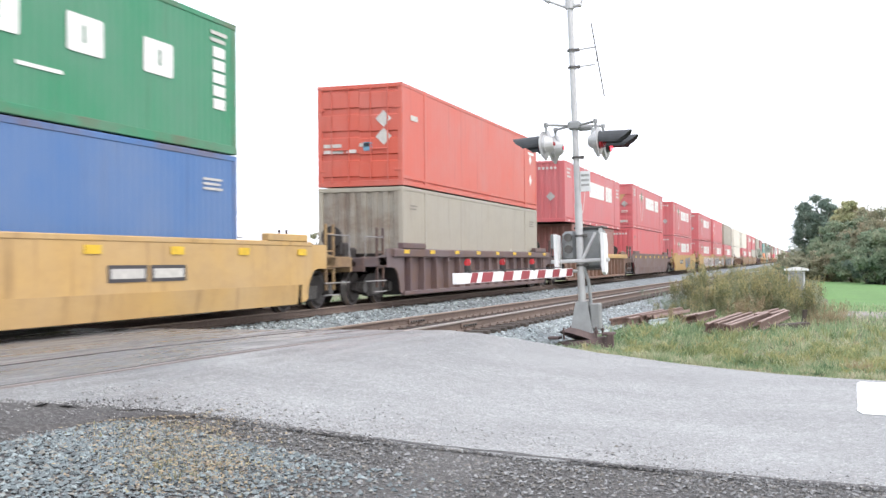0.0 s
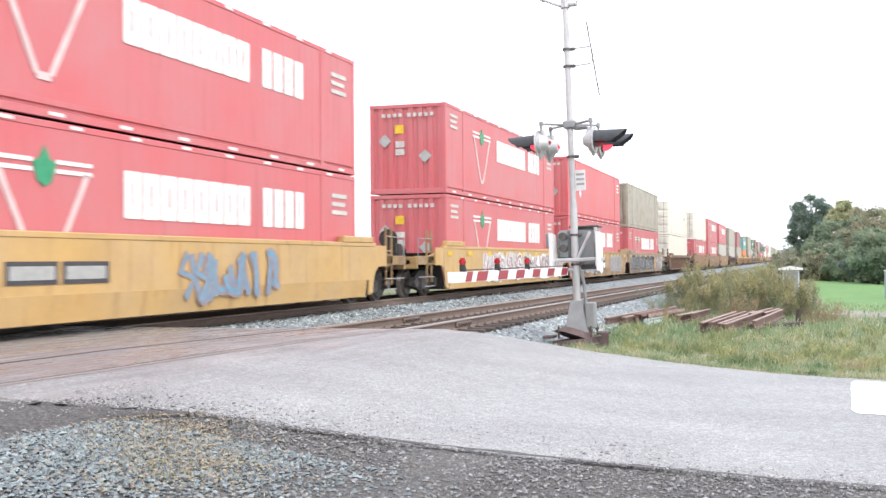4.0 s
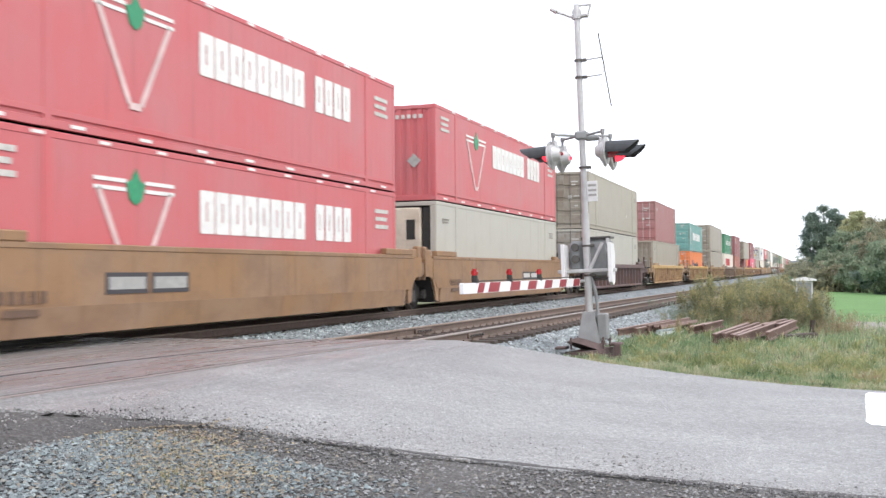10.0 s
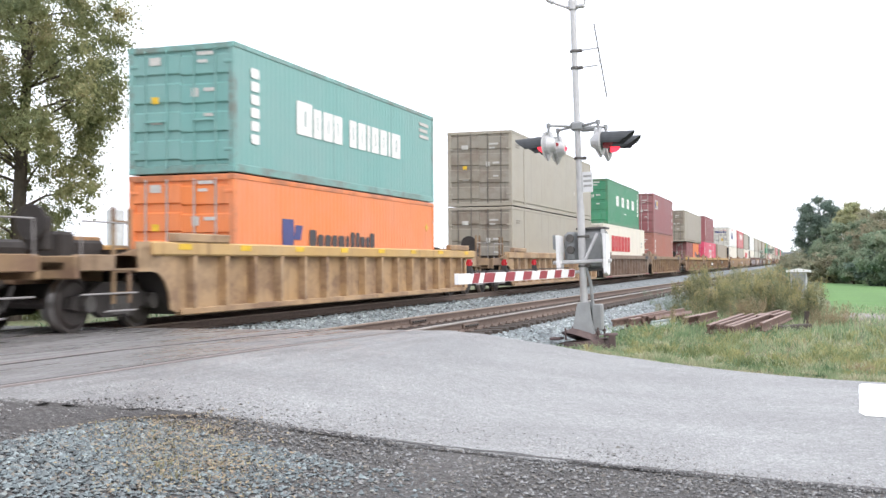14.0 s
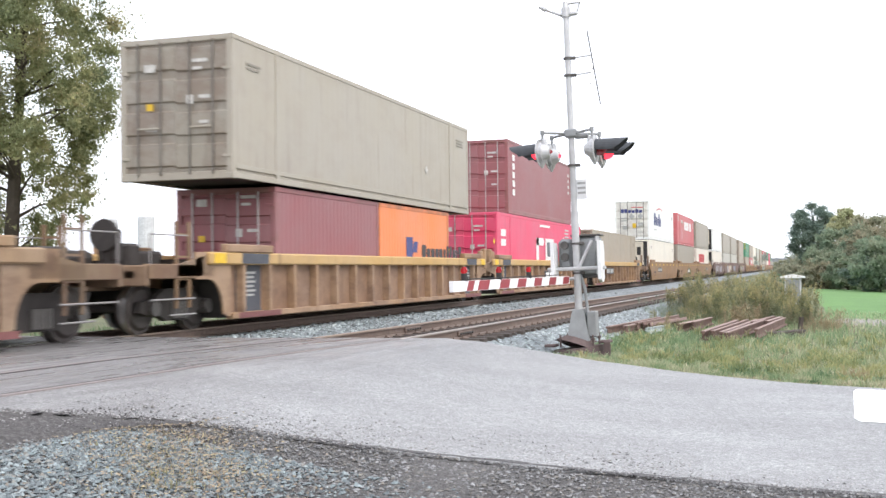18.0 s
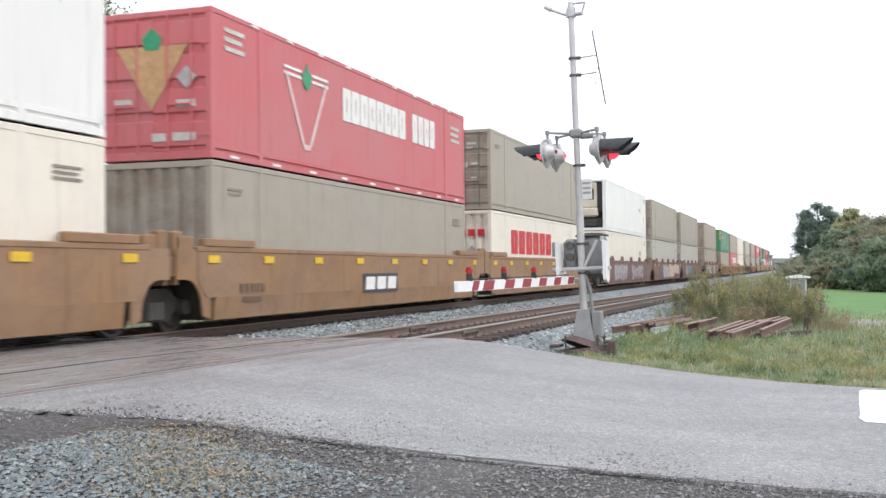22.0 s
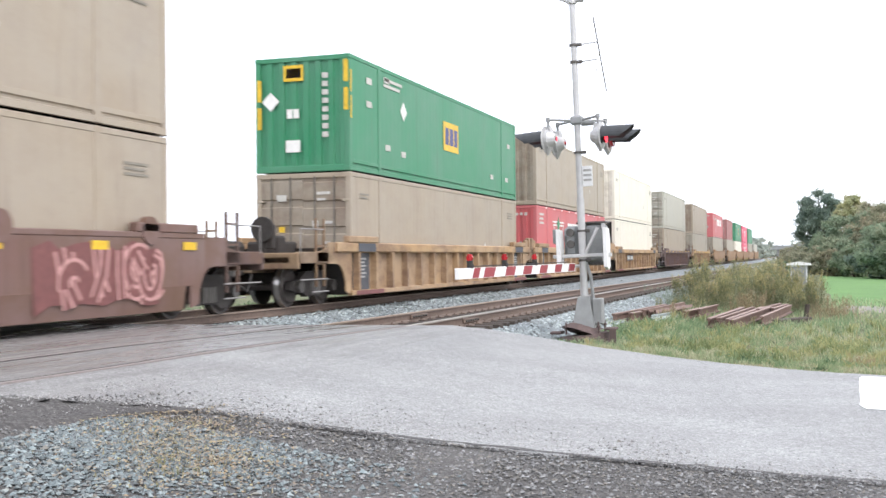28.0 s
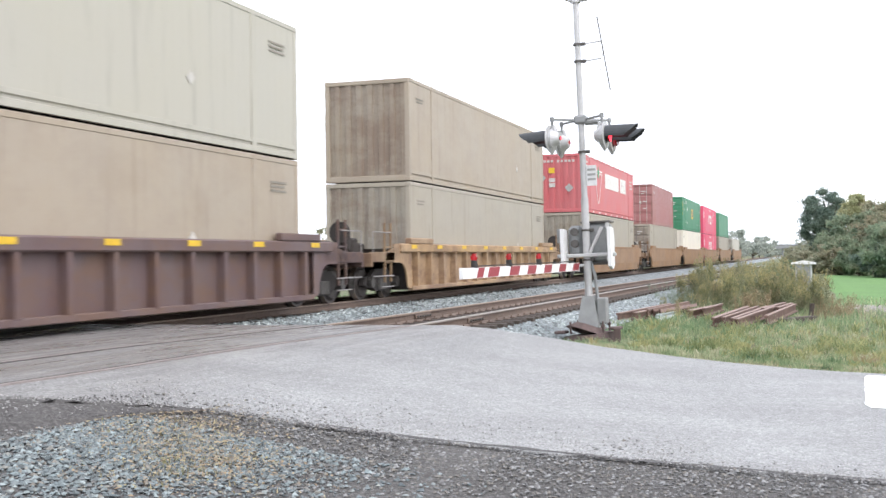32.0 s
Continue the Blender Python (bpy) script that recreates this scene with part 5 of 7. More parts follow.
def road_mesh():
    g = Geo()
    ys = [-70, -40, -20, -12, -8] + [-6 + 0.15 * i for i in range(160)] + [19, 22, 28, 40, 70]
    cols = [0, 0.004, 0.05, 0.15, 0.3, 0.5, 0.7, 0.85, 0.95, 0.996, 1.0]
    for y in ys:
        wob = 0.09 * noise.noise((y * 1.3, 2.0, 0)) + 0.04 * noise.noise((y * 5.1, 7.0, 0))
        a, b = NEAR_EDGE(y) + wob, FAR_EDGE(y) - 0.12 * noise.noise((y * 0.9, 9.0, 0)) + 0.05 * noise.noise((y * 4.3, 1.0, 0))
        for i, c in enumerate(cols):
            x = a + c * (b - a)
            z = ROAD_Z(y) + 0.012 * noise.noise((x * 0.6, y * 0.6, 1.0)) * (0 if 5 < y < 15 else 1) + (0.015 if y < 5 else 0) + road_rise(x, y)
            g.v.append((x, y, z - (0.07 if i in (0, len(cols) - 1) else 0)))
    n = len(cols)
    g.f = [(j * n + i, j * n + i + 1, (j + 1) * n + i + 1, (j + 1) * n + i) for j in range(len(ys) - 1) for i in range(n - 1)]
    return g


road = solid("road", road_mesh(), M_ASPHALT, "worn grey asphalt road over the level crossing", kind="structure")


def strip(name, material, y0, y1, xf, wf, label, lift=0.004):
    """A thin strip laid on the road along y, with an uneven width."""
    g = Geo()
    n = max(3, int((y1 - y0) / 0.12))
    for i in range(n + 1):
        y = y0 + (y1 - y0) * i / n
        x, w = xf(y), wf(y)
        z = ROAD_Z(y) + (0.015 if y < 5 else 0) + lift + 0.012 * noise.noise((x * 0.6, y * 0.6, 1.0)) * (0 if 5 < y < 15 else 1)
        g.v += [(x - w / 2, y, z), (x + w / 2, y, z)]
    g.f = [(2 * i, 2 * i + 1, 2 * i + 3, 2 * i + 2) for i in range(n)]
    return solid(name, g, material, label, kind="structure")


strip("road_crack", M_WORN, -9, 3.9, lambda y: NEAR_EDGE(y) + 0.06 + 0.10 * noise.noise((y * 1.1, 4, 0)) + 0.05 * noise.noise((y * 7.1, 4, 0)), lambda y: max(0.015, 0.06 + 0.09 * noise.noise((y * 4.0, 8, 0))), "dark crumbling edge of the asphalt")
M_LINE = plain("road_paint", (0.92, 0.92, 0.92), 0.6, scale=20, var=0.06, bump=0.1)
bar = Geo()
for i in range(13):
    x = 11.95 + 3.15 * i / 12
    edge = -0.505 - 0.121 * i / 12 - (0.05 if i in (0, 12) else 0) - 0.015 * noise.noise((x * 3, 0, 0))
    for y in (edge, edge - 0.62):
        bar.v.append((x, y, ROAD_Z(y) + 0.015 + 0.006 + 0.012 * noise.noise((x * 0.6, y * 0.6, 1.0))))
bar.f = [(2 * i, 2 * i + 2, 2 * i + 3, 2 * i + 1) for i in range(12)]
solid("stop_line", bar, M_LINE, "wide white stop line painted on the asphalt", kind="structure")

M_LAWN = ground_mat("mown_lawn", [(0.25, (0.075, 0.165, 0.05)), (0.5, (0.105, 0.215, 0.065)), (0.75, (0.145, 0.265, 0.085))], [(0.3, (0.9, 0.9, 0.9)), (0.7, (1.1, 1.1, 1.0))], 5.0, bump=0.3)
solid("lawn", sheet([39, 41, 44, 50, 58, 66, 75, 84, 93, 100, 106], [-60, -45, -34, -26, -20, -15, -11, -8, -5, -3.0, -1.6, -0.6], lambda x, y: ground_z(x, y) + (0.035 if x > 39.5 and y < -1 else -0.06) + 0.01 * noise.noise((x, y, 0))), M_LAWN, "smooth bright green mown lawn before the wood", kind="structure")

# ---- the tracks ----
M_RAIL = plain("rusty_rail", (0.20, 0.148, 0.12), 0.8, 0.2, scale=12)
M_DULLHEAD = plain("dull_rail_head", (0.36, 0.28, 0.225), 0.55, 0.4, scale=14)
M_PALEHEAD = plain("worn_rust", (0.33, 0.235, 0.205), 0.75, 0.1, scale=4, var=0.35)
M_OLDRAIL = plain("old_rusty_rail", (0.185, 0.118, 0.095), 0.85, 0.1, scale=5, var=0.45)
M_SHINE = plain("polished_rail_head", (0.46, 0.42, 0.39), 0.4, 0.6, scale=30, var=0.2)
M_TIE = plain("weathered_timber", (0.075, 0.060, 0.05), 0.9, scale=10, bump=0.4)
M_BALLAST = ground_mat("ballast_bed", [(0.25, (0.07, 0.073, 0.078)), (0.5, (0.22, 0.245, 0.255)), (0.75, (0.43, 0.475, 0.475))], [(0.3, (0.8, 0.8, 0.8)), (0.7, (1.1, 1.1, 1.1))], 16.0, bump=1.0, dist=0.05)
RAIL = [(-0.07, -0.17), (0.07, -0.17), (0.07, -0.155), (0.012, -0.135), (0.010, -0.05), (0.036, -0.038), (0.036, -0.008), (0.026, -0.003), (-0.026, -0.003), (-0.036, -0.008), (-0.036, -0.038), (-0.010, -0.05), (-0.012, -0.135), (-0.07, -0.155)]
NEAR_Y = 6.77


def bed(y, drop):
    g = Geo()
    xs = [-60, -10, 2, 5, 10, 15, 16.4] + [16.4 + 0.6 * i for i in range(1, 60)] + [55, 60, 70, 85, 110, 150, 220, 320, 480, 900]
    prof = [(-2.75, -0.62), (-2.35, -0.44), (-1.75, -0.24 - drop), (-1.3, -0.19 - drop), (0, -0.21 - drop), (1.3, -0.19 - drop), (1.75, -0.24 - drop), (2.35, -0.44), (2.75, -0.62)]
    for x in xs:
        for p, z in prof:
            inside = 3.0 < x < 15.9
            g.v.append((x, y + p + 0.05 * noise.noise((x * 0.8, p, y)), min(z + 0.03 * noise.noise((x * 1.7, p * 3, y)), -0.16) - (0.10 if inside else 0)))
    n = len(prof)
    g.f = [(j * n + i, j * n + i + 1, (j + 1) * n + i + 1, (j + 1) * n + i) for j in range(len(xs) - 1) for i in range(n - 1)]
    return g


def track(name, y, tilt, label, shiny):
    t = thing(name, label, kind="structure", category="", m=Matrix.Translation((18.0, y, 0)) @ Matrix.Rotation(tilt, 4, "Y"))
    part("ballast_bed", lambda: bed(0.0, 0.06 if shiny else 0.0), M_BALLAST, t, "crushed grey stone ballast bed", m=Matrix.Translation((-18.0, 0, 0)))
    for sy in (-0.753, 0.753):
        r = part("rail", lambda: Geo().prism(RAIL, "x", -1.9, 700), M_RAIL, t, key="trackrail", m=Matrix.Translation((0, sy, 0)))
        part("running_surface", lambda: Geo().cbox(-1.88, 700, -0.038, 0.038, -0.026, 0.0015, 0.004), M_SHINE if (shiny and sy < 0) else M_DULLHEAD, r, key="railtop")
    for i in range(140 if shiny else 60):
        x = -0.9 + i * 0.55
        part("sleeper", lambda: Geo().cbox(-0.115, 0.115, -1.3, 1.3, -0.36, -0.172, 0.012), M_TIE, t, key="sleeper", m=pose(x + 0.03 * noise.noise((i * 0.7, y, 0)), 0.06 * noise.noise((i * 1.3, 3, y)), 0, 0, 0, 1.5 * noise.noise((i, 1, y))))
        if i < 26 and shiny:
            for sy in (-0.753, 0.753):
                part("tie_plate", lambda: Geo().cbox(-0.10, 0.10, -0.17, 0.17, -0.178, -0.158, 0.005).box(-0.06, -0.03, -0.10, -0.075, -0.16, -0.13).box(0.03, 0.06, 0.075, 0.10, -0.16, -0.13), M_RAIL, t, key="tieplate", m=Matrix.Translation((x, sy, 0)))
    part("far_sleepers", lambda: [g for g in [Geo()] if [g.box(x - 0.115, x + 0.115, -1.3, 1.3, -0.36, -0.172) for x in [(76.1 if shiny else 32.1) + 0.55 * k for k in range(380 if shiny else 460)]]][0], M_TIE, t, "timber sleepers farther along the line", key=("farties", shiny))["kind"] = "stuff"
    return t


near_track = track("near_track", NEAR_Y, 0.004, "empty near railway track with rusty rails", True)
far_track = track("far_track", TRACK_Y, 0.0, "far railway track below the passing train", False)


def joint(x, y, tilt):
    j = part("rail_joint", lambda: Geo().cbox(-0.46, 0.46, -0.052, -0.014, -0.135, -0.045, 0.012), M_RAIL, near_track, "bolted joint bar", key="joint", m=Matrix.Translation((x - 18.0, y - NEAR_Y, 0)))
    for i in range(6):
        part("bolt", lambda: Geo().tube((0, -0.085, -0.09), (0, -0.045, -0.09), 0.022, n=6), M_STEEL, j, key="jointbolt", m=Matrix.Translation((-0.37 + i * 0.148, 0, 0)))


joint(20.9, NEAR_Y + 0.753, 0)
joint(19.6, NEAR_Y - 0.753, 0)

M_GAP = plain("flangeway_grime", (0.055, 0.048, 0.047), 0.9, bump=0.3)
M_RUSTSTAIN = plain("rust_stain", (0.30, 0.262, 0.25), 0.6, 0.3, scale=16, bump=0.2)


for k, (y0, y1) in enumerate(((NEAR_Y - 0.64, NEAR_Y + 0.64), (NEAR_Y + 0.80, TRACK_Y - 0.80), (TRACK_Y - 0.64, TRACK_Y + 0.64), (TRACK_Y + 0.80, 13.9))):
    g = Geo()
    n = 40
    for i in range(n + 1):
        x = 5.3 + 10.8 * i / n
        for j, y in enumerate((y0, y1)):
            g.v.append((x + (0.15 * noise.noise((y * 3, i, 2)) if i == n else 0), y, -0.003 + road_rise(x, y)))
    g.f = [(2 * i, 2 * i + 2, 2 * i + 3, 2 * i + 1) for i in range(n)]
    solid("crossing_surface", g, M_ASPHALT, "dark stained asphalt between the rails of the crossing", kind="structure")

def let_in(y0, y1, z0, z1):
    """A long bar let into the road that follows its rise."""
    g, n = Geo(), 24
    for i in range(n + 1):
        x = 5.3 + 10.9 * i / n
        q = road_rise(x, (y0 + y1) / 2)
        g.v += [(x, y0, z0 + q), (x, y1, z0 + q), (x, y1, z1 + q), (x, y0, z1 + q)]
    g.f = [(4 * i + a, 4 * i + (a + 1) % 4, 4 * i + 4 + (a + 1) % 4, 4 * i + 4 + a) for i in range(n) for a in range(4)] + [(3, 2, 1, 0), (4 * n, 4 * n + 1, 4 * n + 2, 4 * n + 3)]
    return g


for cy in (NEAR_Y, TRACK_Y):
    for sy in (-0.753, 0.753):
        inward = -1 if sy > 0 else 1
        y = cy + sy
        # flush dark strip drawn in place of the open groove
        solid("flangeway", let_in(min(y + inward * 0.036, y + inward * 0.085), max(y + inward * 0.036, y + inward * 0.085), -0.05, -0.001), M_GAP, "dark flangeway groove beside a rail in the road", kind="structure")
        solid("rail_head_strip", let_in(y - 0.034, y + 0.034, -0.06, 0.002), M_RUSTSTAIN, "worn rail head let into the road", kind="structure")
solid("timber_block", Geo().cbox(17.0, 17.25, 5.62, 5.86, -0.36, -0.05, 0.02), plain("pale_timber", (0.42, 0.33, 0.2), 0.9), "pale timber block at the end of the crossing", "timber block")


# ---- loose stones ----
def stones(n, area, size, seed, zf, squash=0.6):
    """Many small angular stones in one mesh; area(rng) gives x and y."""
    rng = np.random.RandomState(seed)
    base = np.array([(1, 0, 0), (-1, 0, 0), (0, 1, 0), (0, -1, 0), (0, 0, 1), (0, 0, -1)], float)
    tri = np.array([(0, 2, 4), (2, 1, 4), (1, 3, 4), (3, 0, 4), (2, 0, 5), (1, 2, 5), (3, 1, 5), (0, 3, 5)])
    vs, fs = [], []
    for i in range(n):
        x, y = area(rng)
        s = size[0] + (size[1] - size[0]) * rng.rand() ** 2
        q = base * s * (0.6 + 0.8 * rng.rand(6, 1)) + rng.randn(6, 3) * s * 0.22
        a = rng.rand() * 6.283
        c, d = math.cos(a), math.sin(a)
        q = np.c_[q[:, 0] * c - q[:, 1] * d, q[:, 0] * d + q[:, 1] * c, q[:, 2] * squash] + (x, y, zf(x, y) + s * squash * 0.35)
        vs.append(q)
        fs.append(tri + 6 * i)
    me = bpy.data.meshes.new("stones")
    me.from_pydata(np.concatenate(vs).tolist(), [], np.concatenate(fs).tolist())
    me.update()
    return me


def stuff(name, me, material, label):
    me.materials.append(material)
    return tagged(new(name, me), label, "", "", "stuff")


M_STONE = speckled("crushed_stone", [(0.11, 0.118, 0.12), (0.29, 0.335, 0.34), (0.19, 0.205, 0.205), (0.45, 0.51, 0.51), (0.26, 0.295, 0.30), (0.58, 0.64, 0.635)])
M_PEBBLE = speckled("mixed_pebbles", [(0.105, 0.102, 0.102), (0.175, 0.176, 0.175), (0.235, 0.22, 0.195), (0.145, 0.147, 0.147), (0.36, 0.365, 0.365), (0.19, 0.192, 0.193)])


def shoulder_spot(rng):
    while True:
        y = rng.uniform(-1.8, 6.2)
        x = NEAR_EDGE(y) + 0.10 - abs(rng.randn()) * 1.6 if rng.rand() < 0.9 else NEAR_EDGE(y) + 0.35 * rng.randn()
        if x > 3.2 and below_slope(x, y):
            return x, y


def ballast_corner(rng):
    while True:
        y = 4.35 + rng.randn() * 0.75
        x = min(NEAR_EDGE(min(y, 4.6)), 7.2) - 0.05 - abs(rng.randn()) * 1.5
        if below_slope(x, y):
            return x, y


stuff("shoulder_gravel", stones(21000, shoulder_spot, (0.004, 0.019), 3, lambda x, y: ROAD_Z(y) - (0.004 if x < NEAR_EDGE(y) - 0.05 else -0.010)), M_PEBBLE, "loose grey pebbles on the road shoulder")
stuff("spilled_ballast", stones(11500, ballast_corner, (0.008, 0.026), 4, lambda x, y: ROAD_Z(min(y, 4.9)) - 0.002), speckled("bluish_stone", [(0.11, 0.122, 0.127), (0.18, 0.218, 0.228), (0.15, 0.162, 0.165), (0.25, 0.305, 0.315), (0.175, 0.20, 0.205), (0.33, 0.385, 0.39), (0.23, 0.205, 0.17)]), "pale blue-grey ballast stones beside the road")


SLOPE_TOP = [lerp_of([(0, 7.64), (0.25, 7.45), (0.5, 7.31), (0.75, 7.08), (1, 6.75), (2, 5.5)]), lerp_of([(0, 4.63), (0.25, 4.97), (0.5, 5.22), (0.75, 5.47), (1, 5.74), (2, 6.65)])]
SLOPE_LOW = [lerp_of([(0, 7.58), (0.25, 7.1), (0.5, 6.88), (0.75, 6.41), (1, 6.04), (2, 4.6)]), lerp_of([(0, 4.58), (0.25, 4.80), (0.5, 4.87), (0.75, 4.97), (1, 5.14), (2, 5.9)])]


def slope_spot(f, q):
    """A spot on the broken slope: f along the edge, q from its foot to its top."""
    x, y = (SLOPE_LOW[k](f) + q * (SLOPE_TOP[k](f) - SLOPE_LOW[k](f)) for k in (0, 1))
    return x, y, ROAD_Z(y) + q * road_rise(x, y)


def broken_edge():
    """The dark crumbling slope where the asphalt breaks off at its corner."""
    g, n, k = Geo(), 60, 9
    for i in range(n + 1):
        for j in range(k + 1):
            x, y, z = slope_spot(2.0 * i / n, j / k)
            c = 0.05 * noise.noise((x * 4, y * 4, 1)) + (j / k) ** 2 * (0.16 * noise.noise((x * 5, y * 5, 4)) + 0.10 * noise.noise((x * 13, y * 13, 6)) - 0.07)
            g.v.append((x + c, y + c, z + (0.020 if 0 < j < k else -0.014) + 0.016 * noise.noise((x * 7, y * 7, 2))))
    g.f = [(i * (k + 1) + j, i * (k + 1) + j + 1, (i + 1) * (k + 1) + j + 1, (i + 1) * (k + 1) + j) for i in range(n) for j in range(k)]
    return g


def crumb_spot(rng):
    """Broken asphalt: the slope at the corner and a thin ragged line along the road's edge."""
    if rng.rand() < 0.8:
        return slope_spot(rng.rand() ** 0.6 * 1.3, min(1.5, 0.15 + 0.45 * abs(rng.randn())))[:2]
    y = rng.uniform(-2.5, 4.6)
    return NEAR_EDGE(y) + 0.02 + rng.randn() * (0.05 + 0.05 * noise.noise((y * 2, 1, 0))), y


solid("broken_road_edge", broken_edge(), ground_mat("broken_tar", [(0.25, (0.035, 0.033, 0.032)), (0.5, (0.075, 0.071, 0.069)), (0.75, (0.18, 0.174, 0.17))], [(0.3, (0.75, 0.75, 0.75)), (0.7, (1.1, 1.1, 1.1))], 32.0), "dark crumbling slope at the broken edge of the asphalt", kind="structure")
stuff("asphalt_crumbs", stones(11000, crumb_spot, (0.004, 0.013), 6, lambda x, y: ROAD_Z(y) + (0.012 if y < 4.6 else 0.014 + road_rise(x, y) * 0.5)), speckled("dark_crumbs", [(0.075, 0.072, 0.072), (0.12, 0.115, 0.115), (0.095, 0.09, 0.09), (0.19, 0.185, 0.185)]), "dark crumbled asphalt at the broken edge of the road")


def grain_spot(rng):
    if rng.rand() < 0.16:      # spilled over the top of the broken slope
        return slope_spot(rng.rand() ** 0.7 * 1.2, 1.05 - abs(rng.randn()) * 0.28)[:2]
    y = rng.uniform(-2.0, 5.6)
    return NEAR_EDGE(min(y, 4.9)) + abs(rng.randn()) * 0.55, y


stuff("pale_grains", stones(7000, grain_spot, (0.004, 0.011), 7, lambda x, y: ROAD_Z(y) + (0.015 if y < 4.6 else 0.020 + road_rise(x, y) * 0.8)), speckled("pale_grit", [(0.22, 0.22, 0.22), (0.42, 0.415, 0.41), (0.30, 0.295, 0.29), (0.58, 0.57, 0.56)]), "loose pale grit on the asphalt")


def bed_spot(rng):
    x = 16.6 + abs(rng.randn()) * 14
    y = rng.uniform(4.15, 11.0)
    return x, y


def bed_z(x, y):
    d, e = abs(y - NEAR_Y), abs(y - TRACK_Y)
    far = float(np.interp(e, [0, 1.3, 1.75, 2.35, 2.75], [-0.21, -0.19, -0.24, -0.44, -0.62]))
    return max(far, float(np.interp(d, [0, 1.3, 1.75, 2.35, 2.75], [-0.275, -0.265, -0.31, -0.46, -0.50])) - 0.004 * (x - 18))


stuff("ballast_stones", stones(24000, bed_spot, (0.025, 0.06), 5, bed_z), M_STONE, "crushed grey ballast stones along the tracks")


# ---- plants ----
def blades(n, area, height, width, seed, zf, lean=0.5):
    """Grass blades in one mesh: two bent triangles each."""
    rng = np.random.RandomState(seed)
    vs, fs = [], []
    for i in range(n):
        x, y = area(rng)
        h = height[0] + (height[1] - height[0]) * rng.rand()
        a, w = rng.rand() * 6.283, width * (0.6 + 0.8 * rng.rand())
        dx, dy = math.cos(a), math.sin(a)
        l = lean * h * rng.rand()
        b = rng.rand() * 6.283
        lx, ly = l * math.cos(b), l * math.sin(b)
        z = zf(x, y) - 0.02
        vs += [(x - dx * w, y - dy * w, z), (x + dx * w, y + dy * w, z), (x + lx * 0.4 - dx * w * 0.7, y + ly * 0.4 - dy * w * 0.7, z + h * 0.6), (x + lx * 0.4 + dx * w * 0.7, y + ly * 0.4 + dy * w * 0.7, z + h * 0.6), (x + lx, y + ly, z + h)]
        k = 5 * i
        fs += [(k, k + 1, k + 3, k + 2), (k + 2, k + 3, k + 4)]
    me = bpy.data.meshes.new("blades")
    me.from_pydata(vs, [], fs)
    me.update()
    return me


M_GRASS = foliage("grass_blades", [(0.085, 0.14, 0.08), (0.19, 0.285, 0.155), (0.33, 0.405, 0.24), (0.49, 0.49, 0.335), (0.62, 0.56, 0.42)], 1.5)
M_LUSH = foliage("lush_grass", [(0.12, 0.20, 0.115), (0.23, 0.34, 0.19), (0.36, 0.45, 0.27)], 1.6)
M_DRY = speckled("dry_grass", [(0.46, 0.39, 0.25), (0.36, 0.32, 0.19), (0.58, 0.50, 0.35), (0.33, 0.33, 0.17)], 0.8)


def tufts(n, per, area, height, spread, width, seed, zf):
    """Grass in tufts whose blades fan out from the middle and bend over; height(x, y) is a tuft's height."""
    rng = np.random.RandomState(seed)
    vs, fs = [], []
    for i in range(n):
        cx, cy = area(rng)
        tall = height(cx, cy) * (0.45 + 0.9 * rng.rand() ** 1.5)
        for j in range(per):
            a = rng.rand() * 6.283
            d = abs(rng.randn()) * spread * 0.6
            x, y = cx + d * math.cos(a), cy + d * math.sin(a)
            h = tall * (0.4 + 0.7 * rng.rand())
            l = h * (0.15 + 0.9 * rng.rand())
            b = a + rng.randn() * 0.6
            lx, ly, w, e = l * math.cos(b), l * math.sin(b), width * (0.6 + 0.8 * rng.rand()), rng.rand() * 6.283
            dx, dy, z, k = w * math.cos(e), w * math.sin(e), zf(x, y) - 0.02, len(vs)
            vs += [(x - dx, y - dy, z), (x + dx, y + dy, z), (x + lx * 0.35 - dx * 0.8, y + ly * 0.35 - dy * 0.8, z + h * 0.65), (x + lx * 0.35 + dx * 0.8, y + ly * 0.35 + dy * 0.8, z + h * 0.65), (x + lx, y + ly, z + h * (0.75 + 0.25 * rng.rand()))]
            fs += [(k, k + 1, k + 3, k + 2), (k + 2, k + 3, k + 4)]
    me = bpy.data.meshes.new("tufts")
    me.from_pydata(vs, [], fs)
    me.update()
    return me


def patchy(x, y):
    return noise.noise((x * 0.55, y * 0.8, 7.0)) + 0.5 * noise.noise((x * 1.9, y * 2.3, 3.0))


def verge_spot(rng):
    while True:
        y = rng.uniform(-7.5, 4.4)
        x = FAR_EDGE(y) + 0.02 + abs(rng.randn()) * 4.2
        if (y < 3.6 or x > 18.2) and patchy(x, y) > -0.30 + 0.5 * rng.randn() * 0.4:
            return x, y


def straw_spot(rng):
    while True:
        y = rng.uniform(-7.5, 4.2)
        x = FAR_EDGE(y) + 0.05 + abs(rng.randn()) * 4.5
        if (y < 3.4 or x > 18.4) and patchy(x, y) < 0.18:
            return x, y


def field_spot(rng):
    return rng.uniform(24, 46), rng.uniform(-9, 3.4)


def low_at_edge(x, y):
    return ground_z(x, y) - 0.05 * max(0.0, 1 - (x - FAR_EDGE(y)) / 0.7)


def verge_height(x, y):
    """Short by the road, longer towards the stacked rails."""
    d = x - FAR_EDGE(y)
    return float(np.interp(d, [0, 0.8, 3.0, 6.0, 10.0], [0.05, 0.09, 0.13, 0.20, 0.26])) * (1 + 0.5 * patchy(x, y))


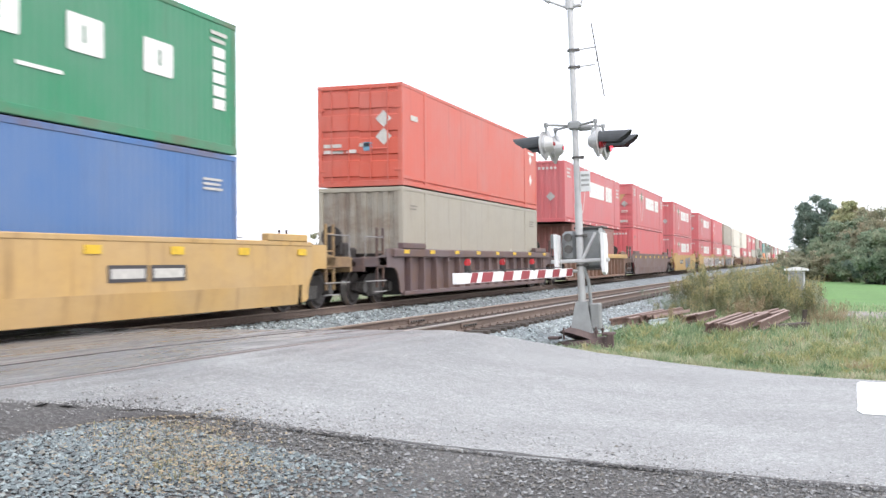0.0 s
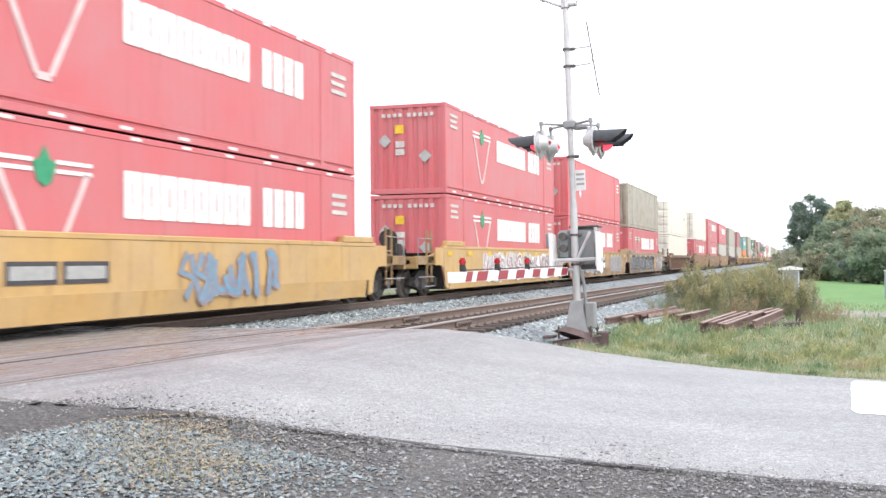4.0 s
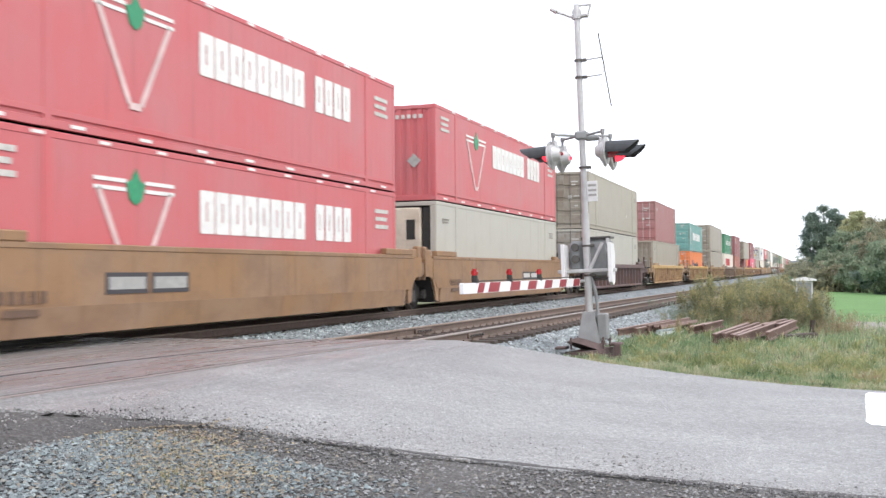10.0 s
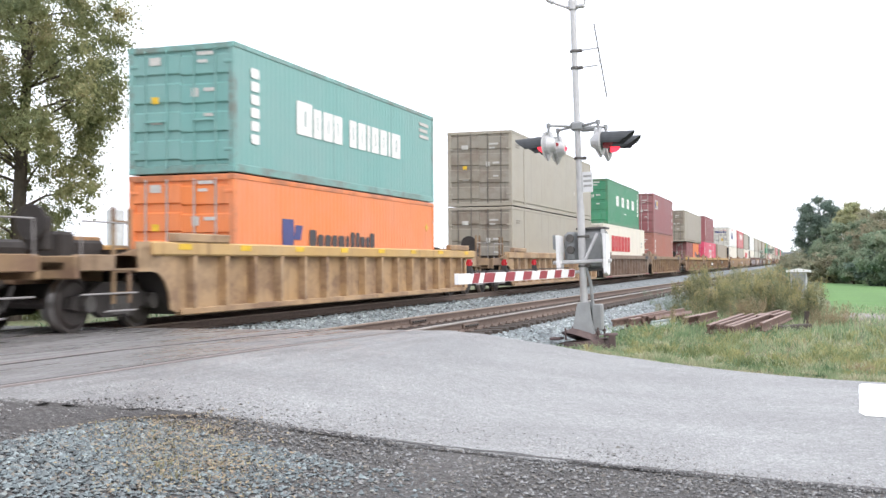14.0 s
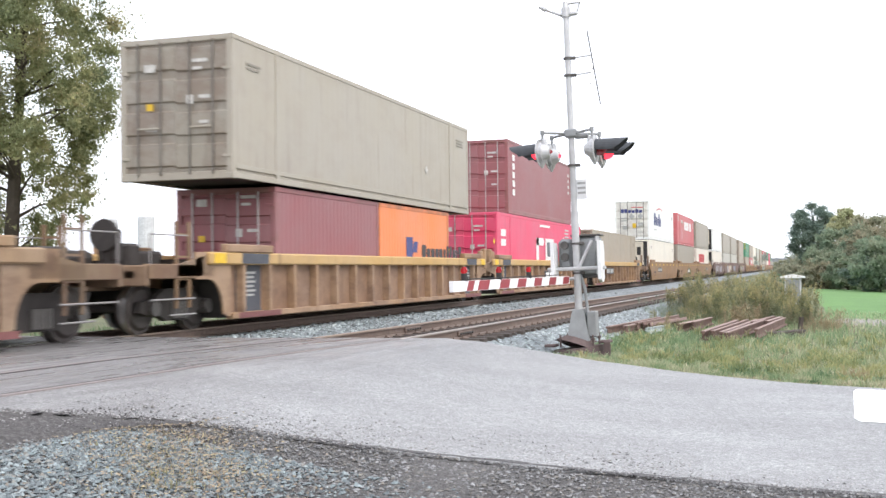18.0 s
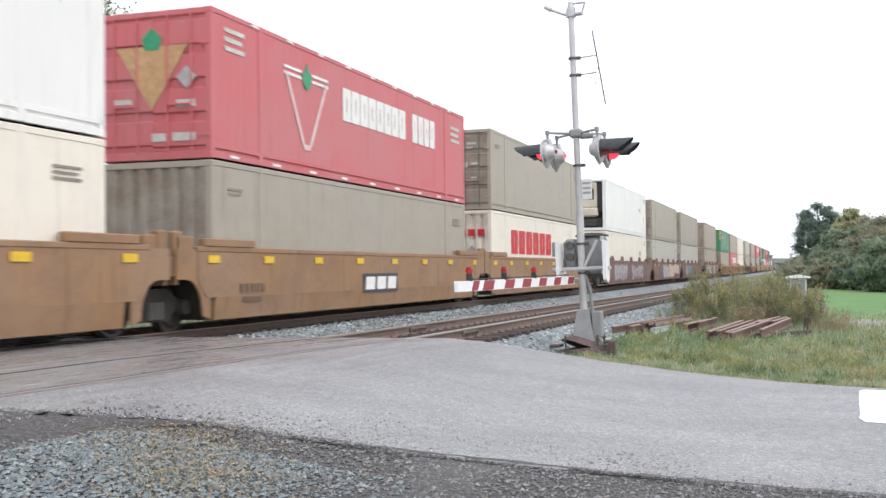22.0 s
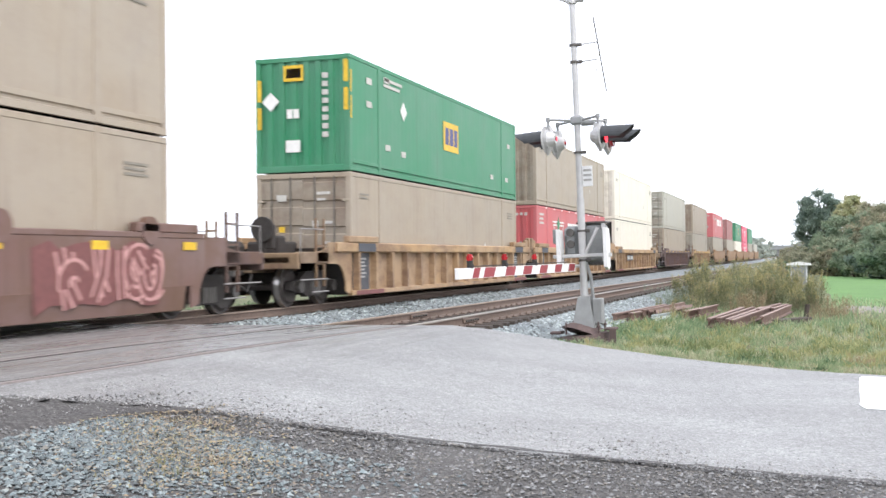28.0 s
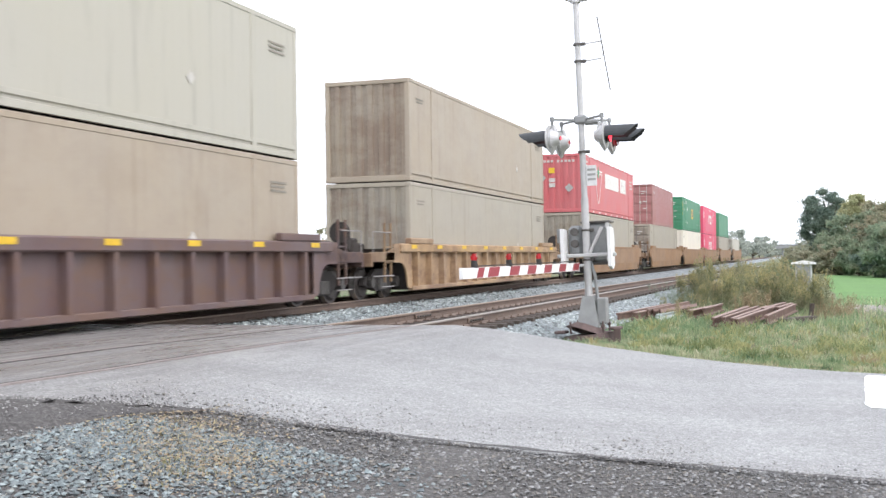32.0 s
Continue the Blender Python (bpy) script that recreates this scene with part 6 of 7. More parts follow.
def herb_spot(rng):
    while True:
        y = rng.uniform(-7.0, 3.6)
        x = FAR_EDGE(y) + 1.2 + abs(rng.randn()) * 4.5
        if patchy(x * 1.3 + 9, y * 1.3) > 0.12 and x < 36:
            return x, y


def long_spot(rng):
    c = [(25.2, 4.2), (26.5, 3.5), (27.5, 3.2), (23.4, 1.3), (24.6, 0.9), (26.0, 0.5), (27.6, 0.2), (25.6, 2.2), (27.0, 2.7), (22.4, 3.6), (23.4, 3.2), (28.5, -0.6), (24.4, 2.6), (20.6, 3.6), (21.5, 3.6), (19.4, 4.1)][rng.randint(16)]
    return c[0] + rng.randn() * 0.5, c[1] + rng.randn() * 0.30


stuff("verge_grass", tufts(5200, 9, verge_spot, verge_height, 0.10, 0.006, 11, low_at_edge), M_GRASS, "patchy green and yellowed grass tufts on the verge beside the road")
stuff("verge_herbs", tufts(900, 13, herb_spot, lambda x, y: 0.15 + 0.012 * (x - FAR_EDGE(y)), 0.07, 0.012, 16, low_at_edge), foliage("verge_herbs", [(0.12, 0.17, 0.085), (0.27, 0.31, 0.15), (0.44, 0.43, 0.22), (0.40, 0.33, 0.22)], 1.1), "broad-leaved herbs and yellowed weeds on the verge")
stuff("straw_grass", blades(9000, straw_spot, (0.015, 0.075), 0.006, 14, low_at_edge, 1.3), M_DRY, "dry straw-coloured grass among the green of the verge")
stuff("far_side_grass", tufts(900, 9, lambda rng: (rng.uniform(6, 42), rng.uniform(13.9, 16.2)), lambda x, y: 0.30, 0.16, 0.012, 17, lambda x, y: -0.42), M_LUSH, "rough green grass along the far side of the tracks")
stuff("field_grass", blades(9000, field_spot, (0.06, 0.24), 0.014, 12, ground_z, 0.9), M_GRASS, "taller green grass beyond the verge")
stuff("long_grass", tufts(480, 12, long_spot, lambda x, y: 0.17, 0.12, 0.007, 15, ground_z), M_LUSH, "long fresh grass round the signal and the stacked rails")

# bare soil along the edge of the road and a gravelled track across the verge
M_SOIL = ground_mat("bare_soil", [(0.25, (0.09, 0.075, 0.055)), (0.5, (0.19, 0.16, 0.125)), (0.75, (0.33, 0.29, 0.24))], [(0.3, (0.8, 0.8, 0.78)), (0.7, (1.1, 1.08, 1.05))], 24.0)
soil = Geo()
for i in range(90):
    y = -9 + 12.6 * i / 89
    a, wd = FAR_EDGE(y) - 0.06, 0.10 + 0.16 * abs(noise.noise((y * 1.7, 5, 0))) + (0.16 if y < 0.4 else 0.0)
    for x in (a, a + wd):
        soil.v.append((x + 0.05 * noise.noise((y * 5, x, 3)), y, ground_z(x, y) + 0.012))
soil.f = [(2 * i, 2 * i + 1, 2 * i + 3, 2 * i + 2) for i in range(89)]
solid("soil_edge", soil, M_SOIL, "narrow strip of bare brown soil beside the asphalt", kind="structure")
lane = Geo()
for i in range(30):
    y = -1.0 - 9.0 * i / 29
    for q in range(5):
        x = 35.5 + 0.12 * y + 1.25 * q + 0.35 * noise.noise((y * 0.9, q, 1))
        lane.v.append((x, y, ground_z(x, y) + (0.05 if 0 < q < 4 and i else -0.04)))
lane.f = [(5 * i + q, 5 * i + q + 1, 5 * i + q + 6, 5 * i + q + 5) for i in range(29) for q in range(4)]
solid("gravel_track", lane, ground_mat("track_gravel", [(0.25, (0.13, 0.115, 0.10)), (0.5, (0.24, 0.22, 0.20)), (0.75, (0.42, 0.41, 0.40))], [(0.35, (0.7, 0.66, 0.6)), (0.6, (1.1, 1.1, 1.12))], 9.0), "grey-brown gravel track across the grass", kind="structure")

def dry_spot(rng):
    c = [(6.95, 4.55), (6.6, 4.2), (6.35, 3.9), (6.05, 3.8), (18.6, 4.3), (19.0, 4.5), (18.3, 4.0), (16.2, 1.0), (17.5, 2.8), (21.5, 1.0), (23.0, -1.0), (20.0, 0.2)][rng.randint(12)]
    return c[0] + rng.randn() * 0.28, c[1] + rng.randn() * 0.28


stuff("dry_grass_tufts", blades(2600, dry_spot, (0.015, 0.06), 0.007, 13, lambda x, y: (ROAD_Z(y) + 0.0) if x < 9 else ground_z(x, y)), M_DRY, "dry yellow grass tufts in the gravel")


def litter(n, seed):
    rng = np.random.RandomState(seed)
    vs = []
    for i in range(n):
        c = [(7.1, 4.55), (6.8, 4.45), (6.7, 4.2), (6.55, 4.0), (6.4, 3.75), (6.3, 3.55), (7.3, 4.3), (6.2, 4.0), (5.9, 3.7)][rng.randint(9)]
        x, y = c[0] + rng.randn() * 0.34, c[1] + rng.randn() * 0.30
        y = min(y, SLOPE_FOOT(x) - 0.05)
        a, s, z = rng.rand() * 6.283, 0.005 + 0.009 * rng.rand(), ROAD_Z(min(y, 4.9)) + 0.016 + 0.014 * rng.rand()
        for k in range(4):
            b = a + k * math.pi / 2
            vs.append((x + s * math.cos(b) * (1.5 if k % 2 else 0.8), y + s * math.sin(b) * (1.5 if k % 2 else 0.8), z + 0.012 * rng.rand()))
    me = bpy.data.meshes.new("litter")
    me.from_pydata(vs, [], [(4 * i, 4 * i + 1, 4 * i + 2, 4 * i + 3) for i in range(n)])
    me.update()
    return me


stuff("fallen_leaves", litter(2300, 21), speckled("brown_litter", [(0.33, 0.25, 0.165), (0.25, 0.19, 0.13), (0.40, 0.32, 0.21), (0.30, 0.28, 0.16)]), "tan fallen leaves and dry bits on the gravel")


def leaf_cloud(centres, n, size, seed, flat=0.7):
    """Small leaves round the given balls (x, y, z, r), denser towards their skins."""
    rng = np.random.RandomState(seed)
    c = np.array(centres, float)
    w = c[:, 3] ** 2
    pick = rng.choice(len(c), n, p=w / w.sum())
    d = rng.randn(n, 3)
    d /= np.linalg.norm(d, axis=1)[:, None]
    r = np.clip(np.abs(rng.randn(n)) * 0.48, 0, 1.05)
    p = c[pick, :3] + d * (c[pick, 3] * r)[:, None] * (1, 1, flat)
    u = rng.randn(n, 3)
    u /= np.linalg.norm(u, axis=1)[:, None]
    v = np.cross(u, rng.randn(n, 3))
    v /= np.linalg.norm(v, axis=1)[:, None]
    s = (size * (0.5 + rng.rand(n)))[:, None]
    q = np.stack([p - u * s, p + v * s * 0.55, p + u * s, p - v * s * 0.55], 1).reshape(-1, 3)
    me = bpy.data.meshes.new("leaves")
    me.from_pydata(q.tolist(), [], (np.arange(n)[:, None] * 4 + np.arange(4)).tolist())
    me.update()
    return me


M_BARK = plain("bark", (0.085, 0.07, 0.055), 0.95, scale=6, bump=0.6)
# distant haze is painted into the leaf tones, most in haze and scrub
LEAF = {"willow": foliage("willow_leaves", [(0.17, 0.21, 0.125), (0.26, 0.29, 0.155), (0.35, 0.355, 0.185), (0.46, 0.41, 0.23)], 0.6),
        "dark": foliage("dark_leaves", [(0.17, 0.235, 0.205), (0.205, 0.27, 0.225), (0.24, 0.30, 0.24)], 0.5),
        "mid": foliage("mixed_leaves", [(0.20, 0.285, 0.205), (0.25, 0.325, 0.225), (0.295, 0.345, 0.24), (0.36, 0.355, 0.255)], 0.45),
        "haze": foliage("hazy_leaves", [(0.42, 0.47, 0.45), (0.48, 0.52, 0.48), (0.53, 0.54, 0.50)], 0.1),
        "scrub": foliage("brown_scrub_leaves", [(0.33, 0.36, 0.28), (0.41, 0.41, 0.30), (0.45, 0.41, 0.31)], 0.3),
        "autumn": foliage("turning_leaves", [(0.27, 0.31, 0.215), (0.34, 0.335, 0.235), (0.40, 0.34, 0.245)], 0.45),
        "yellow": foliage("yellow_leaves", [(0.43, 0.46, 0.28), (0.52, 0.50, 0.31)], 0.5)}


def tree(name, x, y, h, crown, leaves, n, size, seed, label, stem=0.35, low=0.25, lobes=26, hang=0.0):
    """A tapered trunk, limbs that reach into the crown, and the crown's leaves. crown: its half widths along x, y, z."""
    r = random.Random(seed)
    z = ground_z(x, y)
    t = thing(name, label, "tree", Matrix.Translation((x, y, z - 0.05)))
    cz = h - crown[2]
    tr = Geo().tube((0, 0, 0), (r.uniform(-.2, .2), r.uniform(-.2, .2), h * 0.35), stem, stem * 0.7, 10)
    tr.tube((0, 0, h * 0.33), (r.uniform(-.4, .4), r.uniform(-.4, .4), h * 0.8), stem * 0.7, stem * 0.2, 8)
    part("trunk", tr, M_BARK, t)
    balls, limbs = [], Geo()
    for i in range(lobes):
        a, e = r.uniform(0, 6.283), r.uniform(-1.0, 1.0)
        k = math.sqrt(1 - e * e) * r.uniform(0.45, 0.95)
        px, py, pz = crown[0] * k * math.cos(a), crown[1] * k * math.sin(a), cz + crown[2] * e * 0.85
        rad = min(crown) * r.uniform(0.18, 0.38)
        balls.append((px, py, pz, rad))
        if hang:
            for j in range(1, 5):
                balls.append((px, py, max(pz - j * rad * hang, h * low * 0.6), rad * (1 - 0.12 * j)))
        if i % 2 == 0:
            limbs.tube((0, 0, h * r.uniform(low, 0.5)), (px * 0.9, py * 0.9, pz), stem * 0.28, stem * 0.06, 6)
    part("limbs", limbs, M_BARK, t)
    balls.append((0, 0, cz, min(crown) * 0.72))
    me = leaf_cloud(balls, n, size, seed)
    me.materials.append(LEAF[leaves])
    c = new("crown", me)
    c.parent = t
    return t


def willow(x, y, h, seed, n, size, label, stem=0.24):
    """A leaning trunk with long level limbs, a dense top and looser hanging sprays below. Each spray: reach along the limb, height, size."""
    r = random.Random(seed)
    d = Vector((0.77, 0.64, 0))
    side = Vector((0.64, -0.77, 0))
    z = ground_z(x, y)
    t = thing("willow_tree", label, "tree", Matrix.Translation((x, y, z - 0.05)))
    top = side * 0.75 + Vector((0, 0, h * 0.92))
    mid = side * 0.30 + Vector((0, 0, h * 0.45))
    part("trunk", Geo().tube((0, 0, 0), mid, stem * 1.2, stem * 0.85, 10).tube(mid, top, stem * 0.85, stem * 0.2, 8), M_BARK, t)
    balls = []
    for lo, hi, reach, rad, count in ((0.62, 0.95, 3.4, 1.05, 60), (0.50, 0.62, 3.5, 0.9, 36), (0.32, 0.52, 2.9, 0.85, 34), (0.06, 0.32, 1.9, 0.85, 26)):
        for i in range(count):
            f = r.uniform(lo, hi)
            a = r.uniform(0, 6.283)
            k = reach * math.sqrt(r.uniform(0.02, 1.0)) * (1.0 if f < 0.8 else 1.0 - 1.6 * (f - 0.8))
            p = side * (k * math.cos(a) + 0.3) + d * (k * math.sin(a)) + Vector((0, 0, h * f))
            s = rad * r.uniform(0.7, 1.2)
            balls.append((p.x, p.y, p.z, s))
            balls.append((p.x, p.y, p.z - s * 0.8, s * 0.7))
            if i % 3 == 0:
                st = side * 0.35 + Vector((0, 0, h * max(0.2, f - r.uniform(0.03, 0.10))))
                part("limb", Geo().tube(st, st.lerp(p, 0.5) + Vector((0, 0, 0.12)), stem * 0.30, stem * 0.16, 6).tube(st.lerp(p, 0.5) + Vector((0, 0, 0.12)), p, stem * 0.16, stem * 0.05, 5), M_BARK, t)
    me = leaf_cloud(balls, n, size, seed, 0.8)
    me.materials.append(LEAF["willow"])
    c = new("crown", me)
    c.parent = t
    return t


willow(30.75, 25.7, 13.5, 41, 205000, 0.050, "tall yellow-green willow behind the railway")
tree("willow_tree", 36.0, 36.0, 12.0, (4.5, 4.5, 5.0), "willow", 26000, 0.10, 42, "tall yellow-green willow behind the railway", 0.35, 0.25, 26, 0.55)
tree("dark_tree", 150.0, -1.75, 10.7, (3.5, 3.6, 4.1), "dark", 62000, 0.11, 43, "dark round tree at the edge of the wood", 0.3, 0.2, 70)
for i, (x, y, h, cr, lv) in enumerate([(128, -6.4, 7.9, 3.2, "autumn"), (118, -8.0, 7.5, 3.4, "autumn"), (112, -10.0, 7.6, 3.4, "autumn"), (104, -14.5, 8.0, 3.4, "autumn"), (132, -3.6, 6.4, 2.6, "mid"), (142, -5.3, 9.3, 2.0, "yellow"), (108, -6.9, 5.0, 3.0, "mid"), (100, -9.6, 4.6, 2.8, "autumn"), (98, -12.6, 5.0, 3.2, "dark"), (95, -16.5, 5.6, 3.4, "mid"), (122, -14.0, 9.2, 3.6, "autumn"), (92, -20, 7, 3.6, "mid"), (90, -25, 8, 4.0, "autumn"), (125, -2.0, 4.6, 2.4, "mid"), (118, -4.4, 4.0, 2.4, "mid"), (116, -7.0, 6.4, 2.6, "autumn"), (122, -6.2, 6.8, 2.6, "mid"), (110, -8.4, 6.2, 2.6, "autumn")]):
    tree("wood_tree", x, y, h, (cr, cr, min(cr, h * 0.46)), lv, 22000, 0.12, 60 + i, {"mid": "green leafy tree at the field's edge", "scrub": "brown scrub tree", "autumn": "brownish tree with turning autumn leaves", "yellow": "yellow autumn tree in the wood", "dark": "dark green shrub at the field's edge"}[lv], 0.18, 0.15, 46)
for i, (x, y, h, cr, lv) in enumerate([(104, -4.0, 3.4, 2.2, "mid"), (99, -5.4, 3.0, 2.2, "dark"), (97, -7.3, 3.6, 2.4, "mid"), (95, -9.0, 3.2, 2.3, "mid"), (94, -11.0, 3.8, 2.6, "mid"), (93, -13.2, 3.4, 2.4, "autumn"), (92, -15.4, 4.0, 2.6, "mid"), (91, -18, 4.2, 2.8, "mid"), (112, -3.0, 3.6, 2.4, "mid"), (96, -6.2, 5.0, 2.2, "mid"), (93, -10.0, 5.6, 2.4, "autumn"), (118, -0.8, 3.0, 1.6, "scrub"), (128, 0.6, 2.3, 1.4, "scrub"), (106, -2.0, 2.6, 1.6, "autumn"), (140, 1.8, 2.1, 1.6, "scrub"), (200, 0.6, 4.6, 2.6, "scrub"), (190, -1.6, 4.9, 2.6, "scrub"), (215, 3.2, 3.0, 2.4, "scrub"), (170, -0.6, 3.6, 2.2, "scrub"), (86, 1.3, 1.3, 1.0, "mid"), (76, 1.9, 1.2, 0.9, "autumn"), (95, 1.7, 1.4, 1.1, "mid"), (66, 2.2, 1.1, 0.8, "mid"), (158, 2.4, 2.0, 1.6, "scrub"), (180, 2.8, 2.0, 1.8, "scrub")]):
    tree("shrub", x, y, h, (cr, cr, h * 0.52), lv, 11000, 0.125, 160 + i, {"scrub": "hazy brown-green scrub beside the railway", "mid": "green shrub at the edge of the lawn", "autumn": "brownish shrub at the edge of the lawn", "dark": "dark green shrub at the edge of the lawn"}[lv], 0.12, 0.05, 34)
for i, (x, y, h, cr) in enumerate([(135, 62, 7.6, 3.6), (160, 66, 6.0, 3.4), (250, 15.5, 8.5, 4.0), (262, 19.5, 9.0, 4.5), (275, 13.5, 6.5, 3.5), (300, 18, 9, 5), (330, 12, 8, 4.5), (370, 16, 9, 6), (340, -14, 8, 5), (300, -9, 7, 4), (260, -10, 6, 4), (220, -8, 5, 3.2), (190, -9, 5.5, 3.2)]):
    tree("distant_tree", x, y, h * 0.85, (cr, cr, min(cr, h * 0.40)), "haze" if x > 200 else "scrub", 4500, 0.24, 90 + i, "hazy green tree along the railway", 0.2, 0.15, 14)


woods = leaf_cloud([(900 + 60 * math.sin(k * 2.1), -700 + k * 26, 1.5 + 3.0 * (1 + math.sin(k * 1.7)), 13.0) for k in range(70)], 16000, 2.0, 77, 0.55)
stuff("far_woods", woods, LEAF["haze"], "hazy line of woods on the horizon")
rise = leaf_cloud([(960 + 20 * math.sin(k * 1.7), -70 + k * 4.0, 2.0 + 4.0 * (0.5 + 0.5 * math.sin(k * 2.3)) + q * 3, 5.0) for k in range(40) for q in (-1, 0)], 26000, 1.5, 79, 0.8)
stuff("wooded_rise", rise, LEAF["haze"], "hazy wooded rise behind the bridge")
hedge = leaf_cloud([(420 + 110 * (1 + math.sin(k * 2.3)), -46 + k * 1.55, 1.2 + 0.9 * math.sin(k * 1.9), 4.2) for k in range(34)] + [(420 + 60 * math.sin(k * 1.3), 17 + k * 2.2, 2.0, 4.5) for k in range(14)], 22000, 0.42, 78, 0.6)
stuff("far_hedge", hedge, LEAF["scrub"], "hazy scrub along the line before the bridge")

# ---- weeds ----
M_WEED = foliage("goldenrod_leaves", [(0.20, 0.215, 0.115), (0.34, 0.325, 0.165), (0.48, 0.42, 0.22), (0.42, 0.35, 0.24)], 1.8)
M_REDWEED = speckled("reddish_weed", [(0.40, 0.27, 0.16), (0.27, 0.24, 0.15), (0.44, 0.34, 0.21), (0.30, 0.27, 0.15)], 0.8)


M_STALK = foliage("weed_stalks", [(0.14, 0.165, 0.10), (0.25, 0.265, 0.16), (0.36, 0.32, 0.23)], 2.2)


def weed_clump(x, y, rad, h, n, seed, material, label):
    """Upright stalks with narrow leaves below and a feathery plume on top."""
    rng = np.random.RandomState(seed)
    vs, fs, kinds = [], [], []
    def quad(p, u, v, kind):
        k = len(vs)
        vs.extend([tuple(p - u), tuple(p + v), tuple(p + u), tuple(p - v)])
        fs.append((k, k + 1, k + 2, k + 3))
        kinds.append(kind)
    bunches = [(*(rng.randn(2) * rad * 0.6), 0.55 + 0.55 * rng.rand()) for q in range(6)]
    for i in range(n):
        bx, by, tall = bunches[rng.randint(6)]
        px, py = np.array((bx, by)) + rng.randn(2) * rad * 0.15
        hh = h * tall * (0.55 + 0.45 * rng.rand() ** 0.6)
        lx, ly = rng.randn(2) * 0.09 * hh
        k = len(vs)
        w = 0.008
        vs.extend([(px - w, py, 0), (px + w, py, 0), (px + lx + w * 0.4, py + ly, hh), (px + lx - w * 0.4, py + ly, hh)])
        fs.append((k, k + 1, k + 2, k + 3))
        kinds.append(0)
        k2 = min(1.0, hh / 0.9)
        plume = rng.rand() < 0.72
        for j in range(46):
            head = j >= 22
            f = 0.10 + 0.72 * rng.rand() if not head else 0.74 + 0.27 * rng.rand()
            up = 0.7 if not head else 1.6
            d = rng.randn(3) + np.array((0, 0, up))
            d /= np.linalg.norm(d)
            spread = 0.03 + 0.05 * rng.rand() if not head else 0.16 * (1.06 - f) / 0.3 * rng.rand()
            o = rng.randn(3)
            p = np.array((px + lx * f, py + ly * f, hh * f)) + o / np.linalg.norm(o) * spread * k2
            e = np.cross(d, rng.randn(3))
            quad(p, d * (0.055 if not head else 0.034) * k2 * (0.6 + rng.rand()), e / (np.linalg.norm(e) + 1e-6) * (0.010 if not head else 0.008) * k2, 1 if (head and plume) else 0)
    me = bpy.data.meshes.new("weed")
    me.from_pydata(vs, [], fs)
    me.update()
    me.materials.append(M_STALK if material is M_WEED else material)
    me.materials.append(material)
    me.polygons.foreach_set("material_index", kinds)
    ob = new("weed_clump", me)
    ob.matrix_basis = Matrix.Translation((x, y, ground_z(x, y) - 0.03))
    return tagged(ob, label, "weeds", "weeds beside the railway")


WEEDS = [(37.5, 3.4, 0.7, 0.85), (39, 3.0, 0.8, 1.0), (38, 2.2, 0.8, 1.1), (36.5, 2.5, 0.6, 0.8), (37.5, 1.3, 0.7, 1.22), (36, 0.95, 0.55, 1.15), (38.5, 0.75, 0.7, 1.2), (35, 0.35, 0.5, 1.05), (33.5, 0.15, 0.4, 0.8), (36.5, 0.05, 0.5, 0.9), (33.2, 1.8, 0.5, 0.75), (41, 3.2, 1.0, 1.0), (45, 2.6, 1.2, 1.2), (43, 1.5, 1.0, 1.2), (40.5, 3.9, 0.7, 0.85), (35.6, 3.5, 0.5, 0.65), (34.5, 3.0, 0.5, 0.6), (33.4, 2.9, 0.5, 0.55), (34.0, 3.9, 0.5, 0.45), (48, 3.5, 1.4, 0.9), (52, 3.0, 1.5, 1.0), (57, 3.4, 1.6, 0.9), (63, 3.2, 1.8, 1.0), (71, 3.3, 2.0, 1.0), (82, 3.2, 2.4, 1.0), (49, 1.6, 0.9, 0.8), (47, 0.5, 0.7, 0.7)]
for i, (x, y, rad, h) in enumerate(WEEDS):
    weed_clump(x, y, rad * 0.82, h * (1.22 + 0.42 * math.sin(i * 2.4)), 74, 200 + i, M_WEED, "tall yellow-brown goldenrod weeds beside the railway")
M_SAGE = foliage("pale_sage_leaves", [(0.24, 0.30, 0.24), (0.33, 0.38, 0.31)], 1.2)
for i, (x, y, rad, h) in enumerate([(38.5, 4.7, 0.6, 0.5), (36.8, 4.4, 0.5, 0.45), (40.0, 4.5, 0.6, 0.55), (35.5, 4.0, 0.5, 0.5), (42.5, 4.6, 0.7, 0.6)]):
    weed_clump(x, y, rad, h, 46, 260 + i, M_SAGE, "pale grey-green weeds at the foot of the ballast")
for i, (x, y, rad, h) in enumerate([(31.4, 1.5, 0.40, 0.70), (31.8, 1.2, 0.45, 0.75), (30.8, -0.35, 0.35, 0.45), (31.4, 1.9, 0.35, 0.55), (31.5, -0.6, 0.4, 0.5), (32.5, -1.0, 0.45, 0.42), (30.4, -0.9, 0.35, 0.3), (33.5, -0.5, 0.4, 0.6), (29.5, -0.2, 0.3, 0.3), (31.6, -0.7, 0.35, 0.35), (28.2, 3.1, 0.25, 0.45)]):
    weed_clump(x, y, rad, h, 40, 240 + i, M_REDWEED, "reddish dried weeds behind the stacked rails")
for i, (x, y, rad, h) in enumerate([(5.98, 3.80, 0.15, 0.15), (6.75, 4.35, 0.22, 0.08), (6.5, 2.3, 0.12, 0.05), (7.3, 4.40, 0.22, 0.08), (6.6, 4.1, 0.2, 0.08), (6.9, 4.6, 0.2, 0.07), (6.2, 4.0, 0.2, 0.08), (7.35, 4.2, 0.12, 0.06)]):
    weed_clump(x, y, rad, h, 26, 250 + i, M_DRY if i != 0 else M_WEED, "small yellowed weed growing in the gravel")

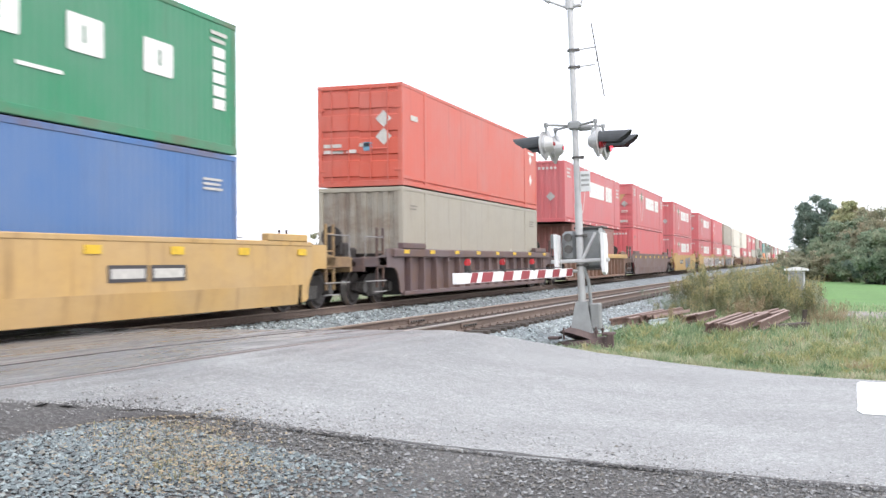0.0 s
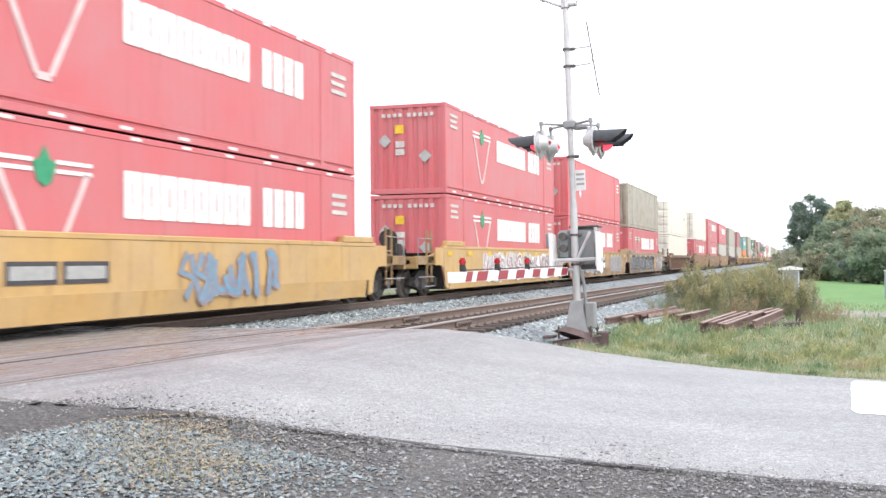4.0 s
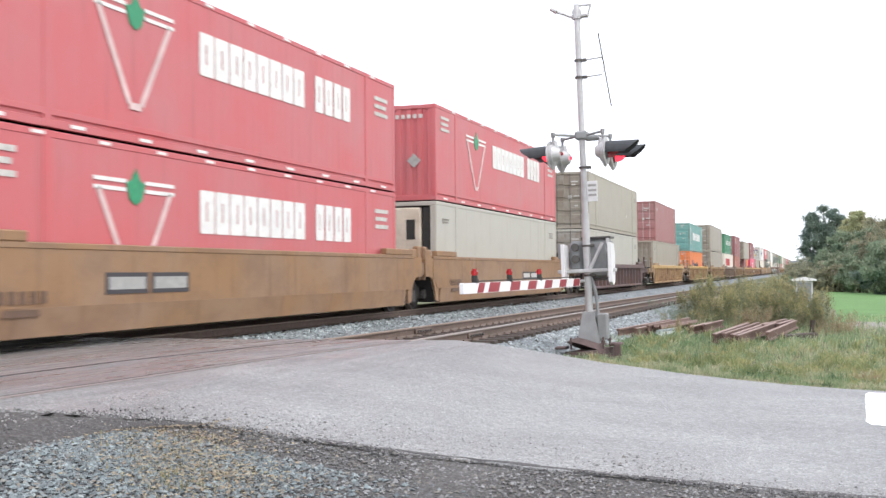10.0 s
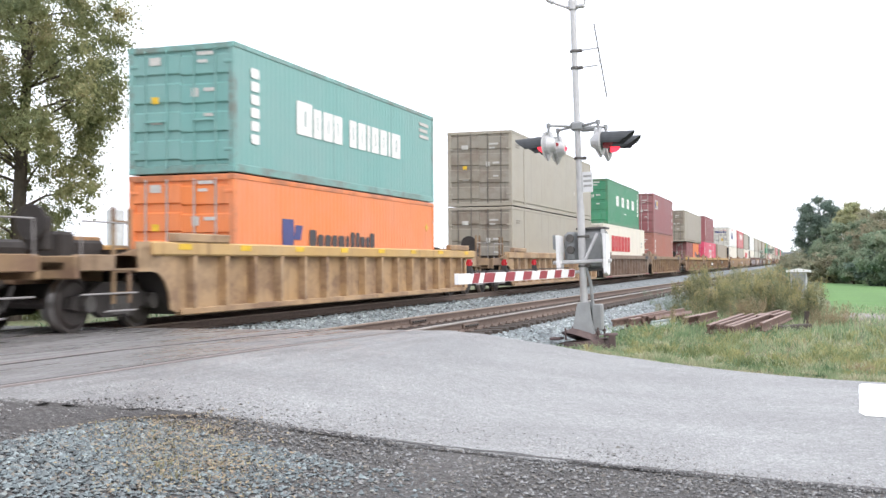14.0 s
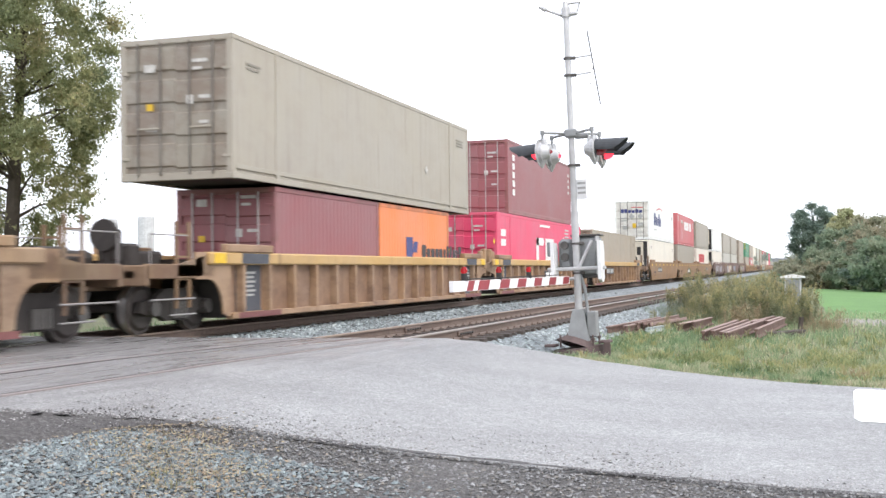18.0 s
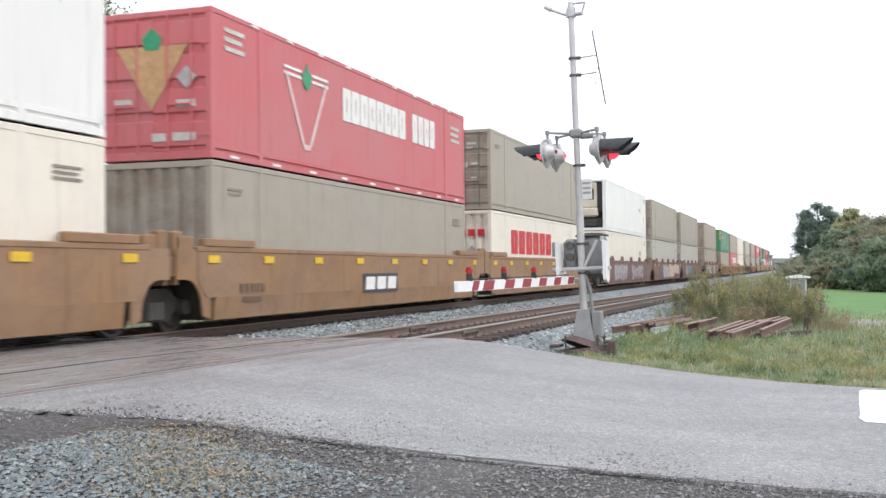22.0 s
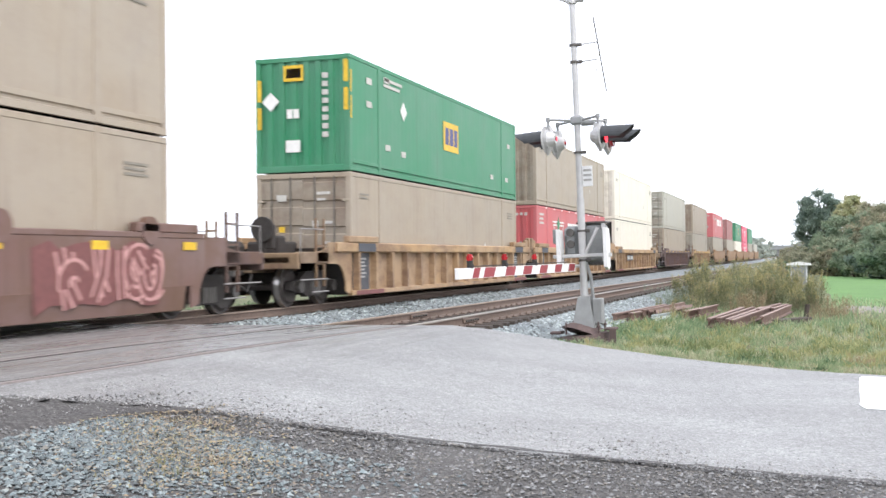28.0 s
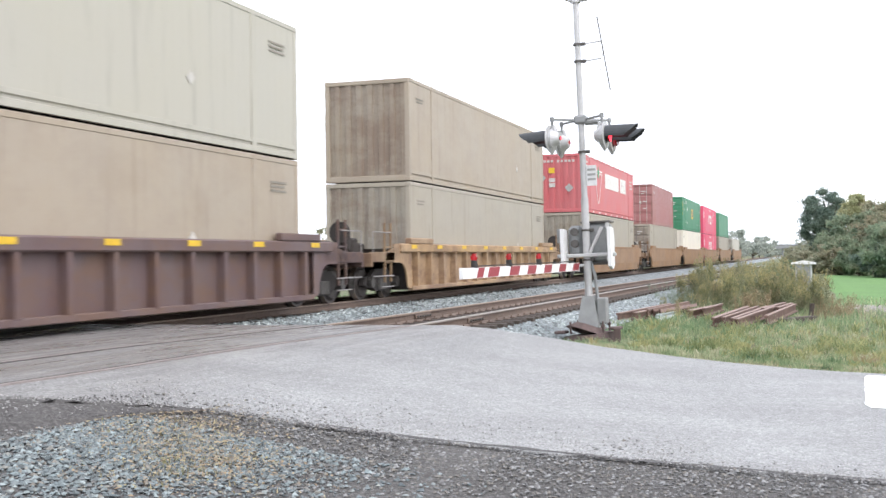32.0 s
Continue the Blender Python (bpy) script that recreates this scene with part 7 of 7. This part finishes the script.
# ---- old rails stacked on the verge ----
# each: near end x, y, height of the head, length, heading, lean
RAILS_LAID = [(26.2, 4.42, -0.31, 5.4, -6.1, 0), (26.9, 4.12, -0.33, 4.6, -6.3, 4), (27.9, 3.97, -0.30, 4.8, -6.3, -3), (28.2, 3.66, -0.36, 3.6, -9.0, 80), (28.9, 2.66, -0.32, 2.8, -5.1, 0), (28.6, 2.98, -0.36, 2.6, -8.0, 12),
              (24.85, 2.07, -0.33, 5.5, -4.6, 6), (24.9, 1.87, -0.32, 5.5, -5.2, -4), (24.5, 1.66, -0.32, 5.9, -5.2, 3), (23.85, 1.52, -0.30, 6.2, -5.6, 0), (25.45, 0.97, -0.31, 6.0, -5.1, 0), (28.8, 1.18, -0.30, 3.4, -7.7, 0), (29.6, 0.85, -0.32, 2.6, -7.0, 5)]
for x, y, z, L, a, lean in RAILS_LAID:
    old = solid("old_rail", Geo().prism([(p * 1.2, q * 1.22) for p, q in RAIL], "x", 0, L), M_OLDRAIL, "rusty old rail lying in a stack on the grass", "old rail", pose(x, y, z, 0, 0, a) @ Matrix.Rotation(radians(lean), 4, "X"), "stack of old rails")
    # top strip is paler than the rail's sides
    part("running_surface", Geo().cbox(0.004, L - 0.004, -0.043, 0.043, -0.012, 0.0015, 0.003), M_PALEHEAD, old, "paler worn top of the rail")
PALE_PLATE = plain("galvanised_plate", (0.46, 0.50, 0.50), 0.5, 0.3, scale=5)
solid("steel_channel", Geo().cbox(0, 1.5, -0.11, 0.11, 0, 0.025, 0.006).cbox(0, 1.5, 0.085, 0.11, 0.02, 0.09, 0.006).cbox(0, 1.5, -0.11, -0.085, 0.02, 0.09, 0.006), PALE_PLATE, "pale steel channel lying beside the old rails", "steel channel", pose(26.9, 3.55, -0.50, 28, 0, -12))
solid("timber_baulk", Geo().cbox(0, 1.5, -0.11, 0.11, 0, 0.17, 0.015), M_TIE, "dark weathered timber lying in the grass", "timber", pose(26.9, 0.72, ground_z(27.2, 0.5) - 0.02, 0, 0, -30), "")
for x, y, h, lean in ((31.2, 0.02, 0.36, 6),):
    solid("timber_stake", Geo().cbox(-0.07, 0.07, -0.05, 0.05, -0.1, h, 0.012), M_TIE, "short dark weathered post standing among the weeds", "wooden stake", pose(x, y, ground_z(x, y), lean, 3, 20))


# ---- the crossing signal ----
M_ALU = plain("dull_aluminium", (0.55, 0.55, 0.55), 0.5, 0.35, scale=6, var=0.15)
M_GREYBOX = plain("grey_signal_paint", (0.30, 0.31, 0.31), 0.55, 0.2, scale=5, var=0.2)
M_HOOD = plain("black_hood", (0.05, 0.055, 0.06), 0.6, bump=0.05)
M_REDLENS = plain("red_lens", (0.30, 0.015, 0.02), 0.25, bump=0)
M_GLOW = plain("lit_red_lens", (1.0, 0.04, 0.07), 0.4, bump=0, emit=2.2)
M_CAST = plain("rusty_foundation", (0.12, 0.085, 0.08), 0.9, scale=7, bump=0.5)
M_GATEWHITE = plain("gate_white", (0.80, 0.80, 0.80), 0.5, scale=9, var=0.1)
M_GATERED = plain("gate_red", (0.30, 0.022, 0.036), 0.5, scale=9, var=0.15)

sig = thing("crossing_signal", "grey mast with flashing red lamps and lowered gate", "crossing signal", pose(20.1, 3.90, -0.45, -1.8, 0, 0))
part("foundation", Geo().tube((-0.06, 0, -0.14), (-0.06, 0.02, 0.08), 0.52, 0.46, 11).tube((-0.06, 0.02, 0.08), (-0.03, -0.02, 0.20), 0.46, 0.30, 9).tube((0, 0, 0.17), (0, 0, 0.23), 0.34, 0.16, 12).cbox(-0.40, -0.34, -0.62, -0.50, -0.1, 0.20, 0.015).cbox(-0.36, -0.06, -0.62, -0.40, 0.16, 0.21, 0.015).cbox(-0.30, 0.0, 0.40, 0.62, 0.10, 0.15, 0.015), M_CAST, sig, "rusty dark foundation")
for a in (-0.33, 0.33):
    for b in (-0.30, 0.30):
        part("anchor_bolt", lambda: Geo().tube((0, 0, 0.1), (0, 0, 0.32), 0.018, n=6).tube((0, 0, 0.22), (0, 0, 0.26), 0.035, n=6), M_CAST, sig, key="anchor", m=Matrix.Translation((a, b, 0)))
part("base_casting", Geo().tube((0, 0, 0.20), (0, 0, 0.78), 0.30, 0.15, 4).cbox(-0.12, 0.14, -0.34, -0.16, 0.26, 0.74, 0.02), M_GREYBOX, sig, "tapered grey base casting")
part("mast", Geo().tube((0, 0, 0.70), (0, 0, 2.6), 0.070, n=20, caps=False).tube((0, 0, 2.598), (0, 0, 2.6), 0.070, 0.058, n=20, caps=False).tube((0, 0, 2.6), (0, 0, 6.3), 0.058, 0.055, n=20, caps=False), M_ALU, sig, "dull aluminium mast", smooth=True)
part("conduit", Geo().tube((0.02, -0.18, 0.5), (0.02, -0.13, 1.15), 0.032, n=8).tube((0.02, -0.13, 1.15), (0.0, -0.05, 1.45), 0.032, n=8), M_GREYBOX, sig, "bent cable conduit")
for z in (1.45, 2.0, 3.46, 5.15, 5.47):
    part("clamp", lambda: Geo().tube((0, 0, -0.02), (0, 0, 0.02), 0.085, n=14).cbox(-0.03, 0.03, -0.15, -0.06, -0.03, 0.03, 0.01), M_STEEL, sig, key="clamp", m=Matrix.Translation((0, 0, z)))
# lamp arms and lamps: one pair for each way along the road
part("junction_head", Geo().cbox(-0.10, 0.10, -0.12, 0.12, 3.98, 4.14, 0.03).tube((0, -0.08, 4.0), (0, -0.32, 4.0), 0.055, n=10), M_GREYBOX, sig, "cast head that carries the lamp arms")
LAMPS = []
for sy in (1, -1):
    for sx in (-0.40, 0.40):
        part("lamp_arm", Geo().tube((0, sy * 0.05, 4.06), (sx, sy * 0.46, 4.06), 0.024, n=8).tube((sx, sy * 0.46, 4.06), (sx, sy * 0.46, 3.92), 0.024, n=8).tube((sx, sy * 0.46, 4.10), (sx, sy * 0.46, 4.02), 0.04, n=8), M_GREYBOX, sig, "bent lamp arm")
        m = Matrix.Translation((sx, sy * 0.46, 3.70)) @ Matrix.Rotation(radians(-4 if sy < 0 else 171), 4, "Z")
        lamp = part("flashing_lamp", Geo().tube((0, 0.14, 0), (0, 0.02, 0), 0.09, 0.17, 16).tube((0, 0.02, 0), (0, -0.07, 0), 0.185, 0.185, 18).tube((0, 0.06, 0.1), (0, 0.03, 0.24), 0.05, 0.04, 8).tube((0, -0.02, -0.14), (0, -0.03, -0.29), 0.09, 0.02, 8), M_ALU, sig, "grey round lamp housing", m=m, smooth=False)
        hood = Geo()
        n = 14
        for i in range(n + 1):      # a visor open below, longest at its crown
            a = radians(-12 + 204 * i / n)
            reach = 0.36 + 0.24 * max(0.0, math.sin(a)) ** 0.6
            for rr in (0.175, 0.165):
                hood.v += [(rr * math.cos(a), -0.06, rr * math.sin(a)), (rr * math.cos(a), -0.06 - reach, rr * math.sin(a) - 0.02)]
        for i in range(n):
            k = 4 * i
            hood.f += [(k, k + 4, k + 5, k + 1), (k + 2, k + 3, k + 7, k + 6), (k + 1, k + 5, k + 7, k + 3)]
        part("hood", hood, M_HOOD, lamp, "black lamp hood")
        part("background_disc", Geo().tube((0, -0.045, 0), (0, -0.062, 0), 0.25, 0.25, 24), M_ALU, lamp, "round backing plate")
        part("lens_rim", Geo().tube((0, -0.065, 0), (0, -0.085, 0), 0.178, 0.165, 18), M_HOOD, lamp)
        part("backing", Geo().tube((0, -0.066, 0), (0, -0.075, 0), 0.16, 0.16, 18), M_REDLENS, lamp, "dull red rear of the lens")
        # added disc, one face lit, is turned to imitate the lamp's flashing
        flasher = part("beacon_lens", lambda: Geo().tube((0, 0.016, 0), (0, -0.012, 0), 0.135, 0.135, 20), M_REDLENS, lamp, "round red lamp lens that turns", key="lens", m=Matrix.Translation((0, -0.13 if sy < 0 else -0.10, 0)))
        if len(flasher.data.materials) < 2:
            flasher.data.materials.append(M_GLOW)
            for q in flasher.data.polygons:
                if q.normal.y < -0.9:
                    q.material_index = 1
        LAMPS.append((flasher, sx > 0, -0.13 if sy < 0 else -0.10))
        if sy > 0:
            # the tell-tale's flash is imitated by the same added turning
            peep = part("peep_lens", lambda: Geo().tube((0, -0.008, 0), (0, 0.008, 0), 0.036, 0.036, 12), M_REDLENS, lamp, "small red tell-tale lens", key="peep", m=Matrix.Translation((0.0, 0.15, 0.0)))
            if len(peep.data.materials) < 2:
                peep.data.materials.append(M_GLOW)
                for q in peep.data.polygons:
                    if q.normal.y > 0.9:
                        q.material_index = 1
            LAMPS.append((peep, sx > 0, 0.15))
# sign seen on edge, its brackets and the fittings at the top
for z in (5.15, 5.47):
    part("sign_bracket", Geo().tube((0, -0.06, z), (0.0, -0.44, z + 0.02), 0.014, n=6), M_ALU, sig)
for s, mat_ in ((1, M_STEEL), (-1, M_GATEWHITE)):
    part("crossbuck_blade", Geo().box(-0.80 if s > 0 else -0.45, 0.80 if s > 0 else 0.45, -0.008, 0.008, -0.018, 0.018), mat_, sig, "thin crossed blade seen on its edge", m=Matrix.Translation((0.0, -0.47 - 0.012 * s, 5.24)) @ Matrix.Rotation(radians(47 * s), 4, "Y"))
part("top_bracket", Geo().tube((0, 0, 6.25), (0, 0, 6.42), 0.09, n=10).cbox(-0.06, 0.06, -0.22, 0.12, 6.27, 6.33, 0.02).tube((0, 0.1, 6.30), (0, 0.40, 6.44), 0.025, n=8).tube((0, -0.2, 6.30), (0, -0.27, 6.50), 0.02, n=8).tube((0, -0.05, 6.5), (0, -0.28, 6.50), 0.02, n=8), M_ALU, sig, "forked aluminium fitting at the mast's top")
part("end_float", Geo().tube((0, 0.38, 6.43), (0, 0.50, 6.50), 0.045, 0.03, 8).tube((0, 0.0, 6.40), (0, 0.0, 6.53), 0.07, 0.05, 10), M_ALU, sig)
part("number_plate", Geo().cbox(-0.02, 0.0, -0.25, -0.06, 2.82, 3.20, 0.01), M_GATEWHITE, sig, "small white plate of rows of figures")
for i in range(3):
    part("number_bar", lambda: Geo().box(-0.026, -0.021, -0.23, -0.08, 0, 0.04), M_MARK["grey"], sig, key="platebar", m=Matrix.Translation((0, 0, 2.92 + i * 0.09)))
# gate machine, counterweights and arm
mach = part("gate_machine", Geo().cbox(0.10, 0.50, -0.42, 0.10, 1.36, 2.16, 0.09).cbox(0.05, 0.42, 0.08, 0.36, 1.52, 2.10, 0.07), M_GREYBOX, sig, "grey gate machine cabinet")
for y, z in ((0.22, 1.98), (0.22, 1.76)):
    part("terminal_cap", lambda: Geo().tube((0.06, 0, 0), (-0.03, 0, 0), 0.075, n=14), M_STEEL, mach, key="cap", m=Matrix.Translation((0, y, z)))
for z in (1.35, 2.13):
    part("lid_rim", lambda: Geo().cbox(0.08, 0.52, -0.44, 0.12, 0, 0.04, 0.015), M_STEEL, mach, key="lidrim", m=Matrix.Translation((0, 0, z)))
for y, z in ((-0.38, 2.08), (-0.38, 1.46), (0.04, 1.46)):
    part("hasp", lambda: Geo().cbox(0.07, 0.11, -0.035, 0.035, -0.05, 0.05, 0.01), M_ALU, mach, key="hasp", m=Matrix.Translation((0, y, z)))
part("side_plate", Geo().cbox(-0.02, 0.02, 0.42, 0.55, 1.78, 2.05, 0.012), M_GREYBOX, sig, "small grey plate on the gate arm's pivot")
part("brace", Geo().tube((-0.02, -0.30, 2.05), (-0.08, -0.04, 1.52), 0.03, n=8), M_ALU, sig)
for sy in (-0.47, 0.40):
    part("counterweight", lambda: Geo().prism([(-0.20, -0.40), (0.0, -0.46), (0.16, -0.40), (0.24, 0.10), (0.16, 0.30), (-0.20, 0.32)], "y", -0.03, 0.03), M_GATEWHITE, sig, "white counterweight plate", key="weight", m=pose(-0.10, sy, 1.72, 0, 0, 0))
part("pivot_shaft", Geo().cbox(-0.12, -0.05, -0.56, 0.54, 1.50, 1.57, 0.015).tube((-0.06, 0.44, 1.35), (-0.06, 0.05, 1.35), 0.03, n=10), M_ALU, sig)
AX0, AX1 = -7.28, -0.15
ARM = pose(0, 0.14, 1.33, 0, 0, 0)
beam = part("gate_arm", Geo().prism([(AX1, -0.075), (AX0, -0.068), (AX0, 0.066), (AX1, 0.075)], "y", -0.02, 0.02), M_GATEWHITE, sig, "striped red and white gate arm", m=ARM)
# oblique red bands on both faces
for i, a in enumerate((-6.72, -6.22, -5.12, -4.10, -3.02, -1.92, -0.78)):
    wid = 0.36 if i else 0.12
    for y0, y1 in ((0.02, 0.025), (-0.025, -0.02)):
        part("red_band", Geo().prism([(a, -0.064), (a + wid + 0.15, -0.064), (a + wid + 0.27, 0.064), (a + 0.12, 0.064)], "y", y0, y1), M_GATERED, beam)
part("arm_end", Geo().cbox(AX0 - 0.02, AX0 + 0.01, -0.03, 0.03, -0.07, 0.068, 0.008), M_GATEWHITE, beam)
part("lamp_cable", Geo().tube((-6.7, 0, 0.085), (-0.6, 0, 0.10), 0.008, n=6), M_DARK, beam)
for x in (-6.72, -5.02, -3.22):
    gl = part("gate_lamp", Geo().cbox(-0.05, 0.05, -0.035, 0.035, 0.06, 0.12, 0.01).tube((-0.02, 0, 0.10), (-0.02, 0, 0.16), 0.04, n=10), M_DARK, beam, "small red gate lamp", m=Matrix.Translation((x, 0, 0)))
    part("lens", Geo().tube((-0.035, 0, 0.195), (0.02, 0, 0.195), 0.042, 0.038, 14).tube((-0.01, 0, 0.13), (-0.01, 0, 0.245), 0.034, 0.03, 12), plain("gate_lamp_red", (0.42, 0.015, 0.02), 0.25, bump=0), gl)

# ---- far and small things ----
M_PALE = plain("pale_cabinet", (0.62, 0.63, 0.64), 0.6, scale=3)
shed = thing("trackside_cabinet", "small white roofed cabinet standing among weeds", "equipment cabinet", Matrix.Translation((60.0, 0.38, ground_z(60, 0.38))))
part("body", Geo().cbox(-0.5, 0.5, -0.42, 0.42, 0, 1.35, 0.02), M_PALE, shed)
part("roof", Geo().prism([(-0.62, 1.35), (0.62, 1.35), (0.62, 1.43), (0, 1.54), (-0.62, 1.43)], "x", -0.62, 0.62), M_GATEWHITE, shed)
part("door", Geo().cbox(-0.53, -0.50, -0.34, 0.34, 0.08, 1.25, 0.01), M_GREYBOX, shed)
box = thing("utility_cabinet", "pale blue-grey utility cabinet on the grass", "utility cabinet", Matrix.Translation((58.0, -4.35, ground_z(58, -4.35))))
part("body", Geo().cbox(-0.4, 0.4, -0.5, 0.3, 0, 1.35, 0.03), plain("blue_grey_paint", (0.40, 0.46, 0.52), 0.6, scale=3), box)
part("lid", Geo().cbox(-0.44, 0.44, -0.54, 0.34, 1.35, 1.42, 0.02), M_PALE, box)
M_CONCRETE = plain("distant_concrete", (0.36, 0.37, 0.38), 0.9, scale=0.6)
br = thing("road_bridge", "grey concrete road bridge over the railway", "bridge", Matrix.Translation((850, 4, -1.0)))
part("deck", Geo().cbox(-5, 5, -34, 40, 5.4, 7.6, 0.1), M_CONCRETE, br)
part("parapet", Geo().cbox(-5.2, -4.9, -34, 40, 7.6, 8.6, 0.05), M_CONCRETE, br)
for y in (-14, 0, 16):
    part("pier", lambda: Geo().cbox(-3, 3, -0.6, 0.6, 0, 5.4, 0.1), M_CONCRETE, br, key="pier", m=Matrix.Translation((0, y, 0)))
for x, y, h in ((168, 118, 13.0), (172, 113, 13.5)):
    s_ = thing("silo", "tall pale farm silo in the distance", "silo", Matrix.Translation((x, y, ground_z(x, y))), "distant silos")
    part("shell", Geo().tube((0, 0, 0), (0, 0, h - 1), 1.5, n=20), M_PALE, s_)
    part("dome", Geo().tube((0, 0, h - 1), (0, 0, h), 1.5, 0.5, n=20), M_PALE, s_)


# ---- all that moves ----
def motions():
    times = [i * 2.0 for i in range(17)]
    for ob, s, z in TRAIN:
        walk(ob, [(t, pose(s - gone(t), TRACK_Y, z)) for t in times])
    # flashing is imitated: discs turn their lit faces out, half a second in turn
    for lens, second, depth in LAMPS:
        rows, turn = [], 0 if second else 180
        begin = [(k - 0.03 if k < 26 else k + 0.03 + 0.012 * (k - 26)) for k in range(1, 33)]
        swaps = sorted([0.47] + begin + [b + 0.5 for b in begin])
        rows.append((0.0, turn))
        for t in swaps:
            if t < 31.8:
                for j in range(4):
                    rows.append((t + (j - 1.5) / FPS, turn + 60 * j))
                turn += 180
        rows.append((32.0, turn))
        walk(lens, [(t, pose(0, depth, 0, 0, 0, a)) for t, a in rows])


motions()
